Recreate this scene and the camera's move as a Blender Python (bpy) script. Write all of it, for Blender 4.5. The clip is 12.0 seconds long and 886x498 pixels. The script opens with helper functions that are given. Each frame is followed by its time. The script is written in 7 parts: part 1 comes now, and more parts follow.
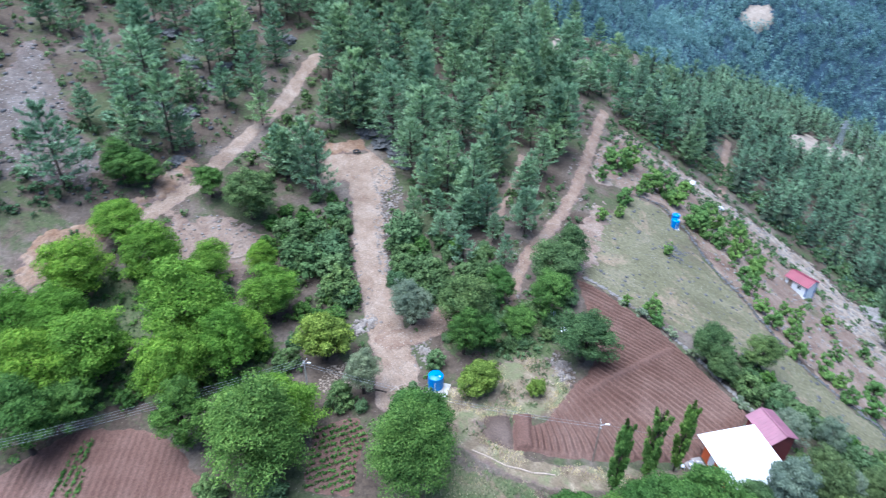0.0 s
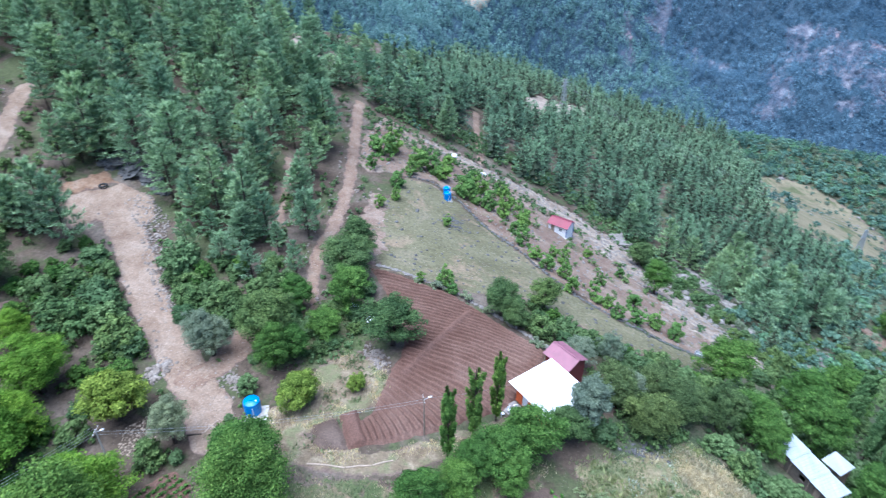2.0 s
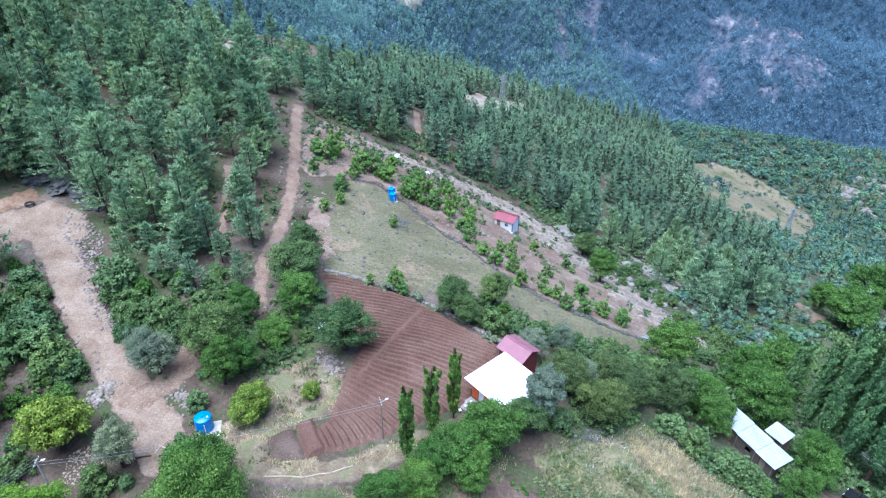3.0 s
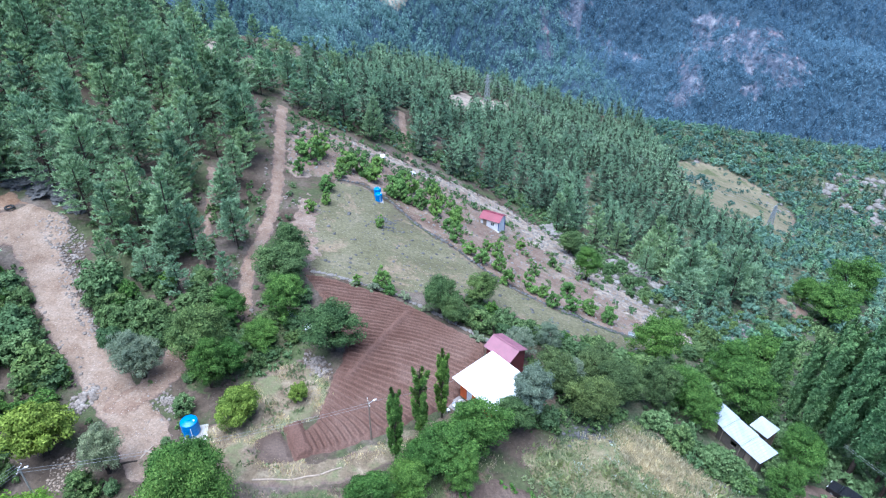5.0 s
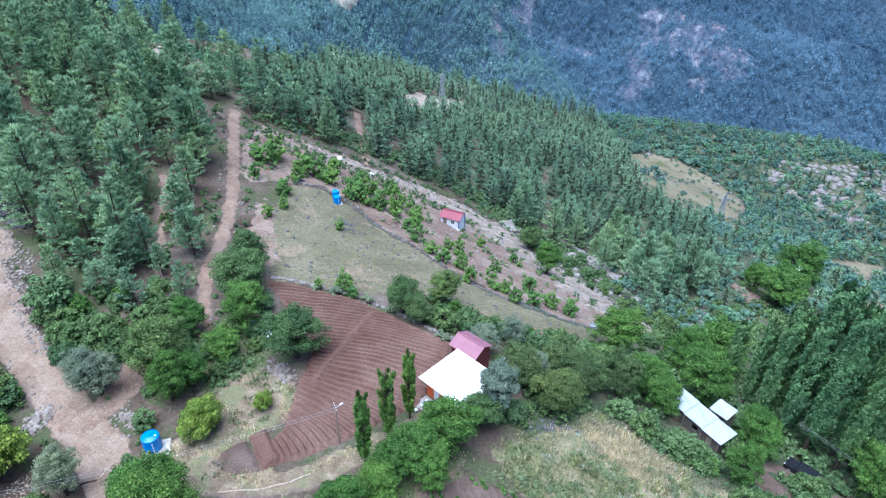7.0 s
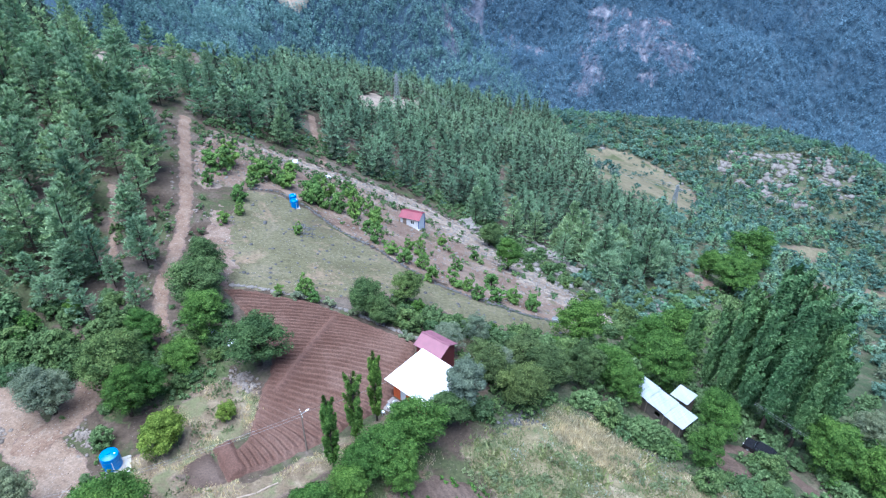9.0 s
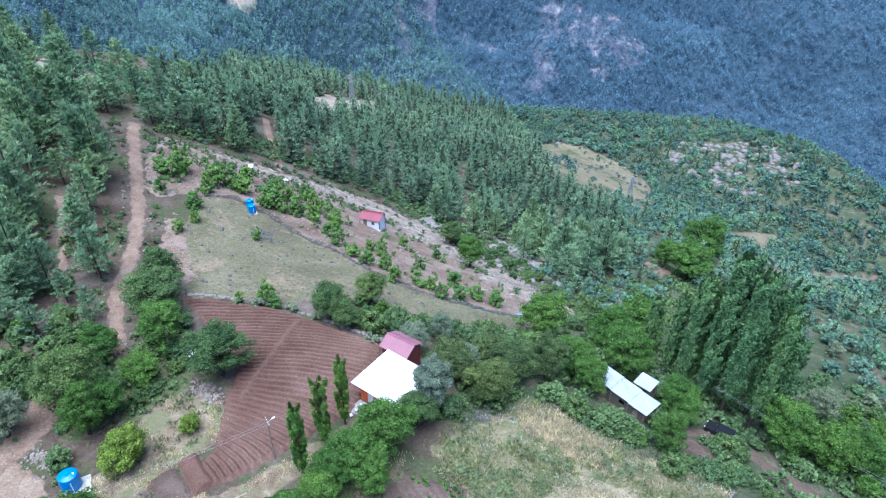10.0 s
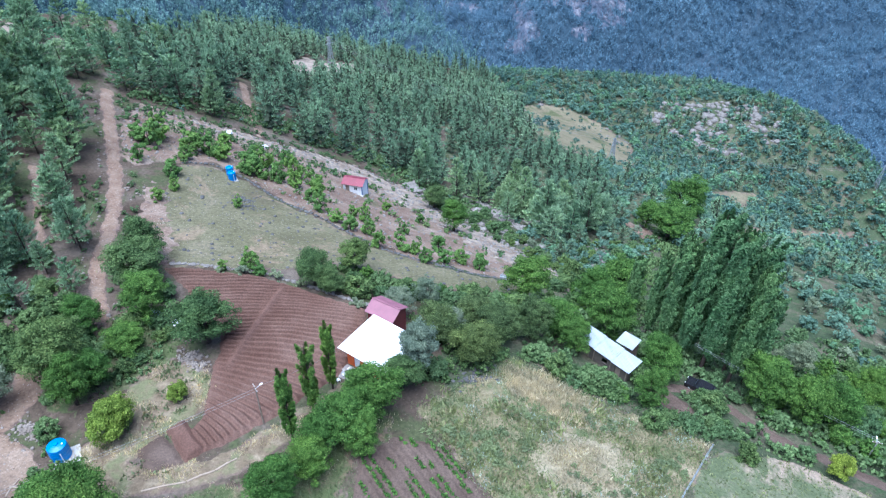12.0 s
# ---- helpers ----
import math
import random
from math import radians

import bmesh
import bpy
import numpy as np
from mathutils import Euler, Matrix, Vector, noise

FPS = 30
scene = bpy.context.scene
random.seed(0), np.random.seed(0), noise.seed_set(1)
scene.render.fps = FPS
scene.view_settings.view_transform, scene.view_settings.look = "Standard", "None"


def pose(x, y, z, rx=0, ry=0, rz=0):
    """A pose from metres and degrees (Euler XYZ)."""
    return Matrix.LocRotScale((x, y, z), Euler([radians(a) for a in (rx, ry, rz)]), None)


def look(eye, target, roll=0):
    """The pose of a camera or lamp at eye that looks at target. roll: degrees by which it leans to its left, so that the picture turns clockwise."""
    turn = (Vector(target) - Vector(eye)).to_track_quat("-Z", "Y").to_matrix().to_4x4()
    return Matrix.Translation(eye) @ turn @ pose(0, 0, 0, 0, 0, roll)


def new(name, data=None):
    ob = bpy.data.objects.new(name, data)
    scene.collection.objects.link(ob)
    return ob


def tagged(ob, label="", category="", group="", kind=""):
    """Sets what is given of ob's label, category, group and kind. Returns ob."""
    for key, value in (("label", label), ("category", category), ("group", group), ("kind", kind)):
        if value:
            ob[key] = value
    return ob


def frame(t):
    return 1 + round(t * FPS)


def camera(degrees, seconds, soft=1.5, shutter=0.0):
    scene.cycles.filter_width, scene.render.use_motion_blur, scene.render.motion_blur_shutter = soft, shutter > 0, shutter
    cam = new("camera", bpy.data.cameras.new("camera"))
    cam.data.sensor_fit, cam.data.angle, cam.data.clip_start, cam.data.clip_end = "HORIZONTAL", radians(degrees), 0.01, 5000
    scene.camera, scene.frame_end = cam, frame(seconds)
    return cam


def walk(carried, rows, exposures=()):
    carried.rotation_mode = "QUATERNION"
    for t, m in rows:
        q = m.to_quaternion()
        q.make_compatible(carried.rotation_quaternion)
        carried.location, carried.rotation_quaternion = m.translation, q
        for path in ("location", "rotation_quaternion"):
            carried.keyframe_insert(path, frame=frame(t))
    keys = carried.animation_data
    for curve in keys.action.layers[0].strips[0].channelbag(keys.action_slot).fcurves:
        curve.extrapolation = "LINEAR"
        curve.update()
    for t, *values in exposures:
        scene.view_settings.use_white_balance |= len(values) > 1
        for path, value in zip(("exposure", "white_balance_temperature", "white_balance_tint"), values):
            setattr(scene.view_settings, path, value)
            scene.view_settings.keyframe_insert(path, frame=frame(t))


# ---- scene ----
# ---- camera: hovers over the slope, turns to the east and at last tilts down ----
cam = camera(70.50, 12.0, 1.2, 0.4)
PATH = [
    (0, pose(0, 0, 55, 56.785, -0.863, 30.473)),
    (0.5, pose(0, 0, 55, 56.768, -0.779, 24.209)),
    (1, pose(0, 0, 55, 56.752, -0.664, 18.931)),
    (1.5, pose(0, 0, 55, 56.723, -0.615, 13.873)),
    (2, pose(0, 0, 55, 56.716, -0.526, 7.469)),
    (2.5, pose(0, 0, 55, 56.721, -0.433, 2.895)),
    (3, pose(0, 0, 55, 56.722, -0.408, 1.739)),
    (5, pose(0, 0, 55, 56.724, -0.575, 0.377)),
    (5.5, pose(0, 0, 55, 56.732, -0.598, 0.217)),
    (6, pose(0, 0, 55, 56.762, -0.633, -0.670)),
    (6.5, pose(0, 0, 55, 56.731, -0.643, -2.364)),
    (7, pose(0, 0, 55, 56.713, -0.596, -3.842)),
    (9, pose(0, 0, 55, 56.724, -0.655, -8.077)),
    (9.5, pose(0, 0, 55, 56.703, -0.655, -10.667)),
    (10, pose(0, 0, 55, 56.692, -0.656, -12.250)),
    (10.5, pose(0, 0, 55, 56.712, -0.645, -13.023)),
    (11, pose(0, 0, 55, 56.242, -0.620, -13.519)),
    (11.5, pose(0, 0, 55, 54.823, -0.690, -13.801)),
    (12, pose(0, 0, 55, 53.443, -0.660, -14.046)),
]
walk(cam, PATH, [(0.0, 1.55, 5000, 8), (6.0, 1.53, 5000, 8), (12.0, 1.47, 5000, 8)])

# ---- daylight: thin bright overcast, a wide weak sun high behind the camera ----
SUN_UP, SUN_ROUND = 76, 225
world = bpy.data.worlds.new("sky")
scene.world = world
world.use_nodes = True
wt = world.node_tree
sky = wt.nodes.new("ShaderNodeTexSky")
sky.sky_type, sky.sun_disc = "NISHITA", False
sky.sun_elevation, sky.sun_rotation = radians(SUN_UP), radians(SUN_ROUND)
sky.air_density, sky.dust_density = 1.0, 2.5
wt.nodes["Background"].inputs["Strength"].default_value = 0.075
wt.links.new(sky.outputs[0], wt.nodes["Background"].inputs["Color"])
sun = new("sun", bpy.data.lights.new("sun", "SUN"))
sun.data.energy, sun.data.angle, sun.data.color = 2.7, radians(55), (1.0, 0.97, 0.92)
_a = radians(SUN_ROUND)
sun.matrix_world = look((200 * math.sin(_a), 200 * math.cos(_a), 200 * math.tan(radians(SUN_UP))), (0, 0, 0))

# ---- materials ----
def nodes(name):
    m = bpy.data.materials.new(name)
    m.use_nodes = True
    t = m.node_tree
    return m, t, t.nodes["Principled BSDF"]


def ramp(t, source, stops):
    r = t.nodes.new("ShaderNodeValToRGB")
    e = r.color_ramp.elements
    while len(e) < len(stops):
        e.new(0.5)
    for el, (p, c) in zip(e, stops):
        el.position, el.color = p, (*c, 1)
    t.links.new(source, r.inputs[0])
    return r.outputs[0]


def noise_tex(t, scale, detail=4, rough=0.55, world_space=True, warp=0.0, stretch=None):
    c = t.nodes.new("ShaderNodeTexCoord") if not world_space else t.nodes.new("ShaderNodeNewGeometry")
    n = t.nodes.new("ShaderNodeTexNoise")
    n.inputs["Scale"].default_value, n.inputs["Detail"].default_value = scale, detail
    n.inputs["Roughness"].default_value, n.inputs["Distortion"].default_value = rough, warp
    out = c.outputs["Position"] if world_space else c.outputs["Object"]
    if stretch:
        mp = t.nodes.new("ShaderNodeMapping")
        mp.inputs["Scale"].default_value = stretch
        t.links.new(out, mp.inputs[0])
        out = mp.outputs[0]
    t.links.new(out, n.inputs["Vector"])
    return n.outputs["Fac"]


def mix(t, fac, a, b, blend="MIX"):
    m = t.nodes.new("ShaderNodeMix")
    m.data_type, m.blend_type = "RGBA", blend
    for socket, v in ((m.inputs[0], fac), (m.inputs[6], a), (m.inputs[7], b)):
        if isinstance(v, (int, float)):
            socket.default_value = v
        elif isinstance(v, tuple):
            socket.default_value = (*v, 1)
        else:
            t.links.new(v, socket)
    return m.outputs[2]


def bump(t, bsdf, height, strength, distance):
    b = t.nodes.new("ShaderNodeBump")
    b.inputs["Strength"].default_value, b.inputs["Distance"].default_value = strength, distance
    t.links.new(height, b.inputs["Height"])
    t.links.new(b.outputs[0], bsdf.inputs["Normal"])


def spread(t, source, a, b):
    """0 below a, 1 above b."""
    r = t.nodes.new("ShaderNodeMapRange")
    r.interpolation_type = "SMOOTHSTEP"
    r.inputs["From Min"].default_value, r.inputs["From Max"].default_value = a, b
    t.links.new(source, r.inputs["Value"])
    return r.outputs["Result"]


SOIL = 0.68
HILL_SOIL = [(0.3, (0.085, 0.058, 0.05)), (0.5, (0.155, 0.11, 0.095)), (0.7, (0.24, 0.18, 0.16))]


def earth(name, stops, scale=0.25, fine=3.0, relief=0.12, second=None, rough=0.95, grit=None, rim=0.0):
    """Soil, gravel or grass: a broad mottling, a fine grain and a bump."""
    m, t, b = nodes(name)
    broad = noise_tex(t, scale, 6, 0.65, warp=0.4)
    col = ramp(t, broad, [(p, tuple(v * SOIL for v in c)) for p, c in stops])
    if second:
        patch, p0, p1, c = second
        f = ramp(t, noise_tex(t, patch, 5, 0.7, warp=0.6), [(p0, (0, 0, 0)), (p1, (1, 1, 1))])
        col = mix(t, f, col, c)
    grain = noise_tex(t, fine, 6, 0.75)
    g = ramp(t, grain, [(0.3, (0.55, 0.55, 0.55)), (0.5, (0.95, 0.95, 0.95)), (0.72, (1.35, 1.32, 1.28))])
    col = mix(t, 1.0, col, g, "MULTIPLY")
    if grit:
        v = t.nodes.new("ShaderNodeTexVoronoi")
        v.inputs["Scale"].default_value = grit[0]
        geo = t.nodes.new("ShaderNodeNewGeometry")
        t.links.new(geo.outputs["Position"], v.inputs["Vector"])
        f = ramp(t, v.outputs["Distance"], [(grit[1], (1, 1, 1)), (grit[1] + 0.08, (0, 0, 0))])
        col = mix(t, f, col, grit[2])
    if rim:
        # towards its rim the sheet thins out into the soil around it
        at = t.nodes.new("ShaderNodeAttribute")
        at.attribute_name = "rim"
        soil = mix(t, 1.0, ramp(t, noise_tex(t, 0.11, 6, 0.65, warp=0.4), HILL_SOIL), g, "MULTIPLY")
        add = t.nodes.new("ShaderNodeMath")
        add.operation = "MULTIPLY_ADD"
        t.links.new(noise_tex(t, 0.9, 7, 0.75, warp=0.5), add.inputs[0])
        add.inputs[1].default_value = rim * 3.2
        t.links.new(at.outputs["Fac"], add.inputs[2])
        col = mix(t, spread(t, add.outputs[0], rim * 1.35, rim * 2.3), soil, col)
    t.links.new(col, b.inputs["Base Color"])
    b.inputs["Roughness"].default_value = rough
    b.inputs["Specular IOR Level"].default_value = 0.06
    bump(t, b, grain, 0.8, relief)
    return m


def foliage(name, dark, mid, light, patch=0.35, through_light=0.3, vary=0.28):
    """Leaves: every leaf a little different, every tree as well, and some light comes through."""
    m, t, b = nodes(name)
    geo = t.nodes.new("ShaderNodeNewGeometry")
    info = t.nodes.new("ShaderNodeObjectInfo")
    col = ramp(t, geo.outputs["Random Per Island"], [(0.0, dark), (0.55, mid), (1.0, light)])
    tint = ramp(t, info.outputs["Random"], [(0.0, (0.72, 0.8, 0.8)), (0.5, (1.0, 1.0, 1.0)), (1.0, (1.14, 1.09, 0.92))])
    col = mix(t, 1.0, col, tint, "MULTIPLY")
    broad = ramp(t, noise_tex(t, patch, 3), [(0.32, (1 - vary, 1 - vary * 0.9, 1 - vary * 0.8)), (0.68, (1 + vary * 0.9, 1 + vary * 0.75, 1 + vary * 0.45))])
    col = mix(t, 1.0, col, broad, "MULTIPLY")
    t.links.new(col, b.inputs["Base Color"])
    b.inputs["Roughness"].default_value = 0.65
    b.inputs["Specular IOR Level"].default_value = 0.1
    tr = t.nodes.new("ShaderNodeBsdfTranslucent")
    t.links.new(col, tr.inputs["Color"])
    ms = t.nodes.new("ShaderNodeMixShader")
    ms.inputs[0].default_value = through_light
    t.links.new(b.outputs[0], ms.inputs[1])
    t.links.new(tr.outputs[0], ms.inputs[2])
    t.links.new(ms.outputs[0], t.nodes["Material Output"].inputs["Surface"])
    return m


def painted(name, colour, rough=0.5, metal=0.0, wear=0.12, scale=1.5, streak=None):
    m, t, b = nodes(name)
    n = noise_tex(t, scale, 6, 0.7, stretch=streak)
    lo = tuple(c * (1 - wear) for c in colour)
    hi = tuple(min(1, c * (1 + wear)) for c in colour)
    t.links.new(ramp(t, n, [(0.3, lo), (0.7, hi)]), b.inputs["Base Color"])
    t.links.new(ramp(t, noise_tex(t, scale * 4), [(0.3, (rough * 0.8,) * 3), (0.7, (min(1, rough * 1.25),) * 3)]), b.inputs["Roughness"])
    b.inputs["Metallic"].default_value = metal
    bump(t, b, n, 0.15, 0.01)
    return m


M_GROUND = earth("hill_soil", [(0.3, (0.088, 0.064, 0.048)), (0.5, (0.155, 0.118, 0.09)), (0.62, (0.22, 0.175, 0.142)), (0.74, (0.265, 0.222, 0.188))], 0.09, 2.2, 0.2,
                 second=(0.13, 0.5, 0.6, (0.08, 0.09, 0.045)), grit=(2.3, 0.07, (0.2, 0.175, 0.15)))
M_VALLEY = earth("valley_grass", [(0.3, (0.07, 0.1, 0.056)), (0.46, (0.115, 0.14, 0.08)), (0.58, (0.19, 0.175, 0.12)), (0.7, (0.3, 0.245, 0.185))], 0.13, 2.6, 0.35, second=(0.7, 0.5, 0.62, (0.07, 0.1, 0.05)))
M_RANK = earth("rank_grass_ground", [(0.3, (0.09, 0.12, 0.05)), (0.5, (0.14, 0.165, 0.075)), (0.7, (0.22, 0.2, 0.12))], 0.35, 3.0, 0.15, second=(0.2, 0.54, 0.66, (0.2, 0.14, 0.1)), rim=1.4)
M_MOWN = earth("mown_plot", [(0.3, (0.13, 0.16, 0.08)), (0.5, (0.18, 0.21, 0.115)), (0.7, (0.27, 0.265, 0.175))], 0.3, 3.0, 0.06, second=(0.08, 0.5, 0.58, (0.33, 0.26, 0.2)), rim=0.5)
M_BANK = earth("bare_bank_soil", [(0.3, (0.22, 0.145, 0.11)), (0.5, (0.31, 0.225, 0.175)), (0.7, (0.42, 0.33, 0.27))], 0.3, 3.0, 0.12, second=(0.3, 0.55, 0.66, (0.13, 0.1, 0.075)), rim=1.4)
M_ROAD = earth("dirt_road", [(0.3, (0.265, 0.18, 0.128)), (0.5, (0.36, 0.262, 0.195)), (0.7, (0.455, 0.355, 0.278))], 0.3, 4.0, 0.08,
               grit=(4.5, 0.1, (0.4, 0.35, 0.31)), rim=0.5)
M_TRACK = earth("red_track", [(0.3, (0.24, 0.155, 0.112)), (0.5, (0.33, 0.228, 0.168)), (0.7, (0.43, 0.325, 0.25))], 0.35, 4.0, 0.08, grit=(3.0, 0.12, (0.36, 0.31, 0.28)), rim=0.6)
M_PLOUGH = earth("ploughed_soil", [(0.3, (0.165, 0.09, 0.069)), (0.5, (0.228, 0.135, 0.106)), (0.7, (0.31, 0.2, 0.162))], 0.12, 5.0, 0.14)
M_DARK_SOIL_AND_SHADE = earth("dark_soil_and_shade", [(0.3, (0.125, 0.088, 0.07)), (0.7, (0.215, 0.158, 0.128))], 0.4, 5.0, 0.1)
M_PASTURE = earth("grazed_pasture", [(0.28, (0.175, 0.145, 0.1)), (0.42, (0.186, 0.172, 0.1)), (0.58, (0.236, 0.215, 0.133)), (0.72, (0.3, 0.252, 0.182))], 0.1, 2.0, 0.08,
                  second=(0.16, 0.56, 0.72, (0.28, 0.2, 0.145)), grit=(2.2, 0.08, (0.34, 0.31, 0.28)), rim=0.8)
M_ORCHARD = earth("orchard_soil", [(0.3, (0.2, 0.13, 0.098)), (0.5, (0.31, 0.22, 0.17)), (0.7, (0.45, 0.36, 0.29))], 0.16, 3.0, 0.12,
                  second=(0.2, 0.55, 0.68, (0.11, 0.11, 0.06)), grit=(2.4, 0.1, (0.42, 0.39, 0.35)), rim=0.9)
M_CREST = earth("pale_bare_earth", [(0.3, (0.24, 0.175, 0.135)), (0.5, (0.42, 0.335, 0.265)), (0.7, (0.58, 0.5, 0.41))], 0.35, 3.0, 0.15,
                second=(0.16, 0.56, 0.66, (0.2, 0.155, 0.115)), rim=1.3)
M_CREST_FAR = earth("pale_ridge_earth", [(0.3, (0.36, 0.28, 0.22)), (0.6, (0.52, 0.43, 0.35))], 0.2, 1.0, 0.15)
M_STRAW_GROUND = earth("straw_ground", [(0.3, (0.28, 0.23, 0.14)), (0.5, (0.42, 0.355, 0.23)), (0.7, (0.55, 0.48, 0.34))], 0.35, 3.0, 0.15, second=(0.4, 0.58, 0.7, (0.17, 0.17, 0.085)), rim=0.9)
M_DRY = earth("dry_grass_ground", [(0.3, (0.18, 0.135, 0.09)), (0.48, (0.29, 0.225, 0.152)), (0.66, (0.43, 0.355, 0.25))], 0.5, 4.0, 0.14,
              second=(0.25, 0.48, 0.58, (0.16, 0.16, 0.085)), rim=0.8)
M_DRY_EAST = earth("weedy_meadow_ground", [(0.3, (0.185, 0.165, 0.085)), (0.48, (0.3, 0.26, 0.15)), (0.66, (0.45, 0.375, 0.245))], 0.4, 4.0, 0.14,
                    second=(0.16, 0.5, 0.6, (0.13, 0.16, 0.075)), rim=0.8)
M_MEADOW = earth("straw_meadow", [(0.3, (0.21, 0.185, 0.115)), (0.6, (0.32, 0.275, 0.18))], 0.05, 0.8, 0.15, second=(0.07, 0.53, 0.64, (0.1, 0.11, 0.055)), rim=4.0)
# bluish distance haze is painted into the far soil and rock colours
M_MOUNTAIN = earth("far_mountain_soil_hazed", [(0.3, (0.06, 0.105, 0.15)), (0.55, (0.085, 0.135, 0.185)), (0.75, (0.125, 0.17, 0.225))], 0.018, 0.22, 3.0)
M_CLIFF = earth("far_limestone_hazed", [(0.3, (0.08, 0.11, 0.16)), (0.5, (0.14, 0.16, 0.215)), (0.6, (0.25, 0.255, 0.31)), (0.72, (0.46, 0.455, 0.49))], 0.06, 0.35, 2.5, second=(0.018, 0.6, 0.68, (0.35, 0.25, 0.26)))
M_CUT = earth("raw_cutting", [(0.3, (0.26, 0.15, 0.09)), (0.5, (0.38, 0.25, 0.17)), (0.7, (0.46, 0.36, 0.28))], 0.35, 3.0, 0.25, rim=0.6)
M_SCREE = earth("grey_scree", [(0.3, (0.15, 0.115, 0.098)), (0.5, (0.215, 0.175, 0.152)), (0.7, (0.3, 0.252, 0.225))], 0.25, 3.0, 0.2, second=(0.2, 0.56, 0.68, (0.12, 0.1, 0.075)), grit=(1.8, 0.14, (0.36, 0.33, 0.32)), rim=1.4)
M_RUBBLE = earth("road_rubble", [(0.3, (0.23, 0.19, 0.16)), (0.55, (0.36, 0.305, 0.265)), (0.75, (0.49, 0.44, 0.395))], 0.9, 4.0, 0.05)
M_BARK = earth("bark", [(0.3, (0.06, 0.048, 0.04)), (0.7, (0.15, 0.12, 0.1))], 2.0, 9.0, 0.03)
M_ROCK = earth("limestone", [(0.3, (0.22, 0.195, 0.175)), (0.55, (0.34, 0.31, 0.285)), (0.75, (0.46, 0.43, 0.4))], 0.6, 4.0, 0.08)
M_DARK_ROCK = earth("weathered_rock", [(0.3, (0.09, 0.088, 0.09)), (0.7, (0.24, 0.235, 0.23))], 0.8, 4.0, 0.08)

M_PINE = foliage("pine_needles", (0.108, 0.185, 0.102), (0.26, 0.385, 0.215), (0.43, 0.565, 0.345), 0.1, 0.3)
# pines of the east slope: haze is painted in as a cooler green
M_PINE_EAST = foliage("pine_needles_hazed", (0.095, 0.165, 0.102), (0.21, 0.32, 0.195), (0.36, 0.485, 0.31), 0.06, 0.25, 0.35)
# near-black colour paints the shade inside the crowns of the joined pines
M_BOUGH_SHADE = foliage("shaded_inner_boughs", (0.035, 0.048, 0.03), (0.05, 0.065, 0.04), (0.07, 0.085, 0.055), 0.1, 0.0, 0.2)
# distance haze is painted into these mountain needles as blue and paleness
M_PINE_HAZE = foliage("far_needles_hazed_blue", (0.13, 0.215, 0.3), (0.185, 0.285, 0.385), (0.25, 0.365, 0.48), 0.012, 0.35, 0.3)
M_CEDAR_HAZE = foliage("cedar_needles_hazed", (0.13, 0.235, 0.255), (0.2, 0.33, 0.345), (0.285, 0.43, 0.435), 0.012, 0.35, 0.3)
M_PINE_HILL = foliage("pine_needles_light", (0.095, 0.165, 0.095), (0.23, 0.34, 0.19), (0.38, 0.5, 0.3), 0.1, 0.3, 0.35)
M_SAPLING = foliage("fruit_tree_leaves", (0.09, 0.17, 0.046), (0.15, 0.26, 0.074), (0.225, 0.35, 0.11), through_light=0.25)
M_OAK = foliage("oak_leaves", (0.038, 0.07, 0.025), (0.085, 0.137, 0.048), (0.165, 0.232, 0.09), through_light=0.1)
M_HOLM = foliage("holm_oak_leaves", (0.04, 0.065, 0.024), (0.088, 0.128, 0.046), (0.175, 0.23, 0.093), through_light=0.1)
M_GREEN = foliage("fresh_leaves", (0.036, 0.082, 0.018), (0.082, 0.16, 0.034), (0.155, 0.26, 0.062), through_light=0.15)
# two far leaf colours with the valley's haze painted in as extra blue
M_GREEN_FAR = foliage("fresh_leaves_hazed", (0.095, 0.18, 0.1), (0.15, 0.265, 0.145), (0.215, 0.35, 0.2), 0.04, 0.2)
M_OAK_FAR = foliage("evergreen_leaves_hazed", (0.055, 0.105, 0.085), (0.092, 0.165, 0.13), (0.148, 0.24, 0.19), 0.03, 0.15)
M_WALNUT = foliage("walnut_leaves", (0.074, 0.16, 0.018), (0.146, 0.265, 0.031), (0.248, 0.38, 0.058), through_light=0.22)
M_LARGE = foliage("large_tree_leaves", (0.05, 0.105, 0.021), (0.102, 0.185, 0.037), (0.188, 0.29, 0.066), through_light=0.15)
M_YELLOW = foliage("yellow_green_leaves", (0.085, 0.13, 0.02), (0.18, 0.25, 0.04), (0.31, 0.385, 0.075), through_light=0.2)
M_OLIVE = foliage("olive_leaves", (0.13, 0.17, 0.11), (0.18, 0.22, 0.148), (0.24, 0.28, 0.195), through_light=0.25)
M_SILVER = foliage("silver_leaves", (0.075, 0.1, 0.072), (0.135, 0.17, 0.122), (0.235, 0.28, 0.208), through_light=0.15)
M_SCRUB = foliage("scrub_leaves", (0.05, 0.09, 0.036), (0.095, 0.155, 0.064), (0.165, 0.24, 0.11), 0.06, 0.12)
# far copy of the scrub leaves, greyed and blued for haze
M_SCRUB_FAR = foliage("scrub_leaves_hazed", (0.078, 0.145, 0.115), (0.132, 0.225, 0.17), (0.2, 0.31, 0.235), 0.04, 0.2, 0.35)
M_POPLAR = foliage("poplar_leaves", (0.055, 0.12, 0.047), (0.11, 0.205, 0.082), (0.215, 0.335, 0.155), 0.3, 0.2)
M_STRAW = foliage("straw", (0.42, 0.35, 0.21), (0.58, 0.49, 0.32), (0.74, 0.65, 0.46), 0.5)
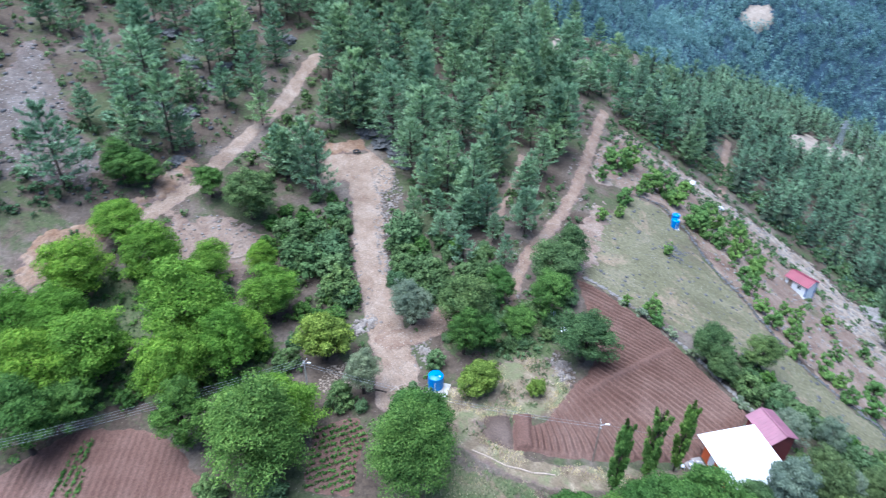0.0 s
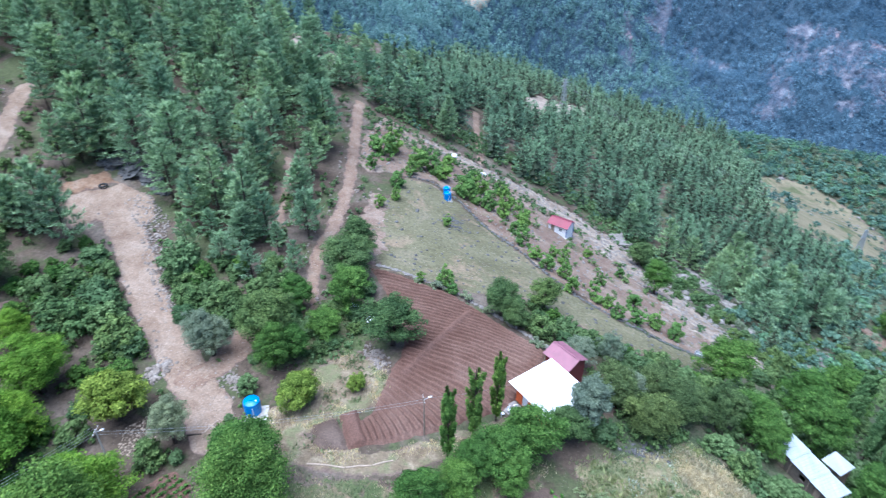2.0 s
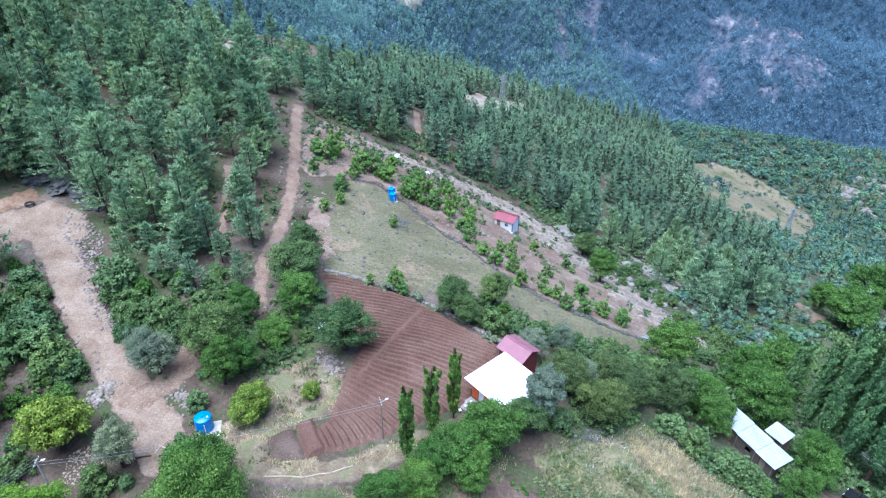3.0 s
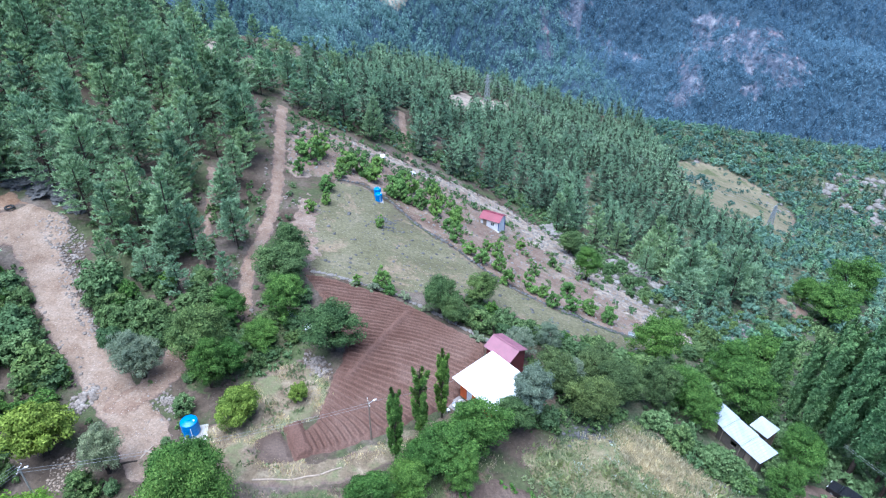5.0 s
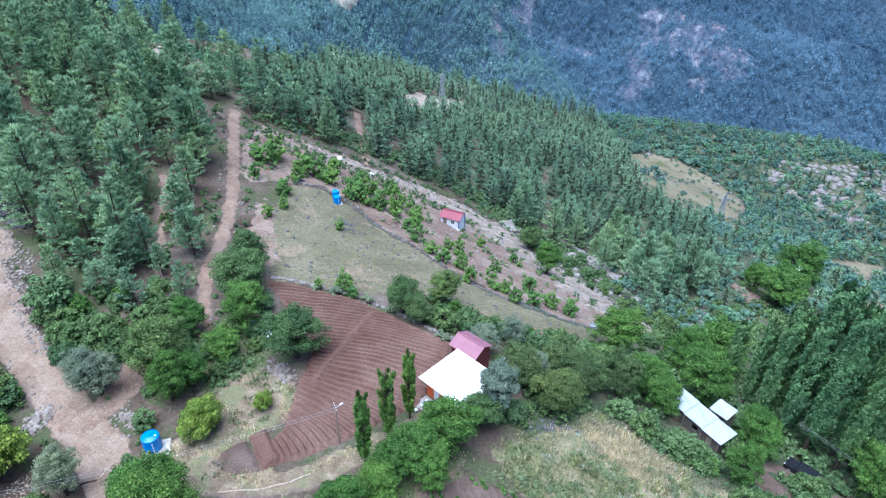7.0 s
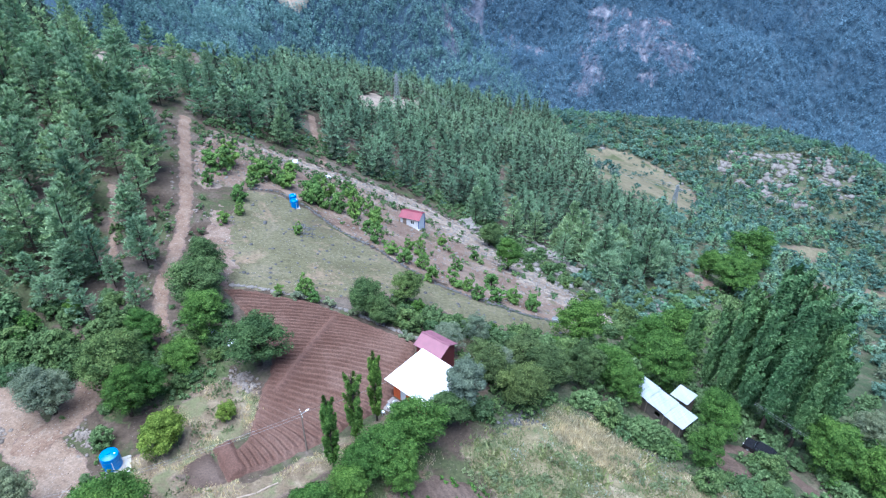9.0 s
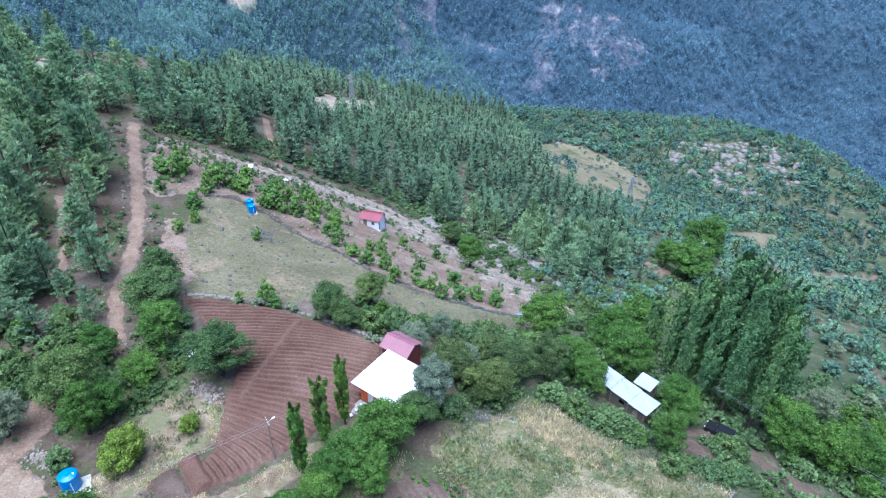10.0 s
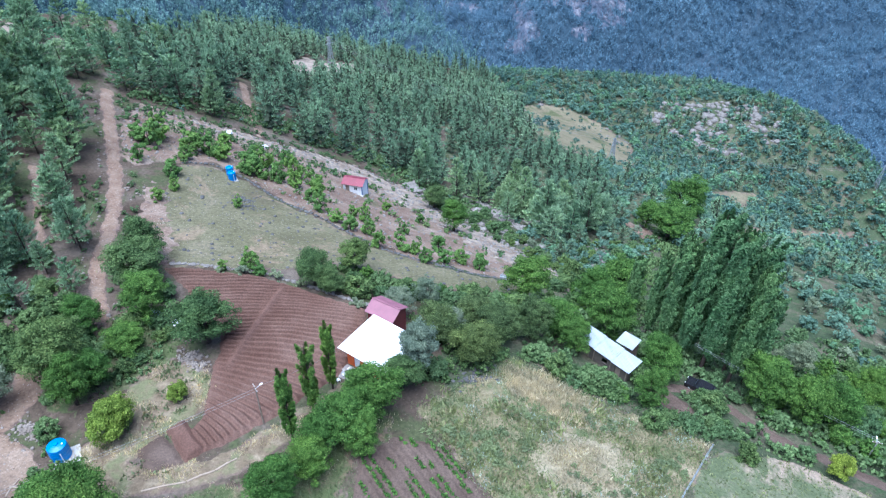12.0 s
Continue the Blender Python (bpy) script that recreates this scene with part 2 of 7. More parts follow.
M_WEEDS = foliage("weeds", (0.185, 0.225, 0.1), (0.255, 0.29, 0.143), (0.34, 0.365, 0.205), 0.5)
M_FLOWER = foliage("white_flower_heads", (0.5, 0.53, 0.44), (0.62, 0.65, 0.55), (0.75, 0.77, 0.68), 0.5)

M_WHITE_SHEET = painted("white_roof_sheet", (0.86, 0.86, 0.86), 0.42, 0.0, 0.05, 0.8)
M_ORANGE = painted("orange_plaster", (0.62, 0.13, 0.035), 0.8, 0.0, 0.15)
M_RED_SHEET = painted("faded_red_roof_sheet", (0.25, 0.105, 0.135), 0.6, 0.0, 0.18, 0.7)
M_ROSE_SHEET = painted("rose_red_roof_sheet", (0.21, 0.04, 0.06), 0.55, 0.0, 0.15, 0.7)
M_MAROON = painted("maroon_board", (0.16, 0.035, 0.035), 0.7, 0.0, 0.2)
M_WHITE_WALL = painted("white_wall", (0.75, 0.76, 0.78), 0.8, 0.0, 0.08)
M_BLUE_PLASTIC = painted("blue_plastic", (0.012, 0.18, 0.52), 0.35, 0.0, 0.1, 2.0)
M_CONCRETE = painted("concrete", (0.42, 0.4, 0.37), 0.9, 0.0, 0.18)
M_PATIO = painted("worn_terrace_concrete", (0.27, 0.235, 0.215), 0.9, 0.0, 0.22)
M_TIN = painted("tin_roof", (0.33, 0.36, 0.41), 0.5, 0.0, 0.2, 0.6, streak=(3, 0.5, 1))
M_WOOD = painted("grey_wood", (0.24, 0.19, 0.15), 0.85, 0.0, 0.25, 3.0)
M_STEEL = painted("galvanised_steel", (0.42, 0.44, 0.46), 0.45, 0.6, 0.12)
M_WIRE = painted("wire", (0.3, 0.31, 0.32), 0.5, 0.5, 0.05)
M_CAR = painted("black_car_paint", (0.015, 0.016, 0.02), 0.18, 0.0, 0.05)
M_TYRE = painted("tyre_rubber", (0.02, 0.02, 0.02), 0.85, 0.0, 0.2)
M_LAMP = painted("white_lamp_head", (0.8, 0.8, 0.8), 0.4, 0.0, 0.05)
M_SACK = painted("white_plastic_sheet", (0.62, 0.64, 0.68), 0.5, 0.0, 0.15)
M_BLUE_PAINT = painted("blue_paint", (0.03, 0.09, 0.3), 0.5)
M_GLASS = painted("window_glass", (0.05, 0.06, 0.07), 0.08, 0.0, 0.05)
# wall colour darkened to paint the shade under the tin eaves
M_EAVE_SHADE_WALL = painted("rough_wall_eave_shade", (0.1, 0.083, 0.07), 0.9, 0.0, 0.25, 2.0)
M_STRAW_WOOD = painted("split_wood", (0.32, 0.25, 0.19), 0.9, 0.0, 0.3, 3.0)

# ---- the lie of the land ----
# hills and hollows: x, y, height, reach
HILLS = [(-40, 60, -16.3, 70), (10, 60, 23.6, 70), (60, 50, -15.6, 70), (-90, 90, 5.3, 90), (-20, 130, 24.7, 90),
         (40, 130, -39.9, 90), (100, 100, 33.3, 100), (-180, 160, 0.4, 160), (-80, 240, 48.8, 140), (20, 280, -25.2, 140),
         (130, 250, 30.0, 140), (230, 330, -60.3, 150), (290, 230, 1.4, 180), (330, 80, -109.7, 200), (-250, 0, 120.7, 200),
         (100, -100, 91.2, 200), (-100, -120, -38.3, 200), (60, 420, -2.8, 150), (180, 420, -11.6, 150), (290, 340, 26.0, 75), (-130, 215, 13.0, 65),
         (-78, 240, -13.0, 46), (310, 390, -21.0, 70), (118, 415, -8.0, 60), (350, 275, 9.0, 50)]


def smooth(a, b, v):
    u = np.clip((v - a) / (b - a), 0, 1)
    return u * u * (3 - 2 * u)


def ripple(x, y, size, seed=0.0):
    """A cheap smooth unevenness between -1 and 1."""
    u, v = x / size + seed, y / size - seed * 1.7
    return (np.sin(u * 1.3 + 1.7 * np.sin(v * 0.9 + seed)) * np.cos(v * 1.1 + 1.3 * np.sin(u * 0.7))
            + 0.5 * np.sin(u * 2.9 + v * 2.3 + seed) * np.cos(v * 3.1 - u * 1.9)) / 1.5


def ground(x, y):
    """Height of the land at x, y: the near slopes, the gorge and the mountain beyond it."""
    x, y = np.asarray(x, float), np.asarray(y, float)
    z = -60.0 + sum(h * np.exp(-((x - a) ** 2 + (y - b) ** 2) / (R * R)) for a, b, h, R in HILLS)
    r, az = np.hypot(x, y), np.degrees(np.arctan2(x, y))
    z = z + 0.25 * ripple(x, y, 6.0) * smooth(20, 60, r) + 2.5 * ripple(x, y, 45.0, 2.0) * smooth(150, 300, r)
    rim = np.clip(365 + 3.0 * az, 260, 470)
    rim = np.where(az > 38, np.clip(470 - (az - 38) * 5.5, 330, 470), rim)
    rim = np.where(az < -25, 260 + np.clip(-25 - az, 0, 60) * 6, rim)
    far = np.clip(1.0 + (az - 5) * 0.006, 0.85, 1.35)
    u = r / far
    m = -330 + 0.78 * (np.sqrt((u - 690) ** 2 + 60 ** 2) + (u - 690)) / 2 + 55 * smooth(650, 900, u) * ripple(x, y, 130.0, 5.0) + 14 * smooth(650, 900, u) * ripple(x, y, 38.0, 3.0)
    m = np.where(u > 1500, np.minimum(m, 320 + 40 * ripple(x, y, 300.0)), m)
    side = az + (u - 750) * 0.045 - 18
    m = m + 24 * np.exp(-(np.minimum(side + 1.5, 0) / 5 + np.maximum(side + 1.5, 0) / 1.6) ** 2) * smooth(690, 780, u) * (az > -5)
    w = smooth(rim, rim + 240, r)
    return z * (1 - w) + m * w

# ---- plan of the place: paths, plots and zones, as x, y ----
ROAD_UPPER = [(-79.4, 22.1), (-78.0, 28.2), (-78.8, 34.2), (-78.8, 42.5), (-79.0, 49.1), (-79.3, 57.0), (-80.3, 63.5), (-82.0, 72.6), (-84.0, 83.8),
    (-87.0, 92.3), (-90.0, 101.4)]
ROAD_LOOP = [(-65.7, 75.7), (-62.2, 78.1), (-57.2, 73.7), (-51.1, 65.6), (-46.2, 59.9), (-41.4, 54.7), (-36.4, 49.9), (-32.8, 46.5), (-30.4, 42.4)]
ROAD_SPUR = [(-36.4, 49.6), (-34.4, 52.0), (-32.9, 55.9), (-32.5, 59.5)]
TRACK = [(-38.2, 141.3), (-34.7, 122.8), (-31.3, 105.7), (-29.7, 95.0), (-29.3, 86.0), (-29.3, 78.4), (-28.2, 71.1), (-26.7, 64.9)]
TRACK_FAR = [(-14.2, 195.7), (-11.4, 166.5), (-8.4, 144.3)]
FOOTPATH = [(-42.4, 103.7), (-37.9, 86.4), (-35.3, 75.2), (-32.7, 67.9)]
LANE = [(-30.3, 42.2), (-21.7, 40.9), (-15.0, 40.5), (-10.3, 41.4), (-4.6, 44.7), (-1.3, 47.9)]
LANE_EAST = [(42.6, 49.6), (48.1, 48.5), (52.1, 44.4), (54.7, 38.6), (59.3, 33.7), (63.3, 29.2), (65.2, 25.5)]
TURNING = [(-69.1, 75.5), (-67.7, 79.9), (-63.4, 84.1), (-57.7, 82.9), (-55.0, 77.2), (-58.3, 73.7), (-62.6, 74.7), (-64.6, 71.8)]
RUBBLE = [(-61.2, 80.1), (-59.4, 83.6), (-53.2, 78.8), (-50.1, 69.8), (-45.6, 63.7), (-43.3, 60.6), (-45.1, 60.0), (-47.9, 63.4), (-52.8, 69.3), (-55.9, 74.9)]
FIELD = [(-20.6, 77.0), (-13.6, 75.7), (-6.7, 73.6), (0.0, 69.7), (6.2, 65.4), (5.3, 60.8), (2.9, 55.3), (0.8, 52.1), (-2.5, 50.0), (-4.6, 48.0),
    (-7.9, 46.0), (-10.8, 44.5), (-13.7, 43.5), (-15.4, 46.3), (-13.9, 48.4), (-13.4, 53.2), (-12.5, 58.2), (-12.6, 63.0), (-16.5, 70.1)]
FIELD_CORNER = [(-20.1, 45.2), (-17.8, 47.0), (-15.5, 42.7), (-18.2, 42.1), (-19.4, 43.0)]
RED_BED = [(-17.5, 47.2), (-15.8, 48.3), (-13.4, 43.8), (-15.2, 42.7)]
PASTURE = [(-25.2, 87.6), (-25.0, 95.4), (-22.7, 104.7), (-21.8, 112.4), (-16.5, 114.7), (-10.5, 110.3), (-3.4, 101.3), (2.0, 97.4), (9.8, 88.2),
    (16.2, 83.6), (25.4, 80.1), (35.2, 79.4), (35.4, 74.3), (26.2, 72.0), (19.1, 73.0), (14.0, 74.5), (8.9, 77.5), (1.8, 78.7), (-5.2, 76.3), (-12.0,
    76.4), (-18.9, 77.3), (-21.1, 79.8)]
ORCHARD = [(-30.7, 111.1), (-33.3, 125.9), (-32.3, 139.2), (-24.7, 139.5), (-14.4, 142.4), (-3.2, 142.7), (7.1, 146.0), (15.9, 142.0), (25.8, 136.2),
    (30.3, 121.4), (38.3, 110.1), (42.0, 95.2), (42.7, 82.3), (35.6, 80.5), (25.7, 81.6), (16.4, 85.0), (9.9, 89.4), (2.0, 98.7), (-3.5, 103.7),
    (-10.6, 112.5), (-16.7, 116.2), (-22.9, 112.7), (-28.7, 108.8)]
CREST = [(-25.9, 138.2), (-14.2, 141.4), (-3.2, 143.4), (7.0, 147.5), (15.1, 147.3), (25.2, 141.5), (31.5, 132.2), (35.5, 118.0), (41.5, 107.4), (44.1, 94.8), (49.0,
    90.5), (43.7, 78.5), (39.5, 82.4), (34.6, 93.9), (28.7, 108.1), (20.9, 123.1), (13.8, 134.4), (2.5, 137.4), (-8.6, 137.4), (-19.0, 135.5)]
BARE_SLOPE = [(-116.8, 50.2), (-126.4, 64.9), (-109.9, 58.0), (-100.6, 52.8), (-92.3, 52.3), (-89.5, 46.0), (-93.5, 40.9), (-100.2, 38.7)]
BARE_BANK = [(-76.7, 50.2), (-70.9, 55.8), (-63.4, 56.1), (-59.3, 51.7), (-61.0, 45.7), (-67.4, 43.6), (-71.8, 45.6)]
DRY_YARD = [(-20.9, 56.7), (-15.6, 58.1), (-12.7, 53.2), (-13.9, 48.8), (-17.2, 46.2), (-20.2, 43.8), (-12.9, 43.0), (-7.2, 45.1), (-3.7, 47.5), (1.5,
    50.7), (-1.1, 45.6), (-10.4, 42.0), (-14.7, 40.3), (-21.6, 40.2), (-26.2, 43.7), (-26.0, 46.8), (-20.8, 48.4), (-22.6, 52.8)]
DRY_GRASS = [(8.6, 46.0), (18.0, 50.2), (23.6, 55.1), (29.4, 49.3), (34.3, 44.5), (40.8, 40.3), (43.9, 37.3), (38.6, 33.1), (33.9, 29.7), (13.1,
    32.3), (11.4, 39.0), (9.8, 42.4)]
STRAW_A = [(21.5, 52.5), (27.1, 51.5), (31.9, 44.6), (27.7, 40.9), (23.9, 43.8), (20.6, 46.9)]
STRAW_B = [(20.1, 38.0), (25.8, 40.0), (30.4, 38.9), (31.7, 34.6), (28.0, 30.7), (20.1, 31.6), (20.2, 34.9)]
PLOT_NEAR = [(2.0, 39.7), (5.9, 41.8), (9.9, 40.4), (12.6, 36.6), (14.2, 32.2), (0.2, 34.7)]
PLOT_WEST = [(-57.3, 11.2), (-57.5, 15.8), (-55.7, 20.3), (-51.1, 23.7), (-46.2, 24.1), (-41.6, 23.0), (-37.8, 21.7), (-55.7, 10.2)]
PLOT_BEANS = [(-35.4, 34.2), (-32.3, 37.2), (-29.9, 36.1), (-28.8, 32.6), (-26.7, 29.4), (-31.1, 27.2), (-33.5, 30.5)]
MEADOW = [(138.9, 353.2), (162.3, 366.9), (181.1, 362.0), (194.3, 344.8), (197.6, 323.1), (196.5, 303.2), (126.5, 186.6), (129.9, 212.5), (121.4,
    220.2), (107.1, 219.1), (104.3, 244.7)]
CLEAR_A = [(199.4, 235.7), (234.7, 253.4), (251.8, 252.2), (237.9, 242.2), (164.7, 187.8)]
CLEAR_B = [(87.7, 133.1), (92.2, 128.4), (90.5, 116.2), (85.3, 112.2), (84.7, 120.6)]
CLEAR_C = [(118.9, 122.9), (249.6, 221.7), (292.5, 220.3), (285.6, 216.6), (242.2, 213.5), (109.9, 110.1)]
GREEN_EAST = [(43.8, 36.3), (53.6, 34.5), (58.1, 30.1), (60.6, 27.0), (34.9, 29.6), (39.5, 33.9)]
LANE_GRASS = [(-26, 39), (-14, 38.8), (-8, 40.5), (-3, 44), (0, 46.5), (7, 45), (5, 41.5), (1.5, 40), (0, 34.5), (-8, 30), (-20, 30), (-26, 34)]
PASTURE_WEST = [(-25.9, 88.0), (-25.9, 95.0), (-25.3, 103.5), (-23.2, 99.0), (-20.8, 91.0), (-20.0, 81.3), (-21.0, 78.0), (-23.4, 82.0)]
PINE_MAIN = [(-71.2, 84.4), (-60.5, 88.1), (-52.9, 81.0), (-46.6, 72.9), (-33.2, 70.9), (-30.0, 72.0), (-30.8, 80.0), (-29.0, 92.9), (-31.6, 111.8),
    (-37.2, 135.5), (-44.1, 153.8), (-38.2, 196.3), (-41.8, 297.1), (-68.6, 322.8), (-90.6, 249.0), (-150.0, 259.8), (-183.8, 183.8), (-120.2, 120.2),
    (-90.7, 102.3), (-80.5, 91.3)]
PINE_HILL = [(-90.1, 30.3), (-87.1, 39.6), (-83.2, 52.8), (-86.2, 71.5), (-90.1, 91.8), (-93.1, 101.5), (-120.2, 120.2), (-193.2, 174.0), (-256.1,
    45.1), (-99.6, 8.7)]
PINE_EAST = [(-35.3, 141.5), (-25.0, 141.6), (-12.1, 149.7), (-0.4, 152.1), (10.6, 154.0), (19.5, 154.0), (32.7, 140.1), (47.8, 137.2), (50.9, 105.1),
    (67.7, 112.5), (88.1, 141.3), (107.5, 183.4), (107.4, 201.0), (94.3, 214.6), (124.1, 306.6), (130.4, 367.5), (136.0, 418.5), (80.1, 412.3), (28.6,
    409.0), (-60.2, 380.3), (-85.4, 298.0), (-55.1, 192.3)]
SCRUB_EDGE = [(44.6, 111.3), (43.3, 88.7), (54.8, 86.3), (80.0, 106.4), (95.2, 94.6), (91.0, 72.8), (87.7, 56.5), (88.1, 49.4)]
THICKET_A = [(-65.9, 60.3), (-63.4, 68.2), (-59.8, 71.7), (-42.0, 51.4), (-39.4, 45.5), (-43.0, 41.1), (-51.3, 45.1), (-60.9, 53.4)]
THICKET_B = [(-50.2, 70.0), (-42.3, 72.7), (-35.2, 74.8), (-28.2, 68.5), (-26.7, 61.6), (-32.5, 59.3), (-37.0, 54.8), (-43.9, 61.6)]
THICKET_C = [(-83.3, 28.7), (-78.6, 30.1), (-72.3, 40.4), (-65.2, 42.6), (-51.9, 44.7), (-41.6, 35.5), (-47.7, 28.5), (-55.9, 23.9), (-60.0, 17.4),
    (-64.3, 15.9)]
THICKET_D = [(-3.6, 79.4), (7.3, 80.8), (16.1, 76.6), (28.2, 72.5), (49.9, 91.2), (58.0, 86.4), (41.1, 67.1), (25.0, 61.7), (17.7, 65.7), (12.4,
    69.4), (6.6, 69.5), (-1.7, 73.2)]
THICKET_E = [(32.1, 137.2), (44.0, 129.5), (56.3, 108.3), (73.1, 114.9), (76.5, 103.8), (50.0, 86.4), (43.4, 89.5), (39.3, 109.2), (31.0, 118.3)]
THICKET_F = [(27.9, 53.4), (34.7, 53.1), (39.5, 44.7), (46.0, 43.8), (50.3, 37.7), (43.2, 37.8), (37.7, 41.9), (32.3, 46.9), (28.3, 50.4)]
THICKET_G = [(59.3, 49.1), (75.4, 56.7), (92.0, 52.6), (66.6, 31.9), (63.9, 35.3), (57.9, 38.9), (54.5, 43.7)]
THICKET_H = [(-26.1, 66.2), (-20.7, 69.4), (-16.4, 62.6), (-18.3, 57.9), (-22.9, 53.7), (-29.9, 52.6), (-34.1, 60.9), (-30.6, 65.9)]
PINE_MID = [(-72.6, 69.1), (-72.7, 76.7), (-70.3, 79.2), (-64.8, 70.6), (-68.6, 65.9)]
CREST_BRUSH = [(-35.5, 142.9), (-25.0, 142.0), (-12.2, 150.2), (-0.4, 151.1), (10.5, 153.4), (19.4, 152.6), (26.8, 142.6), (31.0, 131.7), (37.2,
    121.0), (43.7, 119.0), (49.0, 136.0), (35.7, 155.2), (21.2, 170.3), (11.6, 172.0), (-0.5, 169.1), (-13.3, 165.9), (-26.5, 151.9)]
BARE_RIDGE_A = [(-62.6, 160.6), (-63.9, 173.3), (-60.3, 171.8), (-57.7, 158.0)]
BARE_RIDGE_B = [(-53.9, 161.2), (-52.7, 169.3), (-48.7, 161.8), (-50.1, 154.2)]
BARE_RIDGE_C = [(0.2, 289.3), (9.3, 325.0), (20.0, 324.5), (39.7, 350.5), (35.2, 322.4), (12.2, 280.6), (2.7, 261.0)]
MEADOW_CLUMP = [122.33176087890644, 268.4617049087458]
BARE_FAR = [(-88, 875), (-81, 890), (-62, 894), (-51, 881), (-65, 869), (-82, 868)]
RIDGE_SCRUB = [(-92, 158), (-38, 158), (-30, 175), (-38, 215), (-60, 230), (-95, 215)]
HILL_SCRUB = [(-104.5, 43.4), (-103.3, 53.9), (-101.1, 72.8), (-92.6, 82.7), (-92.5, 88.8), (-88.0, 70.6), (-84.7, 53.1), (-87.1, 41.4), (-88.3,
    32.1)]
ORCHARD_WEEDS = [(-32.0, 125.4), (-19.3, 138.5), (-3.1, 137.8), (16.3, 130.8), (27.4, 114.1), (34.3, 96.7), (26.7, 85.3), (16.8, 87.7), (8.4, 97.4),
    (-0.1, 101.8), (-9.7, 115.2), (-25.2, 112.9)]
ROAD_SCRUB = [(-82.6, 77.7), (-84.7, 88.0), (-85.1, 97.1), (-70.4, 85.1), (-70.9, 79.1), (-65.1, 70.3), (-67.9, 65.1), (-75.9, 66.0), (-81.0, 68.8)]
PINE_SOLO = [(-65.5, 69.0, 1.1), (-69.0, 69.2, 0.9), (-63.0, 68.5, 1.0), (-71.9, 69.8, 0.75), (-72.7, 83.8, 0.9), (-71.0, 86.2, 0.95), (-82.2, 76.5,
    0.8), (-89.6, 75.2, 0.9), (-85.9, 62.2, 0.7), (-89.5, 82.3, 0.9), (-92.7, 92.3, 0.9)]
EAST_FLOOR = [(34, 64), (44, 70), (52, 80), (66, 74), (82, 70), (95, 58), (92, 50), (66, 29), (50, 36), (44, 43), (36, 46), (28, 53), (30, 60)]
RIM = [(-36.8, 140.0), (-30.0, 139.1), (-20.4, 141.9), (-8.8, 147.2), (4.1, 147.8), (18.1, 149.9), (29.0, 147.3), (32.0, 138.0), (26.8, 126.9), (15.8,
    129.2), (3.6, 130.3), (-9.3, 129.3), (-19.0, 129.4), (-29.2, 127.0), (-35.4, 130.3)]
JUNCTION = [(-46.5, 174.1), (-37.1, 173.2), (-27.6, 139.5), (-34.8, 138.8), (-38.7, 143.9)]
YARD_EDGE = [(12.1, 56.4), (17.6, 57.7), (25.7, 58.3), (30.3, 57.3), (28.1, 53.8), (22.6, 53.5), (16.5, 52.8), (12.0, 51.6)]
POPLAR_GAP = [(79.9, 115.0), (103.0, 127.1), (95.2, 111.1), (73.1, 84.8), (58.2, 70.9), (54.1, 71.2), (68.8, 93.7)]
HOUSE_EAST = [(11.7, 63.2), (17.5, 64.2), (25.0, 61.7), (24.1, 53.1), (14.4, 47.7), (10.0, 49.6)]
MIDSLOPE = [(-58.0, 88.1), (-43.3, 93.5), (-32.7, 91.8), (-29.5, 76.2), (-31.9, 70.4), (-36.4, 72.2), (-43.8, 75.0), (-51.0, 77.2)]
PINE_RIDGE = [(-45.5, 143, 0.7), (-42, 150, 0.7), (-40, 157, 0.8), (-36.5, 165, 0.85), (-44, 169, 0.7), (-35, 176, 0.9), (-41, 184, 0.9), (-33, 186, 0.9),
    (-48, 188, 0.9), (-56, 187, 0.9), (-58, 149, 0.7), (-47.5, 150.5, 0.55), (-62, 183, 0.9), (-70, 178, 0.8), (-52, 195, 1.0), (-43, 196, 1.0), (-66, 192, 1.0), (-75, 188, 0.9)]
PINE_SLOPE = [(-46.9, 72.2, 0.6), (-41.2, 71.4, 0.6), (-36.5, 69.7, 0.65), (-35.0, 76.5, 0.55), (-31.0, 72.6, 0.5), (-37.3, 78.8, 0.7), (-45.2, 76.7,
    0.6), (-40.0, 75.7, 0.75)]
PLOT_EAST = [(40.8, 48.1), (44.7, 48.5), (46.6, 43.5), (43.5, 41.9), (40.5, 44.9)]
CUT_A = [(-82.7, 52.4), (-85.8, 58.6), (-83.7, 62.0), (-80.5, 59.4), (-80.5, 52.0)]
CUT_B = [(-82.7, 30.6), (-85.2, 34.7), (-84.1, 39.9), (-82.3, 44.9), (-82.9, 50.5), (-81.0, 51.4), (-78.7, 43.4), (-79.3, 38.0), (-77.3, 31.5),
    (-77.3, 27.7)]
CUT_C = [(-69.7, 76.3), (-71.4, 79.7), (-67.0, 85.7), (-63.9, 84.0), (-67.1, 80.6)]
CHIPS = [(-39.1, 38.1), (-40.0, 41.8), (-37.6, 44.3), (-35.7, 41.2), (-36.6, 38.6)]

# trees that stand alone: x, y, radius of the crown
WALNUT_A = [(-62.0, 20.8, 4.5), (-60.3, 25.4, 4.4), (-72.7, 32.8, 3.7), (-76.4, 42.4, 3.5), (-55.8, 35.6, 4.9), (-67.6, 40.4, 3.7), (-51.1, 28.8,
    4.0), (-49.9, 35.4, 3.7), (-67.6, 26.4, 3.6), (-70.7, 23.3, 3.3), (-51.5, 44.7, 3.6), (-49.8, 38.3, 2.9),
    (-62.5, 44.9, 2.5), (-58.2, 50.4, 2.2), (-37.4, 31.7, 3.6)]
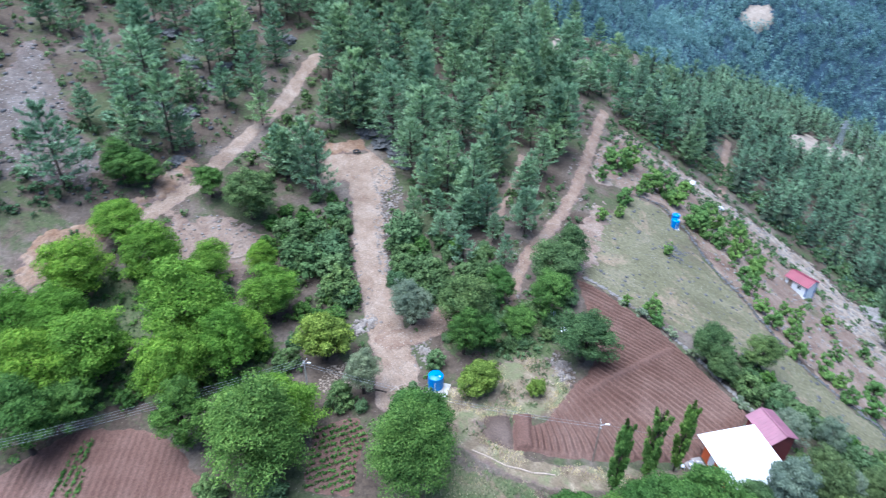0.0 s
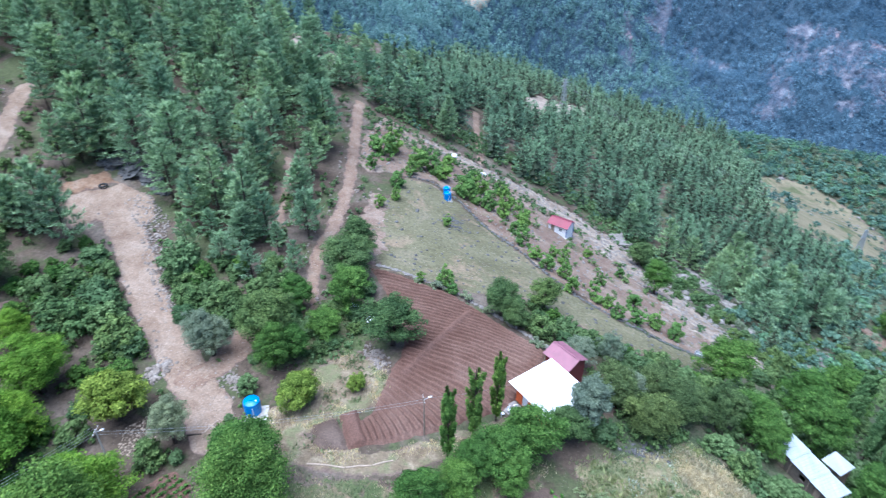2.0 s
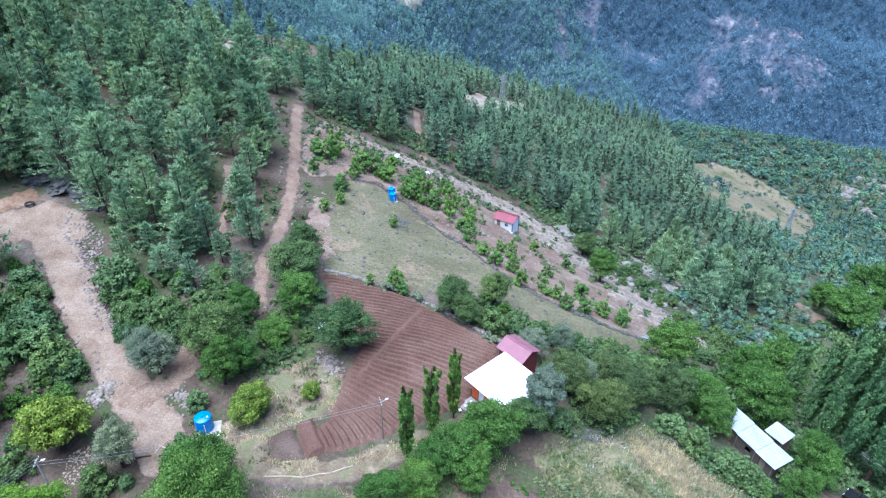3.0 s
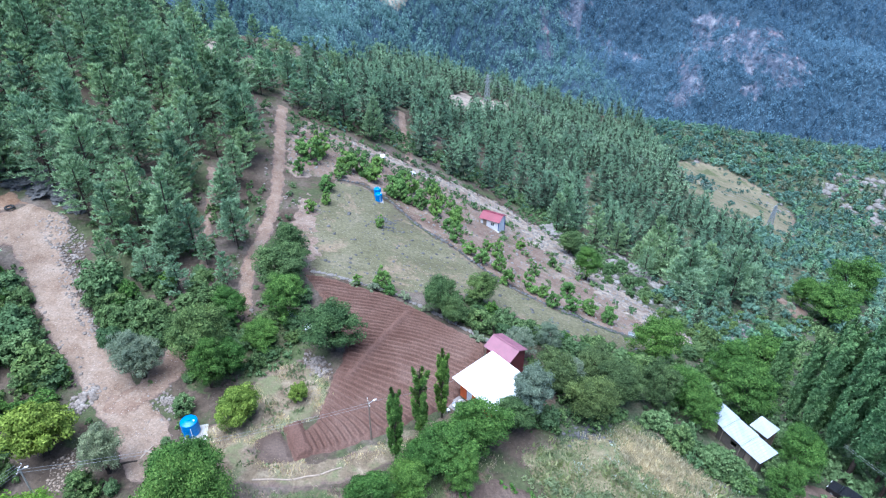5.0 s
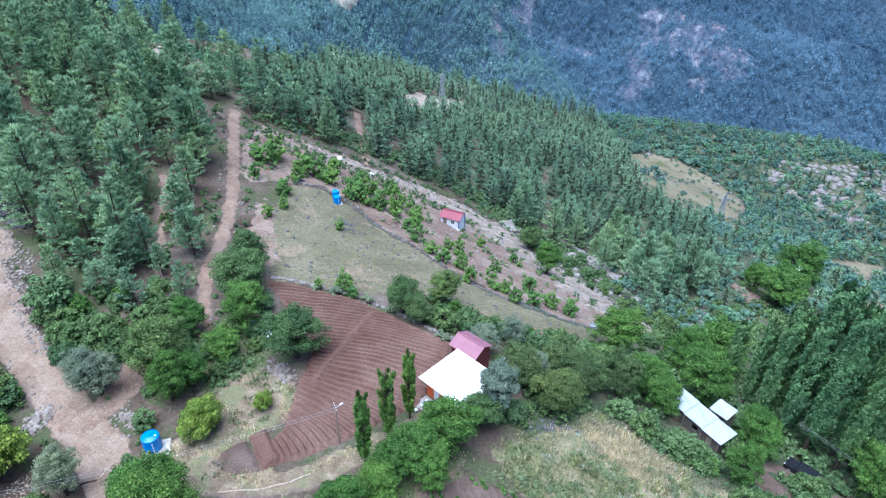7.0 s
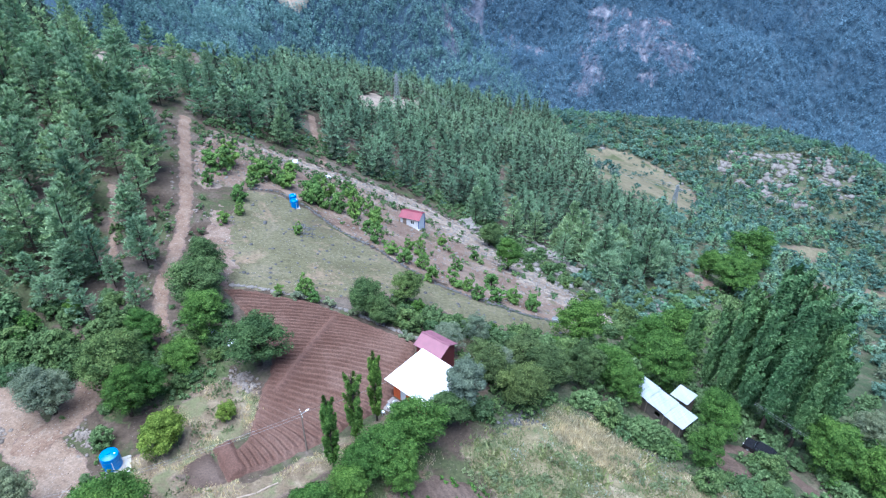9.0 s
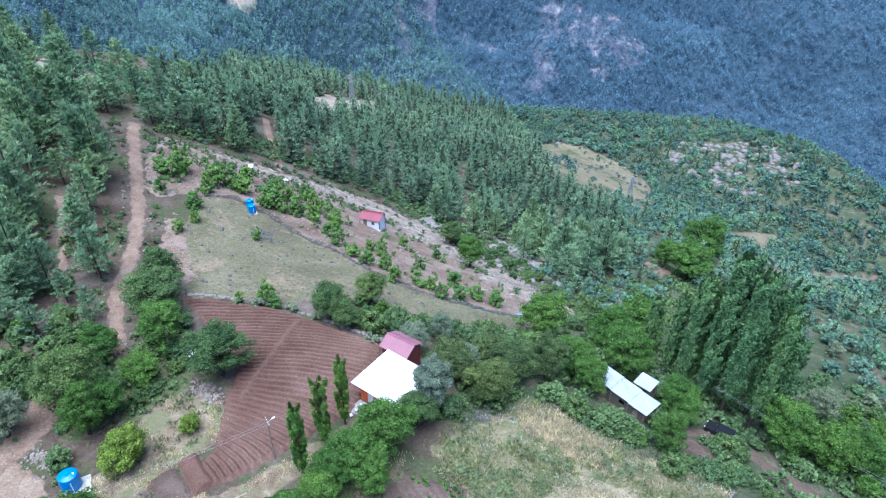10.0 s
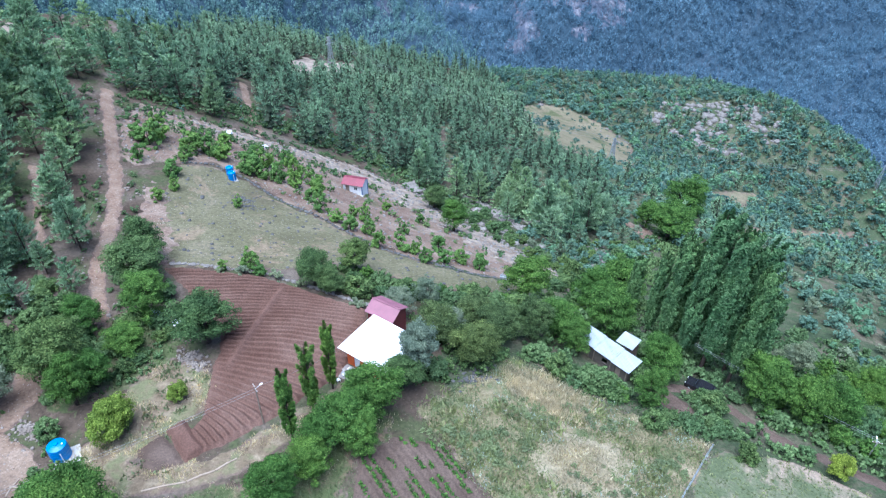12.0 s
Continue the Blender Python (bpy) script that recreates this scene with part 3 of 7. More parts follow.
YELLOW_A = [(-41.2, 42.8, 3.6), (-22.4, 48.1, 2.8), (-16.5, 51.4, 1.3), (58.1, 31.7, 1.8)]
OAK_A = [(-36.3, 26.2, 5.7), (-22.5, 33.3, 4.6), (-67.4, 57.9, 3.8), (-13.9, 60.2, 3.3), (-23.4, 73.4, 3.4), (-23.1, 79.5, 2.6), 
    (-29.4, 56.8, 3.3), (8.2, 49.3, 2.2), (-0.4, 72.2, 2.5), (1.6,
    70.2, 2.1), (6.1, 77.6, 2.3), (30.2, 126.0, 2.7)]
HOLM_A = [(14.9, 58.1, 3.0), (23.4, 58.6, 3.1), (18.4, 53.2, 3.2), (28.6, 59.7, 3.0), (20.8, 62.6, 2.6)]
GREEN_A = [(-28.0, 64.6, 2.2), (-25.4, 55.2, 2.1), (-22.8, 60.2, 1.9), (-45.4, 25.0, 2.8), (-57.3, 15.7, 3.3), (-57.4, 20.6, 2.5), (-75.1, 57.2, 2.1), (-85.7, 50.4, 2.9), (-83.5, 52.4, 2.3), (-21.2, 66.3, 2.6),
    (0.7, 42.4, 2.6), (4.4, 45.6, 2.8), (-6.6, 36.4, 2.3), (-3.2, 38.8, 2.1), (-1.8, 41.6, 1.9), (2.2, 40.7, 1.9), (-23.7, 37.3, 3.1), (33.0, 72.7, 3.3), (34.1, 57.2,
    2.4), (33.3, 60.7, 2.8), (44.7, 71.3, 3.0), (42.6, 62.0, 3.5), (53.3, 76.7, 3.6), (39.6, 45.7, 1.9), (45.4, 51.9, 2.9), (91.2, 126.3, 3.1), (91.3,
    116.2, 4.8), (107.9, 133.7, 5.4), (30.4, 107.8, 2.8), (57.9, 45.5, 3.3), (61.7, 41.5, 3.2), (66.5, 40.8, 2.8), (76.3, 44.2, 2.8)]
SHRUB_A = [(-60.4, 58.1, 2.4), (-57.4, 60.8, 2.4), (-57.9, 66.0, 2.1), (-54.3, 54.8, 3.2), (-52.1, 58.4, 2.8), (-46.9, 53.1, 2.9), (-45.1, 52.2, 2.1),
    (-57.2, 55.6, 2.3), (-45.7, 68.3, 3.3), (-38.1, 62.7, 2.8), (-41.9, 59.5, 1.8), (-38.4, 21.8, 1.7), (-33.4, 24.4, 1.9), (-35.2, 38.0, 1.8),
    (-29.2, 44.2, 0.7), (-44.3, 39.2, 1.8), (-32.5, 38.6, 1.0), (-43.0, 62.7, 2.0), (-39.8, 63.8, 2.2), (-36.4, 62.4, 1.8), (-50.1, 55.3, 2.3),
    (-53.7, 60.7, 2.0), (12.8, 50.8, 1.6), (5.7, 69.8, 2.1), (9.3, 72.6, 2.0), (12.7, 69.4, 2.1), (18.5, 66.3, 2.2), (23.4, 69.6, 2.3), (25.5, 66.7,
    2.3), (28.6, 66.3, 2.4)]
SHRUB_B = [(34.7, 66.3, 2.6), (47.3, 84.4, 2.8), (26.6, 54.7, 1.6), (29.5, 51.8, 1.9), (33.0, 48.6, 2.5), (34.9, 46.8, 1.8), (-20.0, 70.4, 1.8),
    (-22.7, 65.2, 1.5), (-29.1, 49.0, 1.4), (-32.4, 68.9, 1.6), (-25.1, 60.2, 1.7), (34.1, 49.1, 1.4), (36.2, 48.1, 1.2), (49.5, 44.3, 2.0), (49.9, 46.3, 1.2), (41.3,
    49.4, 1.8), (68.4, 37.5, 2.4), (37.5, 40.8, 1.9), (42.7, 40.7, 1.7), (46.6, 34.9, 1.6), (55.8, 34.9, 1.3), (48.4, 46.1, 1.2)]
OLIVE_A = [(-35.4, 53.9, 2.6), (-36.6, 54.6, 2.5), (10.4, 64.0, 2.3), (15.0, 66.7, 2.2), (16.4, 60.0, 2.2), (71.1, 52.8, 2.7)]
SILVER_A = [(10.5, 51.8, 2.9)]
SAPLING_A = [(-13.0, 76.1, 0.8), (-9.3, 76.6, 1.2), (-7.9, 74.8, 0.8), (-27.5, 118.4, 1.8), (-26.0, 122.7, 1.9), (-20.5, 120.5, 1.8), (-17.1, 120.8,
    1.8), (-15.3, 120.2, 1.6), (-9.6, 115.8, 1.9), (-7.4, 121.8, 1.8), (-10.7, 114.3, 1.5), (-4.7, 114.5, 1.6), (-1.3, 120.4, 1.7), (-1.4, 113.4,
    1.4), (2.7, 111.4, 1.4), (2.5, 101.4, 1.4), (5.1, 97.3, 1.0), (7.1, 94.5, 1.2), (10.5, 100.9, 1.2), (10.1, 93.5, 1.1), (11.2, 87.9, 1.1), (15.4,
    87.9, 1.3), (18.7, 83.3, 1.1), (22.7, 90.8, 1.2), (22.0, 84.0, 1.2), (25.7, 85.6, 1.3), (28.9, 84.4, 1.3), (17.7, 97.8, 0.9), (16.6, 113.2, 1.0),
    (23.0, 108.6, 0.9)]
SAPLING_B = [(2.2, 117.2, 1.5), (7.8, 107.1, 1.0), (-21.5, 101.3, 0.9), (-24.9, 100.8, 1.2), (-22.4, 107.1, 1.3), (-24.7, 94.4, 1.1), (-23.7, 97.1,
    1.0), (-29.8, 115.4, 1.5), (-11.6, 97.7, 0.8), (-9.4, 100.6, 0.8), (-29.5, 120.0, 1.5), (-23.9, 123.7, 1.5), (-28.5, 111.4, 1.2), (-26.3, 114.4,
    1.4), (-21.0, 115.5, 1.3), (-19.5, 125.9, 1.5), (-14.9, 127.9, 1.4), (-12.6, 123.0, 1.5), (-7.8, 114.1, 1.3), (-5.8, 120.1, 1.5), (-2.9, 126.8,
    1.4), (0.4, 121.6, 1.4), (0.9, 107.0, 1.1), (4.7, 119.3, 1.1), (8.7, 103.0, 1.0), (16.1, 103.1, 1.0), (17.5, 86.6, 1.0), (25.3, 91.4, 1.0)]
GREY_A = [(-10.1, 74.9, 0.8), (-5.7, 74.0, 0.8), (-2.2, 72.0, 0.7), (4.9, 66.0, 0.9), (-13.1, 75.3, 0.7)]

SLIM_AT = [(-4.7, 43.4, 1.08), (-2.3, 47.7, 1.05), (0.1, 50.1, 1.05)]
POPLAR_AT = [(50.8, 63.5, 0.72), (53.0, 61.0, 0.95), (54.3, 58.2, 1.05), (56.0, 55.2, 1.05), (58.0, 53.0, 0.95), (60.2, 51.0, 0.84), (51.4, 60.4, 0.85), (52.8, 57.2, 0.98),
             (54.6, 54.0, 1.0), (57.2, 50.8, 0.84), (57.6, 57.0, 0.95), (51.5, 70.6, 0.62)]
LAMP_WEST = (-38.6, 36.7)
CROP_LINE_A = [(-51.2, 14.0), (-52.5, 16.1), (-54.3, 18.9)]
CROP_LINE_B = [(-49.9, 14.8), (-51.6, 17.0), (-53.6, 19.6)]

# ---- tools for building ----
def part(name, bm, material, parent=None, label="", smooth_faces=False):
    """Link a bmesh as one mesh object, under a thing or a part."""
    me = bpy.data.meshes.new(name)
    bm.to_mesh(me)
    bm.free()
    me.materials.append(material)
    if smooth_faces:
        me.polygons.foreach_set("use_smooth", [True] * len(me.polygons))
    ob = new(name, me)
    ob.parent = parent
    return tagged(ob, label)


def raw(name, verts, faces, material, parent=None, smooth_faces=False):
    """Link arrays of vertices and of faces with one number of corners as one mesh object."""
    verts, faces = np.asarray(verts, np.float32), np.asarray(faces, np.int32)
    me = bpy.data.meshes.new(name)
    n = faces.shape[1]
    me.vertices.add(len(verts))
    me.vertices.foreach_set("co", verts.ravel())
    me.loops.add(faces.size)
    me.loops.foreach_set("vertex_index", faces.ravel())
    me.polygons.add(len(faces))
    me.polygons.foreach_set("loop_start", np.arange(0, faces.size, n, dtype=np.int32))
    if smooth_faces:
        me.polygons.foreach_set("use_smooth", np.ones(len(faces), bool))
    me.update(calc_edges=True)
    me.materials.append(material)
    ob = new(name, me)
    ob.parent = parent
    return ob


def gz(x, y):
    return float(ground(x, y))


def inside(poly, x, y):
    """Which of the points lie in a polygon."""
    p = np.array(poly, float)
    out = np.zeros(np.shape(x), bool)
    for (ax, ay), (bx, by) in zip(p, np.roll(p, -1, 0)):
        c = ((ay > y) != (by > y)) & (x < (bx - ax) * (y - ay) / (by - ay + 1e-12) + ax)
        out ^= c
    return out


def edge_distance(line, x, y, closed=True):
    p = np.array(line, float)
    q = np.roll(p, -1, 0) if closed else p[1:]
    d = np.full(np.shape(x), 1e9)
    for (ax, ay), (bx, by) in zip(p if closed else p[:-1], q):
        u = np.clip(((x - ax) * (bx - ax) + (y - ay) * (by - ay)) / ((bx - ax) ** 2 + (by - ay) ** 2 + 1e-9), 0, 1)
        d = np.minimum(d, np.hypot(x - ax - u * (bx - ax), y - ay - u * (by - ay)))
    return d


def signed(poly, x, y):
    """Distance from a polygon's edge, positive inside."""
    return np.where(inside(poly, x, y), 1, -1) * edge_distance(poly, x, y)


def sheet(name, depth, box, step, material, lift, label="", relief=None, ragged=0.5):
    """A sheet laid over the land where depth(x, y) > 0; its rim dips under the soil."""
    (x0, y0, x1, y1), (sx, sy) = box, step
    xs, ys = np.arange(x0, x1 + sx, sx), np.arange(y0, y1 + sy, sy)
    X, Y = np.meshgrid(xs, ys)
    d = depth(X, Y) + ragged * ripple(X, Y, 0.9, 4.0) + ragged * 0.6 * ripple(X, Y, 2.7, 9.0)
    Z = ground(X, Y) + np.clip(d * 0.3, -0.25, 1) * (d < 0) + lift * smooth(-0.2, 0.5, d)
    if relief is not None:
        Z = Z + relief(X, Y) * smooth(0, 0.8, d)
    keep = d > -0.8
    cell = keep[:-1, :-1] | keep[1:, :-1] | keep[:-1, 1:] | keep[1:, 1:]
    idx = np.arange(X.size).reshape(X.shape)
    quads = np.stack([idx[:-1, :-1][cell], idx[:-1, 1:][cell], idx[1:, 1:][cell], idx[1:, :-1][cell]], 1)
    used = np.unique(quads)
    back = np.zeros(X.size, int)
    back[used] = np.arange(len(used))
    V = np.stack([X.ravel(), Y.ravel(), Z.ravel()], 1)[used]
    ob = raw(name, V, back[quads], material, smooth_faces=True)
    at = ob.data.attributes.new("rim", "FLOAT", "POINT")
    at.data.foreach_set("value", d.ravel()[used].astype(np.float32))
    return tagged(ob, label, "ground", kind="structure")


def box_of(poly, pad=1.5):
    p = np.array(poly)
    return (*(p.min(0) - pad), *(p.max(0) + pad))


def area(name, poly, step, material, lift, label, relief=None, ragged=0.5):
    return sheet(name, lambda x, y: signed(poly, x, y), box_of(poly), (step, step), material, lift, label, relief, ragged)


def strip(name, line, width, material, lift, label, step=0.35, ragged=0.35, ruts=0.05):
    """A road or path along a line, with two worn ruts."""
    def rut(x, y):
        d = edge_distance(line, x, y, False)
        return -ruts * np.exp(-((d - 0.75) / 0.25) ** 2) + 0.03 * ripple(x, y, 0.8, 1.0)
    return sheet(name, lambda x, y: width / 2 - edge_distance(line, x, y, False), box_of(line, width), (step, step), material, lift, label, rut, ragged)


# ---- the land: one sheet from under the camera to the far side of the gorge ----
def land():
    az = np.radians(np.concatenate([np.arange(-84, 74, 0.45), np.arange(74, 276, 5.0)]))
    r = np.concatenate([np.linspace(0.02, 28, 16), np.arange(29, 150, 0.8), np.geomspace(150, 720, 170)])
    A, Rr = np.meshgrid(az, r)
    X, Y = Rr * np.sin(A), Rr * np.cos(A)
    Z = ground(X, Y)
    n, m = X.shape
    idx = np.arange(n * m).reshape(n, m)
    nxt = np.roll(idx, -1, 1)
    quads = np.stack([idx[:-1], idx[1:], nxt[1:], nxt[:-1]], -1).reshape(-1, 4)
    ob = raw("ground", np.stack([X, Y, Z], -1).reshape(-1, 3), quads, M_GROUND, smooth_faces=True)
    # the valley side is grassy, the hill is needle litter and soil
    me = ob.data
    me.materials.append(M_VALLEY)
    cx, cy = X[:-1].ravel(), Y[:-1].ravel()
    green = (np.degrees(np.arctan2(cx, cy)) + 9 * ripple(cx, cy, 14.0) > 17) & (np.hypot(cx, cy) > 30)
    me.polygons.foreach_set("material_index", green.astype(np.int32))
    return tagged(ob, "steep hillside of brown soil and needle litter falling to a green valley", "ground", kind="structure")


def crag(x, y):
    """How rocky the far mountain is: bare cliffs in its middle."""
    m = sum(np.exp(-((x - a) / w) ** 2 - ((y - b) / h) ** 2) for a, b, w, h in (
        (135, 925, 14, 34), (147, 882, 20, 16), (190, 957, 34, 26), (240, 920, 24, 22), (268, 908, 24, 18), (329, 853, 22, 42), (372, 919, 34, 32),
        (391, 858, 38, 40), (429, 872, 28, 32), (447, 827, 32, 26), (414, 802, 38, 12), (312, 816, 28, 12)))
    return np.minimum(m, 1.1) * (0.7 + 0.6 * ripple(x, y, 14.0, 3.0)) + 0.35 * ripple(x, y, 5.0, 1.0) * np.minimum(m + 0.2, 1)


def mountain():
    az = np.radians(np.concatenate([np.arange(-84, -14, 1.0), np.arange(-14, 60, 0.28), np.arange(60, 276, 6.0)]))
    r = np.concatenate([np.geomspace(700, 1500, 260), np.geomspace(1520, 4200, 25)])
    A, Rr = np.meshgrid(az, r)
    X, Y = Rr * np.sin(A), Rr * np.cos(A)
    Z = ground(X, Y)
    n, m = X.shape
    idx = np.arange(n * m).reshape(n, m)
    nxt = np.roll(idx, -1, 1)
    quads = np.stack([idx[:-1], idx[1:], nxt[1:], nxt[:-1]], -1).reshape(-1, 4)
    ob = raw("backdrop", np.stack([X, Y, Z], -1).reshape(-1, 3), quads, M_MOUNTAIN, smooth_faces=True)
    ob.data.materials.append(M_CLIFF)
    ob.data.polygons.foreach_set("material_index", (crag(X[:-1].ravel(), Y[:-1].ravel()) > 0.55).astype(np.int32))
    return tagged(ob, "distant wooded mountain side with pale cliffs across the gorge", "mountain", kind="structure")


land()
mountain()


def furrow_phase(x, y):
    """Which furrow a place belongs to: level at the top of the field, turning downhill at its lower corner."""
    at = np.linspace(40, 82, 400)
    steep = np.interp(at, (40, 44, 46, 48, 50, 53, 56, 60, 66, 82), (2.3, 1.9, 1.5, 1.05, 0.72, 0.5, 0.33, 0.15, 0.05, 0.05))
    run = np.concatenate([[0], np.cumsum((1 / steep[1:] + 1 / steep[:-1]) / 2 * np.diff(at))])
    count = np.concatenate([[0], np.cumsum(np.diff(at) / np.sqrt(1 + steep[1:] ** 2))]) / 0.74
    bent = y + 0.016 * np.maximum(x + 7, 0) ** 2
    start = np.interp(x + 12.5 + np.interp(bent, at, run), run, at)
    return np.interp(start, at, count)


def furrows(x, y):
    """Ploughed ridges with a steep lower side, and the trodden path across them."""
    u = (furrow_phase(x, y) + 0.1 * ripple(x, y, 2.0)) % 1.0
    ridge = 0.7 * np.where(u < 0.32, u / 0.32, (1 - u) / 0.68) - 0.35
    path = np.exp(-(edge_distance([(-5.0, 70.4), (-11.3, 55.3)], x, y, False) / 0.5) ** 2)
    return ridge * (1 - path) + 0.34 * path + 0.06 * ripple(x, y, 0.45, 2.0)


def rows_along(angle, gap, high):
    c, s = math.cos(radians(angle)), math.sin(radians(angle))
    return lambda x, y: high * np.sin((x * c + y * s) * 2 * np.pi / gap) + 0.03 * ripple(x, y, 0.5, 7.0)


strip("road", ROAD_UPPER, 2.8, M_ROAD, 0.06, "pale unpaved hill road cut into the slope")
strip("road", ROAD_LOOP, 5.0, M_ROAD, 0.07, "wide reddish dirt road with loose gravel")
strip("road", ROAD_SPUR, 3.6, M_TRACK, 0.10, "short red dirt spur off the road")
area("road", TURNING, 0.35, M_ROAD, 0.09, "bulldozed turning place of pale dirt")
strip("road", TRACK, 2.2, M_TRACK, 0.06, "narrow reddish dirt track beside the pines")
area("cut_bank", CUT_A, 0.3, M_CUT, 0.3, "raw orange-brown cutting above the road", lambda x, y: 0.5 * np.abs(ripple(x, y, 0.9, 3.0)), 0.9)
area("cut_bank", CUT_B, 0.3, M_CUT, 0.3, "raw orange-brown cutting above the road", lambda x, y: 0.5 * np.abs(ripple(x, y, 0.9, 3.0)), 0.9)
area("cut_bank", CUT_C, 0.4, M_CUT, 0.12, "raw orange-brown cutting above the turning place", ragged=0.6)
strip("footpath", TRACK_FAR, 2.2, M_TRACK, 0.1, "bare strip of reddish soil between pines", 0.6)
strip("footpath", FOOTPATH, 1.5, M_TRACK, 0.06, "trodden strip of red soil under the pines")
strip("road", LANE, 2.4, M_DRY, 0.08, "grassy farm lane below the field")
# the lane takes the dark bed colour to paint the poplars' shade
strip("road", LANE_EAST, 2.0, M_DARK_SOIL_AND_SHADE, 0.06, "dirt lane under the poplars, coloured dark for their shade")
area("pasture", PASTURE, 0.5, M_PASTURE, 0.06, "grazed grey-green pasture terrace", ragged=0.6)
area("orchard_ground", ORCHARD, 0.5, M_ORCHARD, 0.03, "stony orchard terrace of bare soil", ragged=0.8)
area("bare_earth", CREST, 0.5, M_CREST, 0.1, "pale bare earth along the terrace rim", ragged=3.2)
area("bare_earth", BARE_SLOPE, 0.6, M_SCREE, 0.06, "eroded bare slope of grey soil", ragged=1.2)
area("bare_earth", BARE_BANK, 0.5, M_BANK, 0.05, "bare reddish bank beside the road", ragged=1.8)
for _p in (BARE_RIDGE_A, BARE_RIDGE_B, BARE_RIDGE_C):
    area("bare_earth", _p, 1.0, M_CREST_FAR, 0.3, "pale bare spot on the wooded ridge", ragged=1.5)
area("bare_earth", BARE_FAR, 1.5, M_CREST_FAR, 1.0, "pale clearing on the far mountain", ragged=3.0)
area("bare_earth", PASTURE_WEST, 0.5, M_ORCHARD, 0.12, "stony reddish soil along the pasture edge", ragged=1.2)
area("dry_meadow", DRY_YARD, 0.4, M_DRY, 0.05, "dry straw-coloured grass", ragged=0.8)
area("dry_meadow", DRY_GRASS, 0.5, M_DRY_EAST, 0.05, "overgrown meadow of dry grass and weeds", ragged=0.8)
area("rank_grass", THICKET_C, 0.5, M_RANK, 0.05, "rank green grass under the walnut trees", ragged=2.0)
area("rank_grass", LANE_GRASS, 0.5, M_RANK, 0.04, "green and straw-coloured grass below the farm lane", ragged=1.5)
area("rank_grass", THICKET_H, 0.5, M_RANK, 0.05, "patchy green grass among the yard bushes", ragged=2.0)
area("pasture", GREEN_EAST, 0.5, M_MOWN, 0.05, "mown pale green plot", ragged=0.4)
area("dry_meadow", MEADOW, 2.0, M_MEADOW, 0.3, "straw-coloured meadow on the far spur", ragged=3.0)
area("clearing", CLEAR_A, 2.0, M_MEADOW, 0.3, "small bare clearing in the scrub", ragged=2.0)
area("clearing", CLEAR_B, 1.0, M_TRACK, 0.3, "small clearing of brown soil", ragged=1.5)
area("clearing", CLEAR_C, 2.0, M_MEADOW, 0.3, "strip of bare soil in the scrub", ragged=2.0)
sheet("ploughed_field", lambda x, y: signed(FIELD, x, y), box_of(FIELD), (0.14, 0.09), M_PLOUGH, 0.36, "ploughed field of reddish brown furrows", furrows, 0.25)
area("garden_plot", FIELD_CORNER, 0.2, M_DARK_SOIL_AND_SHADE, 0.3, "small bed of dark raked soil", rows_along(60, 0.5, 0.03), 0.2)
area("garden_plot", RED_BED, 0.2, M_PLOUGH, 0.62, "small raked bed of red soil beside the ploughed field", rows_along(60, 0.45, 0.03), 0.15)
area("garden_plot", PLOT_NEAR, 0.16, M_DARK_SOIL_AND_SHADE, 0.1, "vegetable plot of brown soil in rows", rows_along(20, 0.8, 0.06), 0.3)
area("garden_plot", PLOT_WEST, 0.16, M_PLOUGH, 0.1, "furrowed garden plot of red soil", rows_along(35, 0.7, 0.09), 0.3)
area("garden_plot", PLOT_BEANS, 0.16, M_PLOUGH, 0.1, "small garden bed with rows of young plants", rows_along(-35, 0.8, 0.07), 0.3)
area("garden_plot", PLOT_EAST, 0.16, M_DARK_SOIL_AND_SHADE, 0.12, "small furrowed plot of brown soil below the farm building", rows_along(55, 0.8, 0.1), 0.3)

# ---- trees ----
RNG = np.random.default_rng(11)


def stone(seed, flat=0.65):
    """A rough rock of radius 1 as arrays."""
    bm = bmesh.new()
    bmesh.ops.create_icosphere(bm, subdivisions=1, radius=1.0)
    g = np.random.default_rng(seed)
    for v in bm.verts:
        v.co *= g.uniform(0.7, 1.2)
        v.co.z *= flat
    V = np.array([v.co[:] for v in bm.verts])
    Fq = np.array([[v.index for v in f.verts] for f in bm.faces])
    bm.free()
    return V, Fq


def tube(points, radii, sides=6):
    """A tapered limb along points; returns vertices and quads."""
    P = np.asarray(points, float)
    V, Fq = [], []
    for i, (p, r) in enumerate(zip(P, radii)):
        d = P[min(i + 1, len(P) - 1)] - P[max(i - 1, 0)]
        d /= np.linalg.norm(d) + 1e-9
        a = np.cross(d, (0.3, 1, 0.2))
        a /= np.linalg.norm(a)
        b = np.cross(d, a)
        for k in range(sides):
            t = 2 * np.pi * k / sides
            V.append(p + r * (a * np.cos(t) + b * np.sin(t)))
    for i in range(len(P) - 1):
        for k in range(sides):
            k2 = (k + 1) % sides
            Fq.append((i * sides + k, i * sides + k2, (i + 1) * sides + k2, (i + 1) * sides + k))
    return np.array(V), np.array(Fq)


def merge(pieces):
    V, Fq, n = [], [], 0
    for v, f in pieces:
        V.append(v)
        Fq.append(f + n)
        n += len(v)
    return np.concatenate(V), np.concatenate(Fq)


def unit(v):
    return v / (np.linalg.norm(v, axis=-1, keepdims=True) + 1e-9)


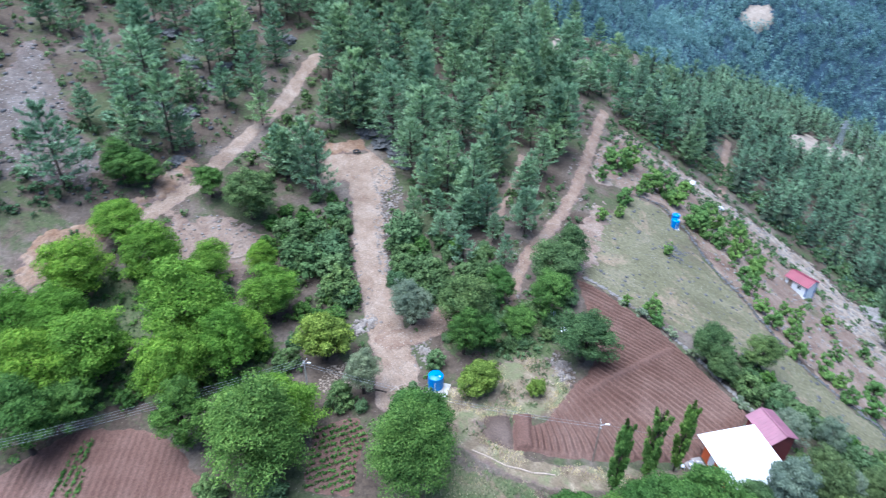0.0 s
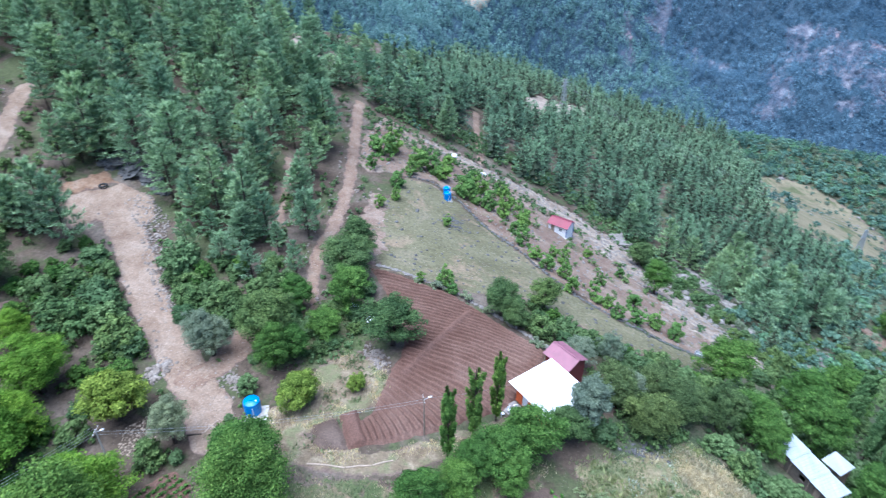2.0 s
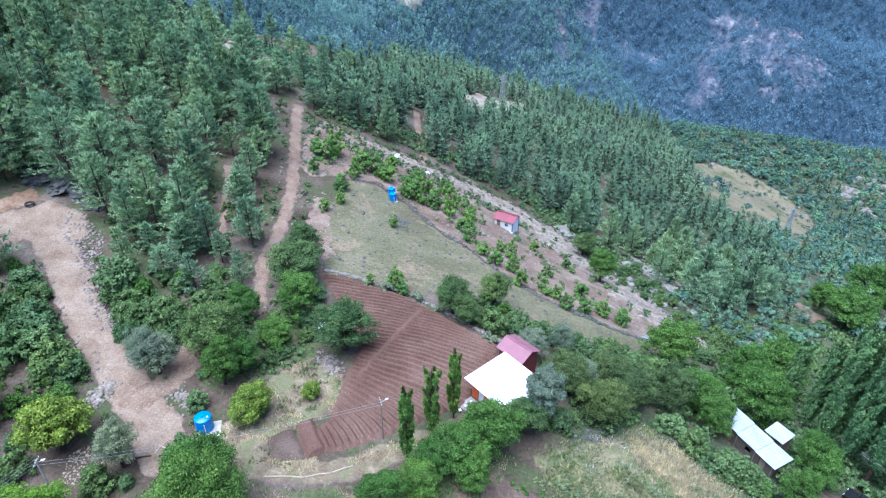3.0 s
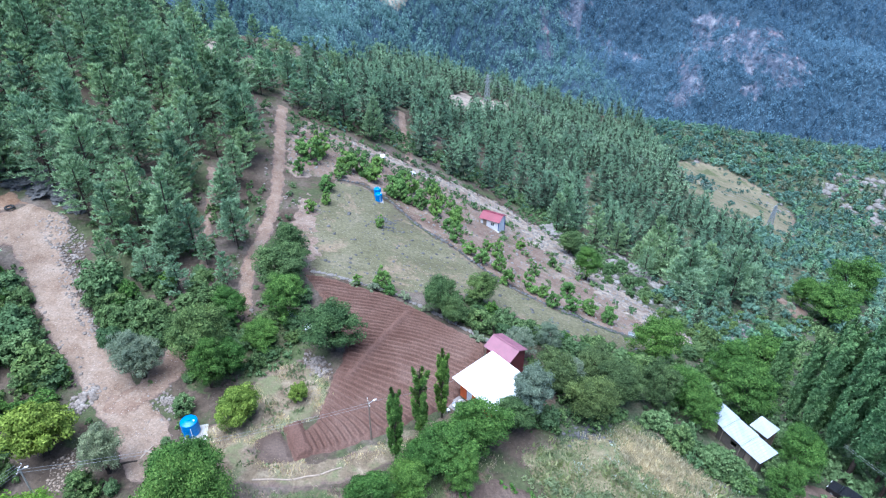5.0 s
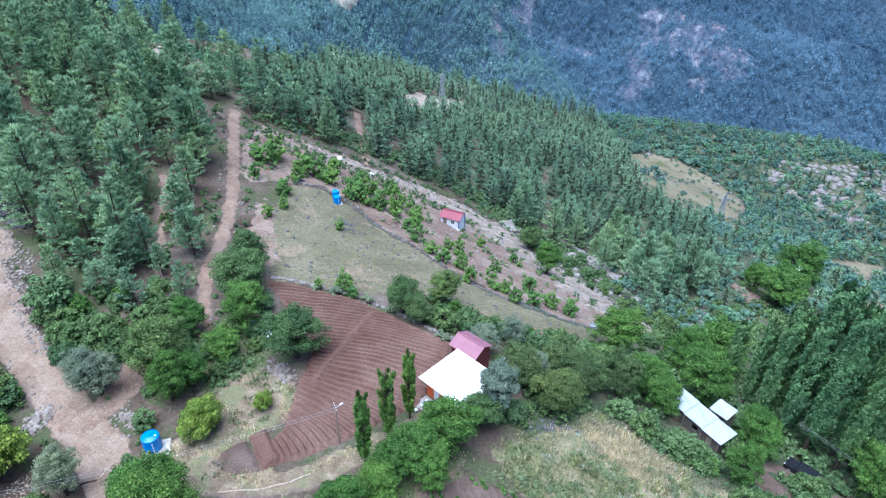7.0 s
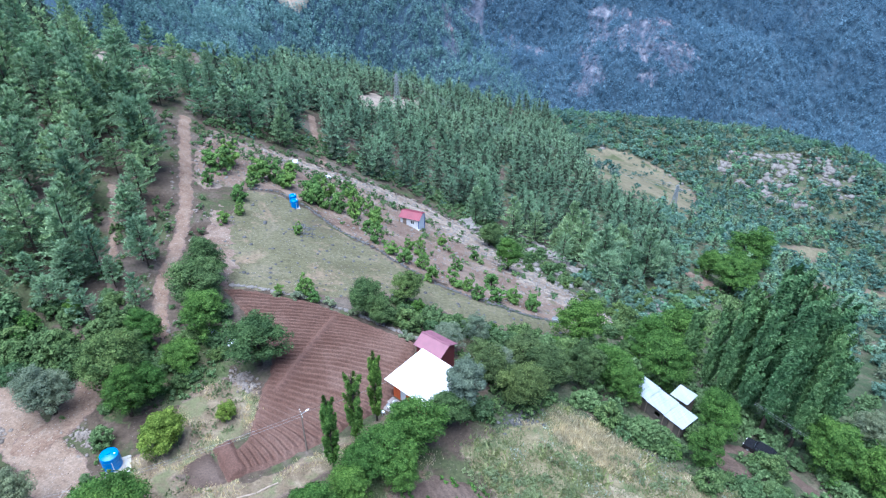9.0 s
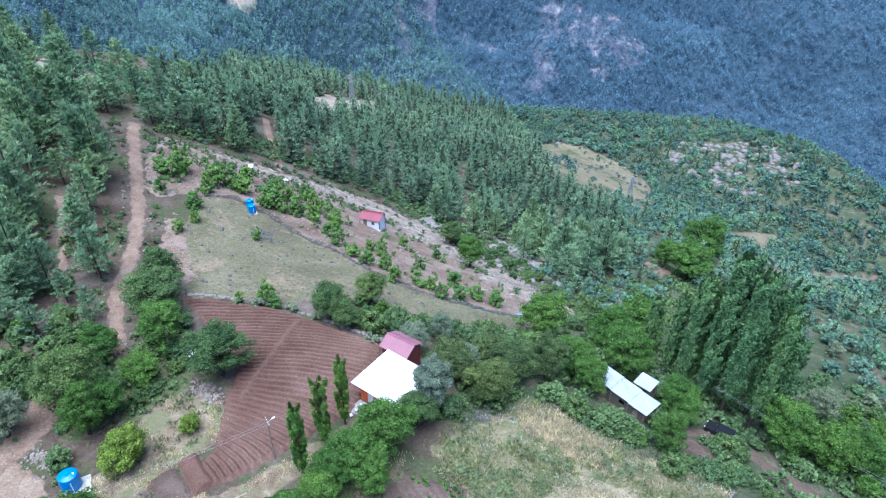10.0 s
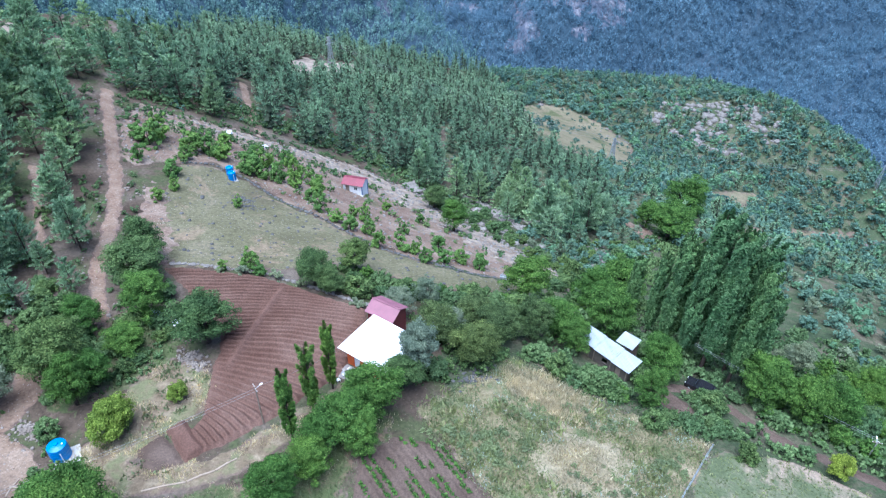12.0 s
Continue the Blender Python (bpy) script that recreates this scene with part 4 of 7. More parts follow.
def leaves(centres, normals, size, slim=0.6):
    """One leaf spray, a slim triangle, at each centre."""
    n = len(centres)
    a = unit(np.cross(normals, RNG.normal(size=(n, 3))))
    b = np.cross(normals, a)
    s = size * RNG.uniform(0.6, 1.4, (n, 1))
    tip = normals * s * RNG.uniform(-0.2, 0.5, (n, 1))
    V = np.stack([centres - a * s * 0.8 + b * s * slim, centres - a * s * 0.8 - b * s * slim, centres + a * s * 1.2 + tip], 1).reshape(-1, 3)
    return V, np.arange(3 * n).reshape(-1, 3)


def crown_points(n, lumps, radius, squash, lift, hollow=0.6, droop=0.0, flat=0.75, taper=0.25):
    """Points on the upper skins of many small leafy clumps: an uneven crown with bays and dark gaps."""
    d = unit(RNG.normal(size=(lumps, 3)) + (0, 0, 0.2))
    lobes = unit(RNG.normal(size=(7, 3)) + (0, 0, 0.5))
    bulge = 0.68 + 0.42 * np.max(np.clip(d @ lobes.T, 0, 1) ** 4, 1)[:, None]
    C = d * RNG.uniform(0.35, 0.95, (lumps, 1)) ** 0.7 * radius * bulge
    C[:, :2] *= 1 - taper * np.clip(C[:, 2:] / radius + 0.1, -0.4, 1)
    lean = RNG.normal(0, 0.1, 2)
    C[:, :2] += lean * C[:, 2:]
    C[:, 2] = C[:, 2] * squash
    rad = radius * RNG.uniform(0.1, 0.25, lumps) * (1.2 - 0.4 * np.linalg.norm(C, axis=1) / radius)
    w = rad ** 2 / np.sum(rad ** 2)
    k = RNG.choice(lumps, n, p=w)
    d = unit(RNG.normal(size=(n, 3)) + (0, 0, 0.75))
    f = RNG.uniform(hollow, 1.0, (n, 1)) ** 0.5 * np.where(RNG.uniform(size=(n, 1)) < 0.12, 1.35, 1.0)
    P = C[k] + d * (rad[k][:, None] * f) * (1.1 + 0.4 * (0.75 - flat), 1.1 + 0.4 * (0.75 - flat), flat)
    N = unit(d + (0, 0, 0.25) + RNG.normal(scale=0.4, size=(n, 3)))
    P[:, 2] += lift
    P[:, 2] -= droop * np.hypot(P[:, 0], P[:, 1]) ** 2 / radius
    return P, N, C + (0, 0, lift)


def broadleaf(name, label, category, leaf, n, size, height=2.4, lumps=11, squash=0.75, trunk=0.07, droop=0.0, slim=0.6, flat=0.75, taper=0.25):
    """A tree with a crown of radius 1: tapered trunk, limbs and leaf sprays. height counts in crown radii."""
    lift = height - 0.85
    P, N, C = crown_points(n, lumps, 1.0, squash, lift, droop=droop, flat=flat, taper=taper)
    limbs = [tube([(0, 0, -0.15), (0.02, -0.02, lift * 0.3), (-0.03, 0.03, lift * 0.62), (0.02, 0, lift + 0.25)],
                  [trunk * 1.35, trunk, trunk * 0.75, trunk * 0.25], 8)]
    for c in C[:10]:
        s = np.array((0, 0, lift * RNG.uniform(0.35, 0.7)))
        m = s * 0.45 + c * 0.55 + (0, 0, 0.05)
        limbs.append(tube([s, m, c], [trunk * 0.55, trunk * 0.35, trunk * 0.1], 5))
    thing = tagged(new(name), label, category)
    raw("trunk", *merge(limbs), M_BARK, thing, True)
    raw("crown", *leaves(P, N, size, slim), leaf, thing)
    return thing


def spikes(P, D, length, width):
    """Needle tufts: slim triangles from P along D."""
    n = len(P)
    a = unit(np.cross(D, RNG.normal(scale=0.45, size=(n, 3)) + (0, 0, 1))) * width
    V = np.stack([P - a, P + a, P + D * length], 1).reshape(-1, 3)
    return V, np.arange(3 * n).reshape(-1, 3)


def pine_shape(high, wide, levels, arms, tufts, blades, length, width, bare=0.2, rounder=0.35):
    """Arrays of one pine: tiers of spreading arms, each a flat plume of needle tufts with a rising tip. Returns trunk and crown."""
    lean = RNG.normal(scale=0.02, size=2)
    trunk = tube([(0, 0, -0.6), (lean[0] * high * 0.4, lean[1] * high * 0.4, high * 0.5), (lean[0] * high, lean[1] * high, high)], [high * 0.017, high * 0.012, 0.03], 6)
    P, D, limbs = [], [], [trunk]
    for i in range(levels):
        u0 = bare + (1 - bare) * (i + 0.3) / levels
        turn = RNG.uniform(0, 6.3)
        n = arms if i < levels * 0.75 else max(3, arms - 2)
        for k in range(n):
            u = min(0.97, u0 + RNG.normal(scale=0.22) * (1 - bare) / levels)
            v = max(0.0, (u - bare) / (1 - bare))
            reach = wide * ((1 - v) ** 0.85 * (1 - rounder) + rounder * np.sqrt(max(0, 1 - v * v))) * min(1, 0.65 + 2.5 * v) + 0.05 * wide
            t = turn + 6.283 * k / n + RNG.normal(scale=0.25)
            L = reach * RNG.uniform(0.6, 1.15)
            out, side = np.array((np.cos(t), np.sin(t), 0.0)), np.array((-np.sin(t), np.cos(t), 0.0))
            rise = 0.06 + 0.8 * v * v + RNG.normal(scale=0.06)
            root = np.array((lean[0] * u * high, lean[1] * u * high, u * high))
            if i < levels * 0.6 and k % 2 == 0 and blades > 3:
                limbs.append(tube([root, root + (out + (0, 0, rise)) * L * 0.8], [0.05, 0.02], 4))
            s = RNG.uniform(0.22, 1.0, tufts) ** 0.7
            across = RNG.normal(size=tufts) * (0.07 + 0.16 * s * (1.15 - s)) * (0.6 * L + 0.5)
            c = root + out * (L * s)[:, None] + side * across[:, None]
            c[:, 2] += L * (rise * s + 0.16 * s * s) - 0.25 * np.abs(across) + RNG.normal(size=tufts) * 0.02 * wide
            c = np.repeat(c, blades, 0)
            P.append(c)
            D.append(unit(out * 0.75 + (0, 0, 0.5 + 0.4 * v) + RNG.normal(size=(len(c), 3)) * (0.55, 0.55, 0.35)))
    k = 4 * blades
    P.append(np.array((lean[0] * high, lean[1] * high, high * 0.96)) + RNG.normal(size=(k, 3)) * (0.06 * wide, 0.06 * wide, 0.02 * high))
    D.append(unit(RNG.normal(size=(k, 3)) * 0.4 + (0, 0, 1)))
    P, D = np.concatenate(P), np.concatenate(D)
    return merge([(v, f) for v, f in limbs]), spikes(P, D, length, width)


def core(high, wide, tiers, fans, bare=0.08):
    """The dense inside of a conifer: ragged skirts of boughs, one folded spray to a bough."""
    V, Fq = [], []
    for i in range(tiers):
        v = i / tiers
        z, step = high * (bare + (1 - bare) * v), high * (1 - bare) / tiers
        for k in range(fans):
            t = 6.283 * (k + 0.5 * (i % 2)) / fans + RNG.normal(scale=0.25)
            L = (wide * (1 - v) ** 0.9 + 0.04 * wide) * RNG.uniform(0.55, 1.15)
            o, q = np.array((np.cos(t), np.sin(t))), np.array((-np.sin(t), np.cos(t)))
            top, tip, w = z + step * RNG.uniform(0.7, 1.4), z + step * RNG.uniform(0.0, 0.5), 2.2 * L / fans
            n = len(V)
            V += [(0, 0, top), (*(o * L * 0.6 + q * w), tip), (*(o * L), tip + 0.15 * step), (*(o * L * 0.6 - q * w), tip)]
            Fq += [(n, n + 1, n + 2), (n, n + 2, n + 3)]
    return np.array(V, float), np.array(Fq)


def pine(high, wide, label):
    (tv, tf), (cv, cf) = pine_shape(high, wide, 9, 6, 19, 4, 0.58, 0.075, RNG.uniform(0.06, 0.28), RNG.uniform(0.0, 0.3))
    thing = tagged(new("pine_tree"), label, "tree")
    raw("trunk", tv, tf, M_BARK, thing, True)
    raw("crown", cv, cf, M_PINE, thing)
    return thing


def poplar(high, wide, label, n=5200, bend=0.0, name="poplar_tree", leaf=None, blow=0.0):
    """A columnar tree with upswept limbs; blow: how far the wind, along x, combs its sprays."""
    plumes = max(24, int(high * 4))
    z0 = np.sort(RNG.uniform(0.06, 0.86, plumes)) * high
    t = np.arange(plumes) * 2.4 + RNG.normal(0, 0.3, plumes)
    run = high * RNG.uniform(0.13, 0.26, plumes) * np.interp(z0 / high, (0, 0.6, 1), (1.0, 1.0, 0.55))
    out = wide * np.interp(z0 / high, (0, 0.15, 0.5, 0.85, 1.0), (0.45, 0.8, 1.0, 0.65, 0.2)) * RNG.uniform(0.45, 1.1, plumes)
    k = RNG.integers(0, plumes, n)
    q = RNG.uniform(0.1, 1, n)
    fat = wide * 0.17 * np.sin(np.pi * np.clip(q * 0.85 + 0.1, 0, 1))[:, None]
    z = z0[k] + run[k] * q
    rr = out[k] * q ** 0.6
    P = np.stack([rr * np.cos(t[k]) + blow * wide * q * q, rr * np.sin(t[k]), z], 1) + RNG.normal(size=(n, 3)) * fat * (0.6, 0.6, 1.0)
    P[:, 0] += bend * high * (P[:, 2] / high) ** 2
    D = unit(np.stack([np.cos(t[k]), np.sin(t[k]), np.full(n, 0.6)], 1) + RNG.normal(scale=0.4, size=(n, 3)))
    limbs = [tube([(0, 0, -0.4), (bend * high * 0.25, 0, high * 0.5), (bend * high, 0, high * 0.97)], [high * 0.013, high * 0.009, 0.03], 7)]
    for i in range(16):
        z0 = high * (0.08 + 0.05 * i)
        a = i * 2.4
        q = np.array((np.cos(a), np.sin(a), 0)) * wide * 0.6
        limbs.append(tube([(bend * high * (z0 / high) ** 2, 0, z0), q + (bend * high * (z0 / high + 0.15) ** 2, 0, z0 + 0.15 * high)], [0.06, 0.015], 4))
    thing = tagged(new(name), label, "tree")
    raw("trunk", *merge(limbs), M_BARK, thing, True)
    small = min(1, high / 12)
    raw("crown", *leaves(P, D, 0.195 * small, 0.42), leaf or M_POPLAR, thing)
    return thing


def plant(kinds, places, scale=1.0, group="", tall=(0.9, 1.15), turn=(0, 360)):
    """Copies of the kinds at x, y, radius; the first ones are used up as they are."""
    for i, (x, y, r) in enumerate(places):
        k = kinds[i % len(kinds)]
        s = r * scale
        m = pose(x, y, gz(x, y), 0, 0, RNG.uniform(*turn)) @ Matrix.Diagonal((s * RNG.uniform(0.88, 1.14), s * RNG.uniform(0.88, 1.14), s * RNG.uniform(*tall), 1))
        if not k.get("set"):
            k.matrix_basis, ob = m, k
            k["set"] = 1
        else:
            ob = k.copy()
            scene.collection.objects.link(ob)
            for c in k.children:
                d = c.copy()
                scene.collection.objects.link(d)
                d.parent = ob
            ob.matrix_basis = m
        if group:
            tagged(ob, group=group)


def scatter(zone, gap, seed, box=None, jitter=1.3):
    """Jittered places inside a zone, gap metres apart."""
    g = np.random.default_rng(seed)
    x0, y0, x1, y1 = box or box_of(zone, 0)
    X, Y = np.meshgrid(np.arange(x0, x1, gap), np.arange(y0, y1, gap))
    X = X.ravel() + g.uniform(-0.5, 0.5, X.size) * gap * jitter
    Y = Y.ravel() + g.uniform(-0.5, 0.5, Y.size) * gap * jitter
    k = inside(zone, X, Y)
    return X[k], Y[k]


def clear_of(x, y, pad=1.0):
    """Places off the roads, plots and houses."""
    ok = np.ones(np.shape(x), bool)
    for line, w in ((ROAD_UPPER, 4.2), (ROAD_LOOP, 4.6), (ROAD_SPUR, 2.4), (TRACK, 2.4), (FOOTPATH, 1.8), (LANE, 1.5), (LANE_EAST, 2.4), (TRACK_FAR, 2.5)):
        ok &= edge_distance(line, x, y, False) > w * 0.6 + pad
    for p in (TURNING, FIELD, PASTURE, ORCHARD, MEADOW, CLEAR_A, CLEAR_B, CLEAR_C, DRY_GRASS, PLOT_WEST, PLOT_BEANS, PLOT_NEAR, GREEN_EAST, BARE_SLOPE, BARE_RIDGE_A, BARE_RIDGE_B, BARE_RIDGE_C):
        ok &= ~inside(p, x, y) & (edge_distance(p, x, y) > pad * 0.8)
    return ok


OAKS = [broadleaf("oak_tree", "dark green oak with a dense rounded crown", "tree", M_OAK, 23000, 0.025, 1.95, 130 + 20 * i, 0.95, taper=0.15 + 0.1 * i, flat=0.6) for i in range(4)]
HOLMS = [broadleaf("holm_oak_tree", "olive-green holm oak with a dense clumped crown", "tree", M_HOLM, 28000, 0.0215, 1.9, 150, 0.95, taper=0.2, flat=0.6) for i in range(3)]
BIG_OAKS = [broadleaf("oak_tree", "large green tree with a heavy layered crown", "tree", M_LARGE, 42000, 0.0185, 2.0, 230, 1.0, droop=0.15, flat=0.4, taper=0.5) for _ in range(2)]
GREENS = [broadleaf("broadleaf_tree", "fresh green broadleaf tree with a loose crown", "tree", M_GREEN, 22000, 0.0255, 2.0, 130, 0.95 + 0.1 * (i % 2), taper=0.3, flat=0.55) for i in range(4)]
WALNUTS = [broadleaf("walnut_tree", "bright green walnut tree with a wide layered crown", "tree", M_WALNUT, 30000, 0.022, 1.9, 170, 0.9, droop=0.1, flat=0.5, taper=0.3) for _ in range(4)]
YELLOWS = [broadleaf("mulberry_tree", "yellow-green mulberry with a low spreading crown", "tree", M_YELLOW, 12000, 0.036, 1.65, 90, 0.75) for _ in range(2)]
OLIVES = [broadleaf("olive_tree", "grey-green olive tree with fine leaves", "tree", M_OLIVE, 13000, 0.028, 2.1, 120, 0.9) for _ in range(2)]
SHRUBS = [broadleaf("shrub", "green bush on the rough bank", "shrub", M_OAK if i % 2 else M_SCRUB, 2900, 0.064, 1.35, 60, 0.8, 0.04) for i in range(6)]
BRIGHT = [broadleaf("shrub", "fresh green bush in the thicket", "shrub", M_GREEN, 2900, 0.064, 1.4, 60, 0.85, 0.04) for i in range(3)]
SAPLINGS = [broadleaf("sapling", "young fruit tree with a small bright crown", "tree", M_SAPLING, 3600, 0.066, 1.5, 40, 1.0, 0.05, taper=0.15) for _ in range(3)]
GREYS = [broadleaf("lavender_bush", "small round grey-green bush at the field edge", "shrub", M_OLIVE, 1200, 0.11, 1.3, 14, 0.7, 0.04)]
SILVERS = [broadleaf("willow_tree", "silver-grey tree with a feathery crown", "tree", M_SILVER, 16000, 0.03, 2.5, 110, 1.15, taper=0.4)]

plant(WALNUTS, WALNUT_A, 1.22)
plant(BIG_OAKS, [p for p in OAK_A if p[2] > 4.2], 1.1)
plant(OAKS, [p for p in OAK_A if p[2] <= 4.2], 1.2)
plant(HOLMS, HOLM_A, 1.15)
plant(GREENS, GREEN_A, 1.25)
plant(GREENS, [(-27.2, 53.0, 2.0)], 1.25, "", (1.45, 1.45))
plant(YELLOWS, YELLOW_A, 1.1)
plant(OLIVES, OLIVE_A, 1.1)
plant(OLIVES, [(-33.8, 40.8, 2.2)], 1.1, "", (1.3, 1.3))
plant(SHRUBS, SHRUB_A + SHRUB_B, 1.15)
plant(SAPLINGS, SAPLING_A + SAPLING_B[::2], 1.4, "orchard trees", (1.1, 1.4))
plant(GREYS, GREY_A, 1.55)
plant(SILVERS, SILVER_A, 1.1)

# thickets on the banks and between the plots
SOLID = WALNUT_A + OAK_A + HOLM_A + GREEN_A + YELLOW_A + OLIVE_A + SILVER_A


def thicket(zone, gap, seed, lo, hi, kinds):
    x, y = scatter(zone, gap, seed)
    ok = np.ones(len(x), bool)
    for line, w in ((ROAD_UPPER, 3.4), (ROAD_LOOP, 3.4), (ROAD_SPUR, 2.6), (TRACK, 2.4), (LANE_EAST, 2.4)):
        ok &= edge_distance(line, x, y, False) > w
    for p in (FIELD, PASTURE, DRY_GRASS, TURNING, PLOT_EAST):
        ok &= ~inside(p, x, y) & (edge_distance(p, x, y) > 0.9)
    for cx, cy, w, h in ((6.2, 54.1, 5.2, 5.2), (8.2, 60.1, 3.6, 3.6), (38.3, 54.3, 4.6, 4.6), (42.7, 56.5, 2.4, 2.4), (50.2, 48.3, 3, 3), (11.2, 122.4, 4, 4)):
        ok &= np.hypot(x - cx, y - cy) > w
    for a, b, r in SOLID:
        ok &= np.hypot(x - a, y - b) > r * 0.7
    g = np.random.default_rng(seed)
    plant(kinds, [(a, b, g.uniform(lo, hi)) for a, b in zip(x[ok], y[ok])], 1.0, "thicket bushes", (0.8, 1.25))


thicket(THICKET_A, 3.2, 81, 1.2, 2.2, SHRUBS[:3] + BRIGHT)
thicket(THICKET_B, 2.9, 82, 1.0, 2.2, SHRUBS + BRIGHT[:1])
thicket(THICKET_C, 5.0, 83, 1.2, 2.2, BRIGHT)
thicket(THICKET_D, 3.3, 84, 1.2, 2.2, SHRUBS + BRIGHT[:1])
thicket(THICKET_E, 4.4, 85, 1.0, 2.2, SHRUBS)
thicket(THICKET_F, 2.8, 86, 0.9, 1.7, SHRUBS + BRIGHT[:1])
thicket(THICKET_G, 3.8, 87, 1.3, 2.4, BRIGHT + SHRUBS[:2])
thicket(THICKET_H, 2.7, 88, 0.8, 1.6, SHRUBS + BRIGHT[:1])

# slim young poplars by the house, and the tall row by the lane
SLIM = [poplar(8.8, 0.95 + 0.25 * i, "slim young poplar by the farmhouse", 9000, leaf=M_LARGE) for i in range(2)]
POPLARS = [poplar(23.0, 2.05, "tall poplar with grey-green leaves bending in the wind", 34000, 0.0, blow=0.3) for _ in range(3)]
plant(SLIM, SLIM_AT, 1.0)
plant(POPLARS, POPLAR_AT, 1.0, "poplar row", turn=(-60, -25))

# ---- pine woods ----
def wood(zone, gap, seed, near, tall):
    """Pines over a zone: the nearest as trees of their own, the rest joined."""
    x, y = scatter(zone, gap, seed)
    k = clear_of(x, y, 1.0) & ~((x < -38) & (x > -92) & (y > 158))
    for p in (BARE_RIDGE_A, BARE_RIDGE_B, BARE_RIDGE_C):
        # pines in the camera's line of sight to each bare spot are dropped
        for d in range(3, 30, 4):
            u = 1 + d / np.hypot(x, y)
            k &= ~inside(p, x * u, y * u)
    x, y = x[k], y[k]
    r = np.hypot(x, y)
    o = np.argsort(r)
    return [(x[i], y[i], tall * RNG.uniform(0.65, 1.2)) for i in o[:near]], [(x[i], y[i], tall * RNG.uniform(0.6, 1.2)) for i in o[near:]]


PINES = [pine(10.0, 3.3 + 0.45 * (i % 3), "grey-green pine with a ragged conical crown") for i in range(7)]
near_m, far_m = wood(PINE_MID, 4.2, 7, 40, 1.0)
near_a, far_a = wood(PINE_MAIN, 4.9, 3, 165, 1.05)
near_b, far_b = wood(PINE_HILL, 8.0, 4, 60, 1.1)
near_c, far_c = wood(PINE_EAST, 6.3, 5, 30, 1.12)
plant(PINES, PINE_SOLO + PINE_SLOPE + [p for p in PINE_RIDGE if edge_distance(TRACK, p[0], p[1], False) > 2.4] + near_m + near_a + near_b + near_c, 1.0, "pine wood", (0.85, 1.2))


def joined(name, shapes, places, material, label, category, sink=0.0, inner=None):
    """Many far plants joined into one object; inner: a material for the first faces of each, whose number ends its shape."""
    V, Fq, M, n = [], [], [], 0
    for i, (x, y, s) in enumerate(places):
        v, f = shapes[i % len(shapes)][:2]
        t = RNG.uniform(0, 6.283)
        c, q = math.cos(t), math.sin(t)
        w = v * (s, s, s * RNG.uniform(0.85, 1.2))
        V.append(np.stack([w[:, 0] * c - w[:, 1] * q + x, w[:, 0] * q + w[:, 1] * c + y, w[:, 2] + gz(x, y) - sink], 1))
        Fq.append(f + n)
        n += len(v)
        if inner:
            M.append(np.arange(len(f)) < shapes[i % len(shapes)][2])
    ob = raw(name, np.concatenate(V), np.concatenate(Fq), material)
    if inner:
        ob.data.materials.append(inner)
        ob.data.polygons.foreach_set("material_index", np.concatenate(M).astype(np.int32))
    return tagged(ob, label, category, kind="stuff")


def with_core(inside_part, outside_part):
    return (*merge([inside_part, outside_part]), len(inside_part[1]))


# the dark cores fill the gaps of the crowns with painted shade
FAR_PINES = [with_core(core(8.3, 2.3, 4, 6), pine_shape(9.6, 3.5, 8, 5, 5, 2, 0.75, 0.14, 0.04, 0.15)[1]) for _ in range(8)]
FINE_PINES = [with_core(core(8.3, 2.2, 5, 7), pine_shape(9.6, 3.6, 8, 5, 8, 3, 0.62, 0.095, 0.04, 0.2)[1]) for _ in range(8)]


def by_distance(places, far):
    return [p for p in places if math.hypot(p[0], p[1]) < far], [p for p in places if math.hypot(p[0], p[1]) >= far]


fine_h, rest_h = by_distance(far_m + far_a + far_b, 175)
joined("pine_forest", FINE_PINES, fine_h, M_PINE, "grey-green pines standing close on the hill", "trees", inner=M_BOUGH_SHADE)
joined("pine_forest", FAR_PINES, rest_h, M_PINE_HILL, "dense grey-green pine wood on the hill", "trees", inner=M_BOUGH_SHADE)
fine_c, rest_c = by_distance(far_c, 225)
joined("pine_forest", FINE_PINES, fine_c, M_PINE_EAST, "grey-green pines standing close on the slope", "trees", inner=M_BOUGH_SHADE)
joined("pine_forest", FAR_PINES, rest_c, M_PINE_EAST, "dense grey-green pine wood on the far slope", "trees", inner=M_BOUGH_SHADE)

# ---- scrub of the eastern valley and the rocky knoll ----
def blob(n, size, height, lumps=9):
    P, N, _ = crown_points(n, lumps, 1.0, 0.75, height * 0.5)
    return leaves(P, N, size, 0.7)


FAR_BUSHES = [blob(150, 0.14, 1.2, 18) for _ in range(6)]
MID_BUSHES = [blob(400, 0.104, 1.3, 24) for _ in range(6)]
SMALL_BUSHES = [blob(80, 0.185, 1.1) for _ in range(6)]
KNOLL = [(225, 345), (240, 300), (262, 288), (300, 290), (312, 312), (285, 340), (250, 360)]


def knoll_rock(x, y):
    return ripple(x, y, 10.0, 3.0) + 0.6 * ripple(x, y, 3.0, 1.0)


SCRUB_ZONE = SCRUB_EDGE + [(95, 55), (200, 60), (420, 160), (400, 300), (330, 400), (230, 450), (140, 425), (120, 390), (150, 300), (110, 190), (85, 150)]
sx, sy = scatter(SCRUB_ZONE, 3.5, 6)
k = clear_of(sx, sy, 0.8) & (ripple(sx, sy, 13.0, 1.0) + 0.5 * ripple(sx, sy, 4.0, 2.0) > -0.66)
for a, b, r in SOLID:
    k &= np.hypot(sx - a, sy - b) > r
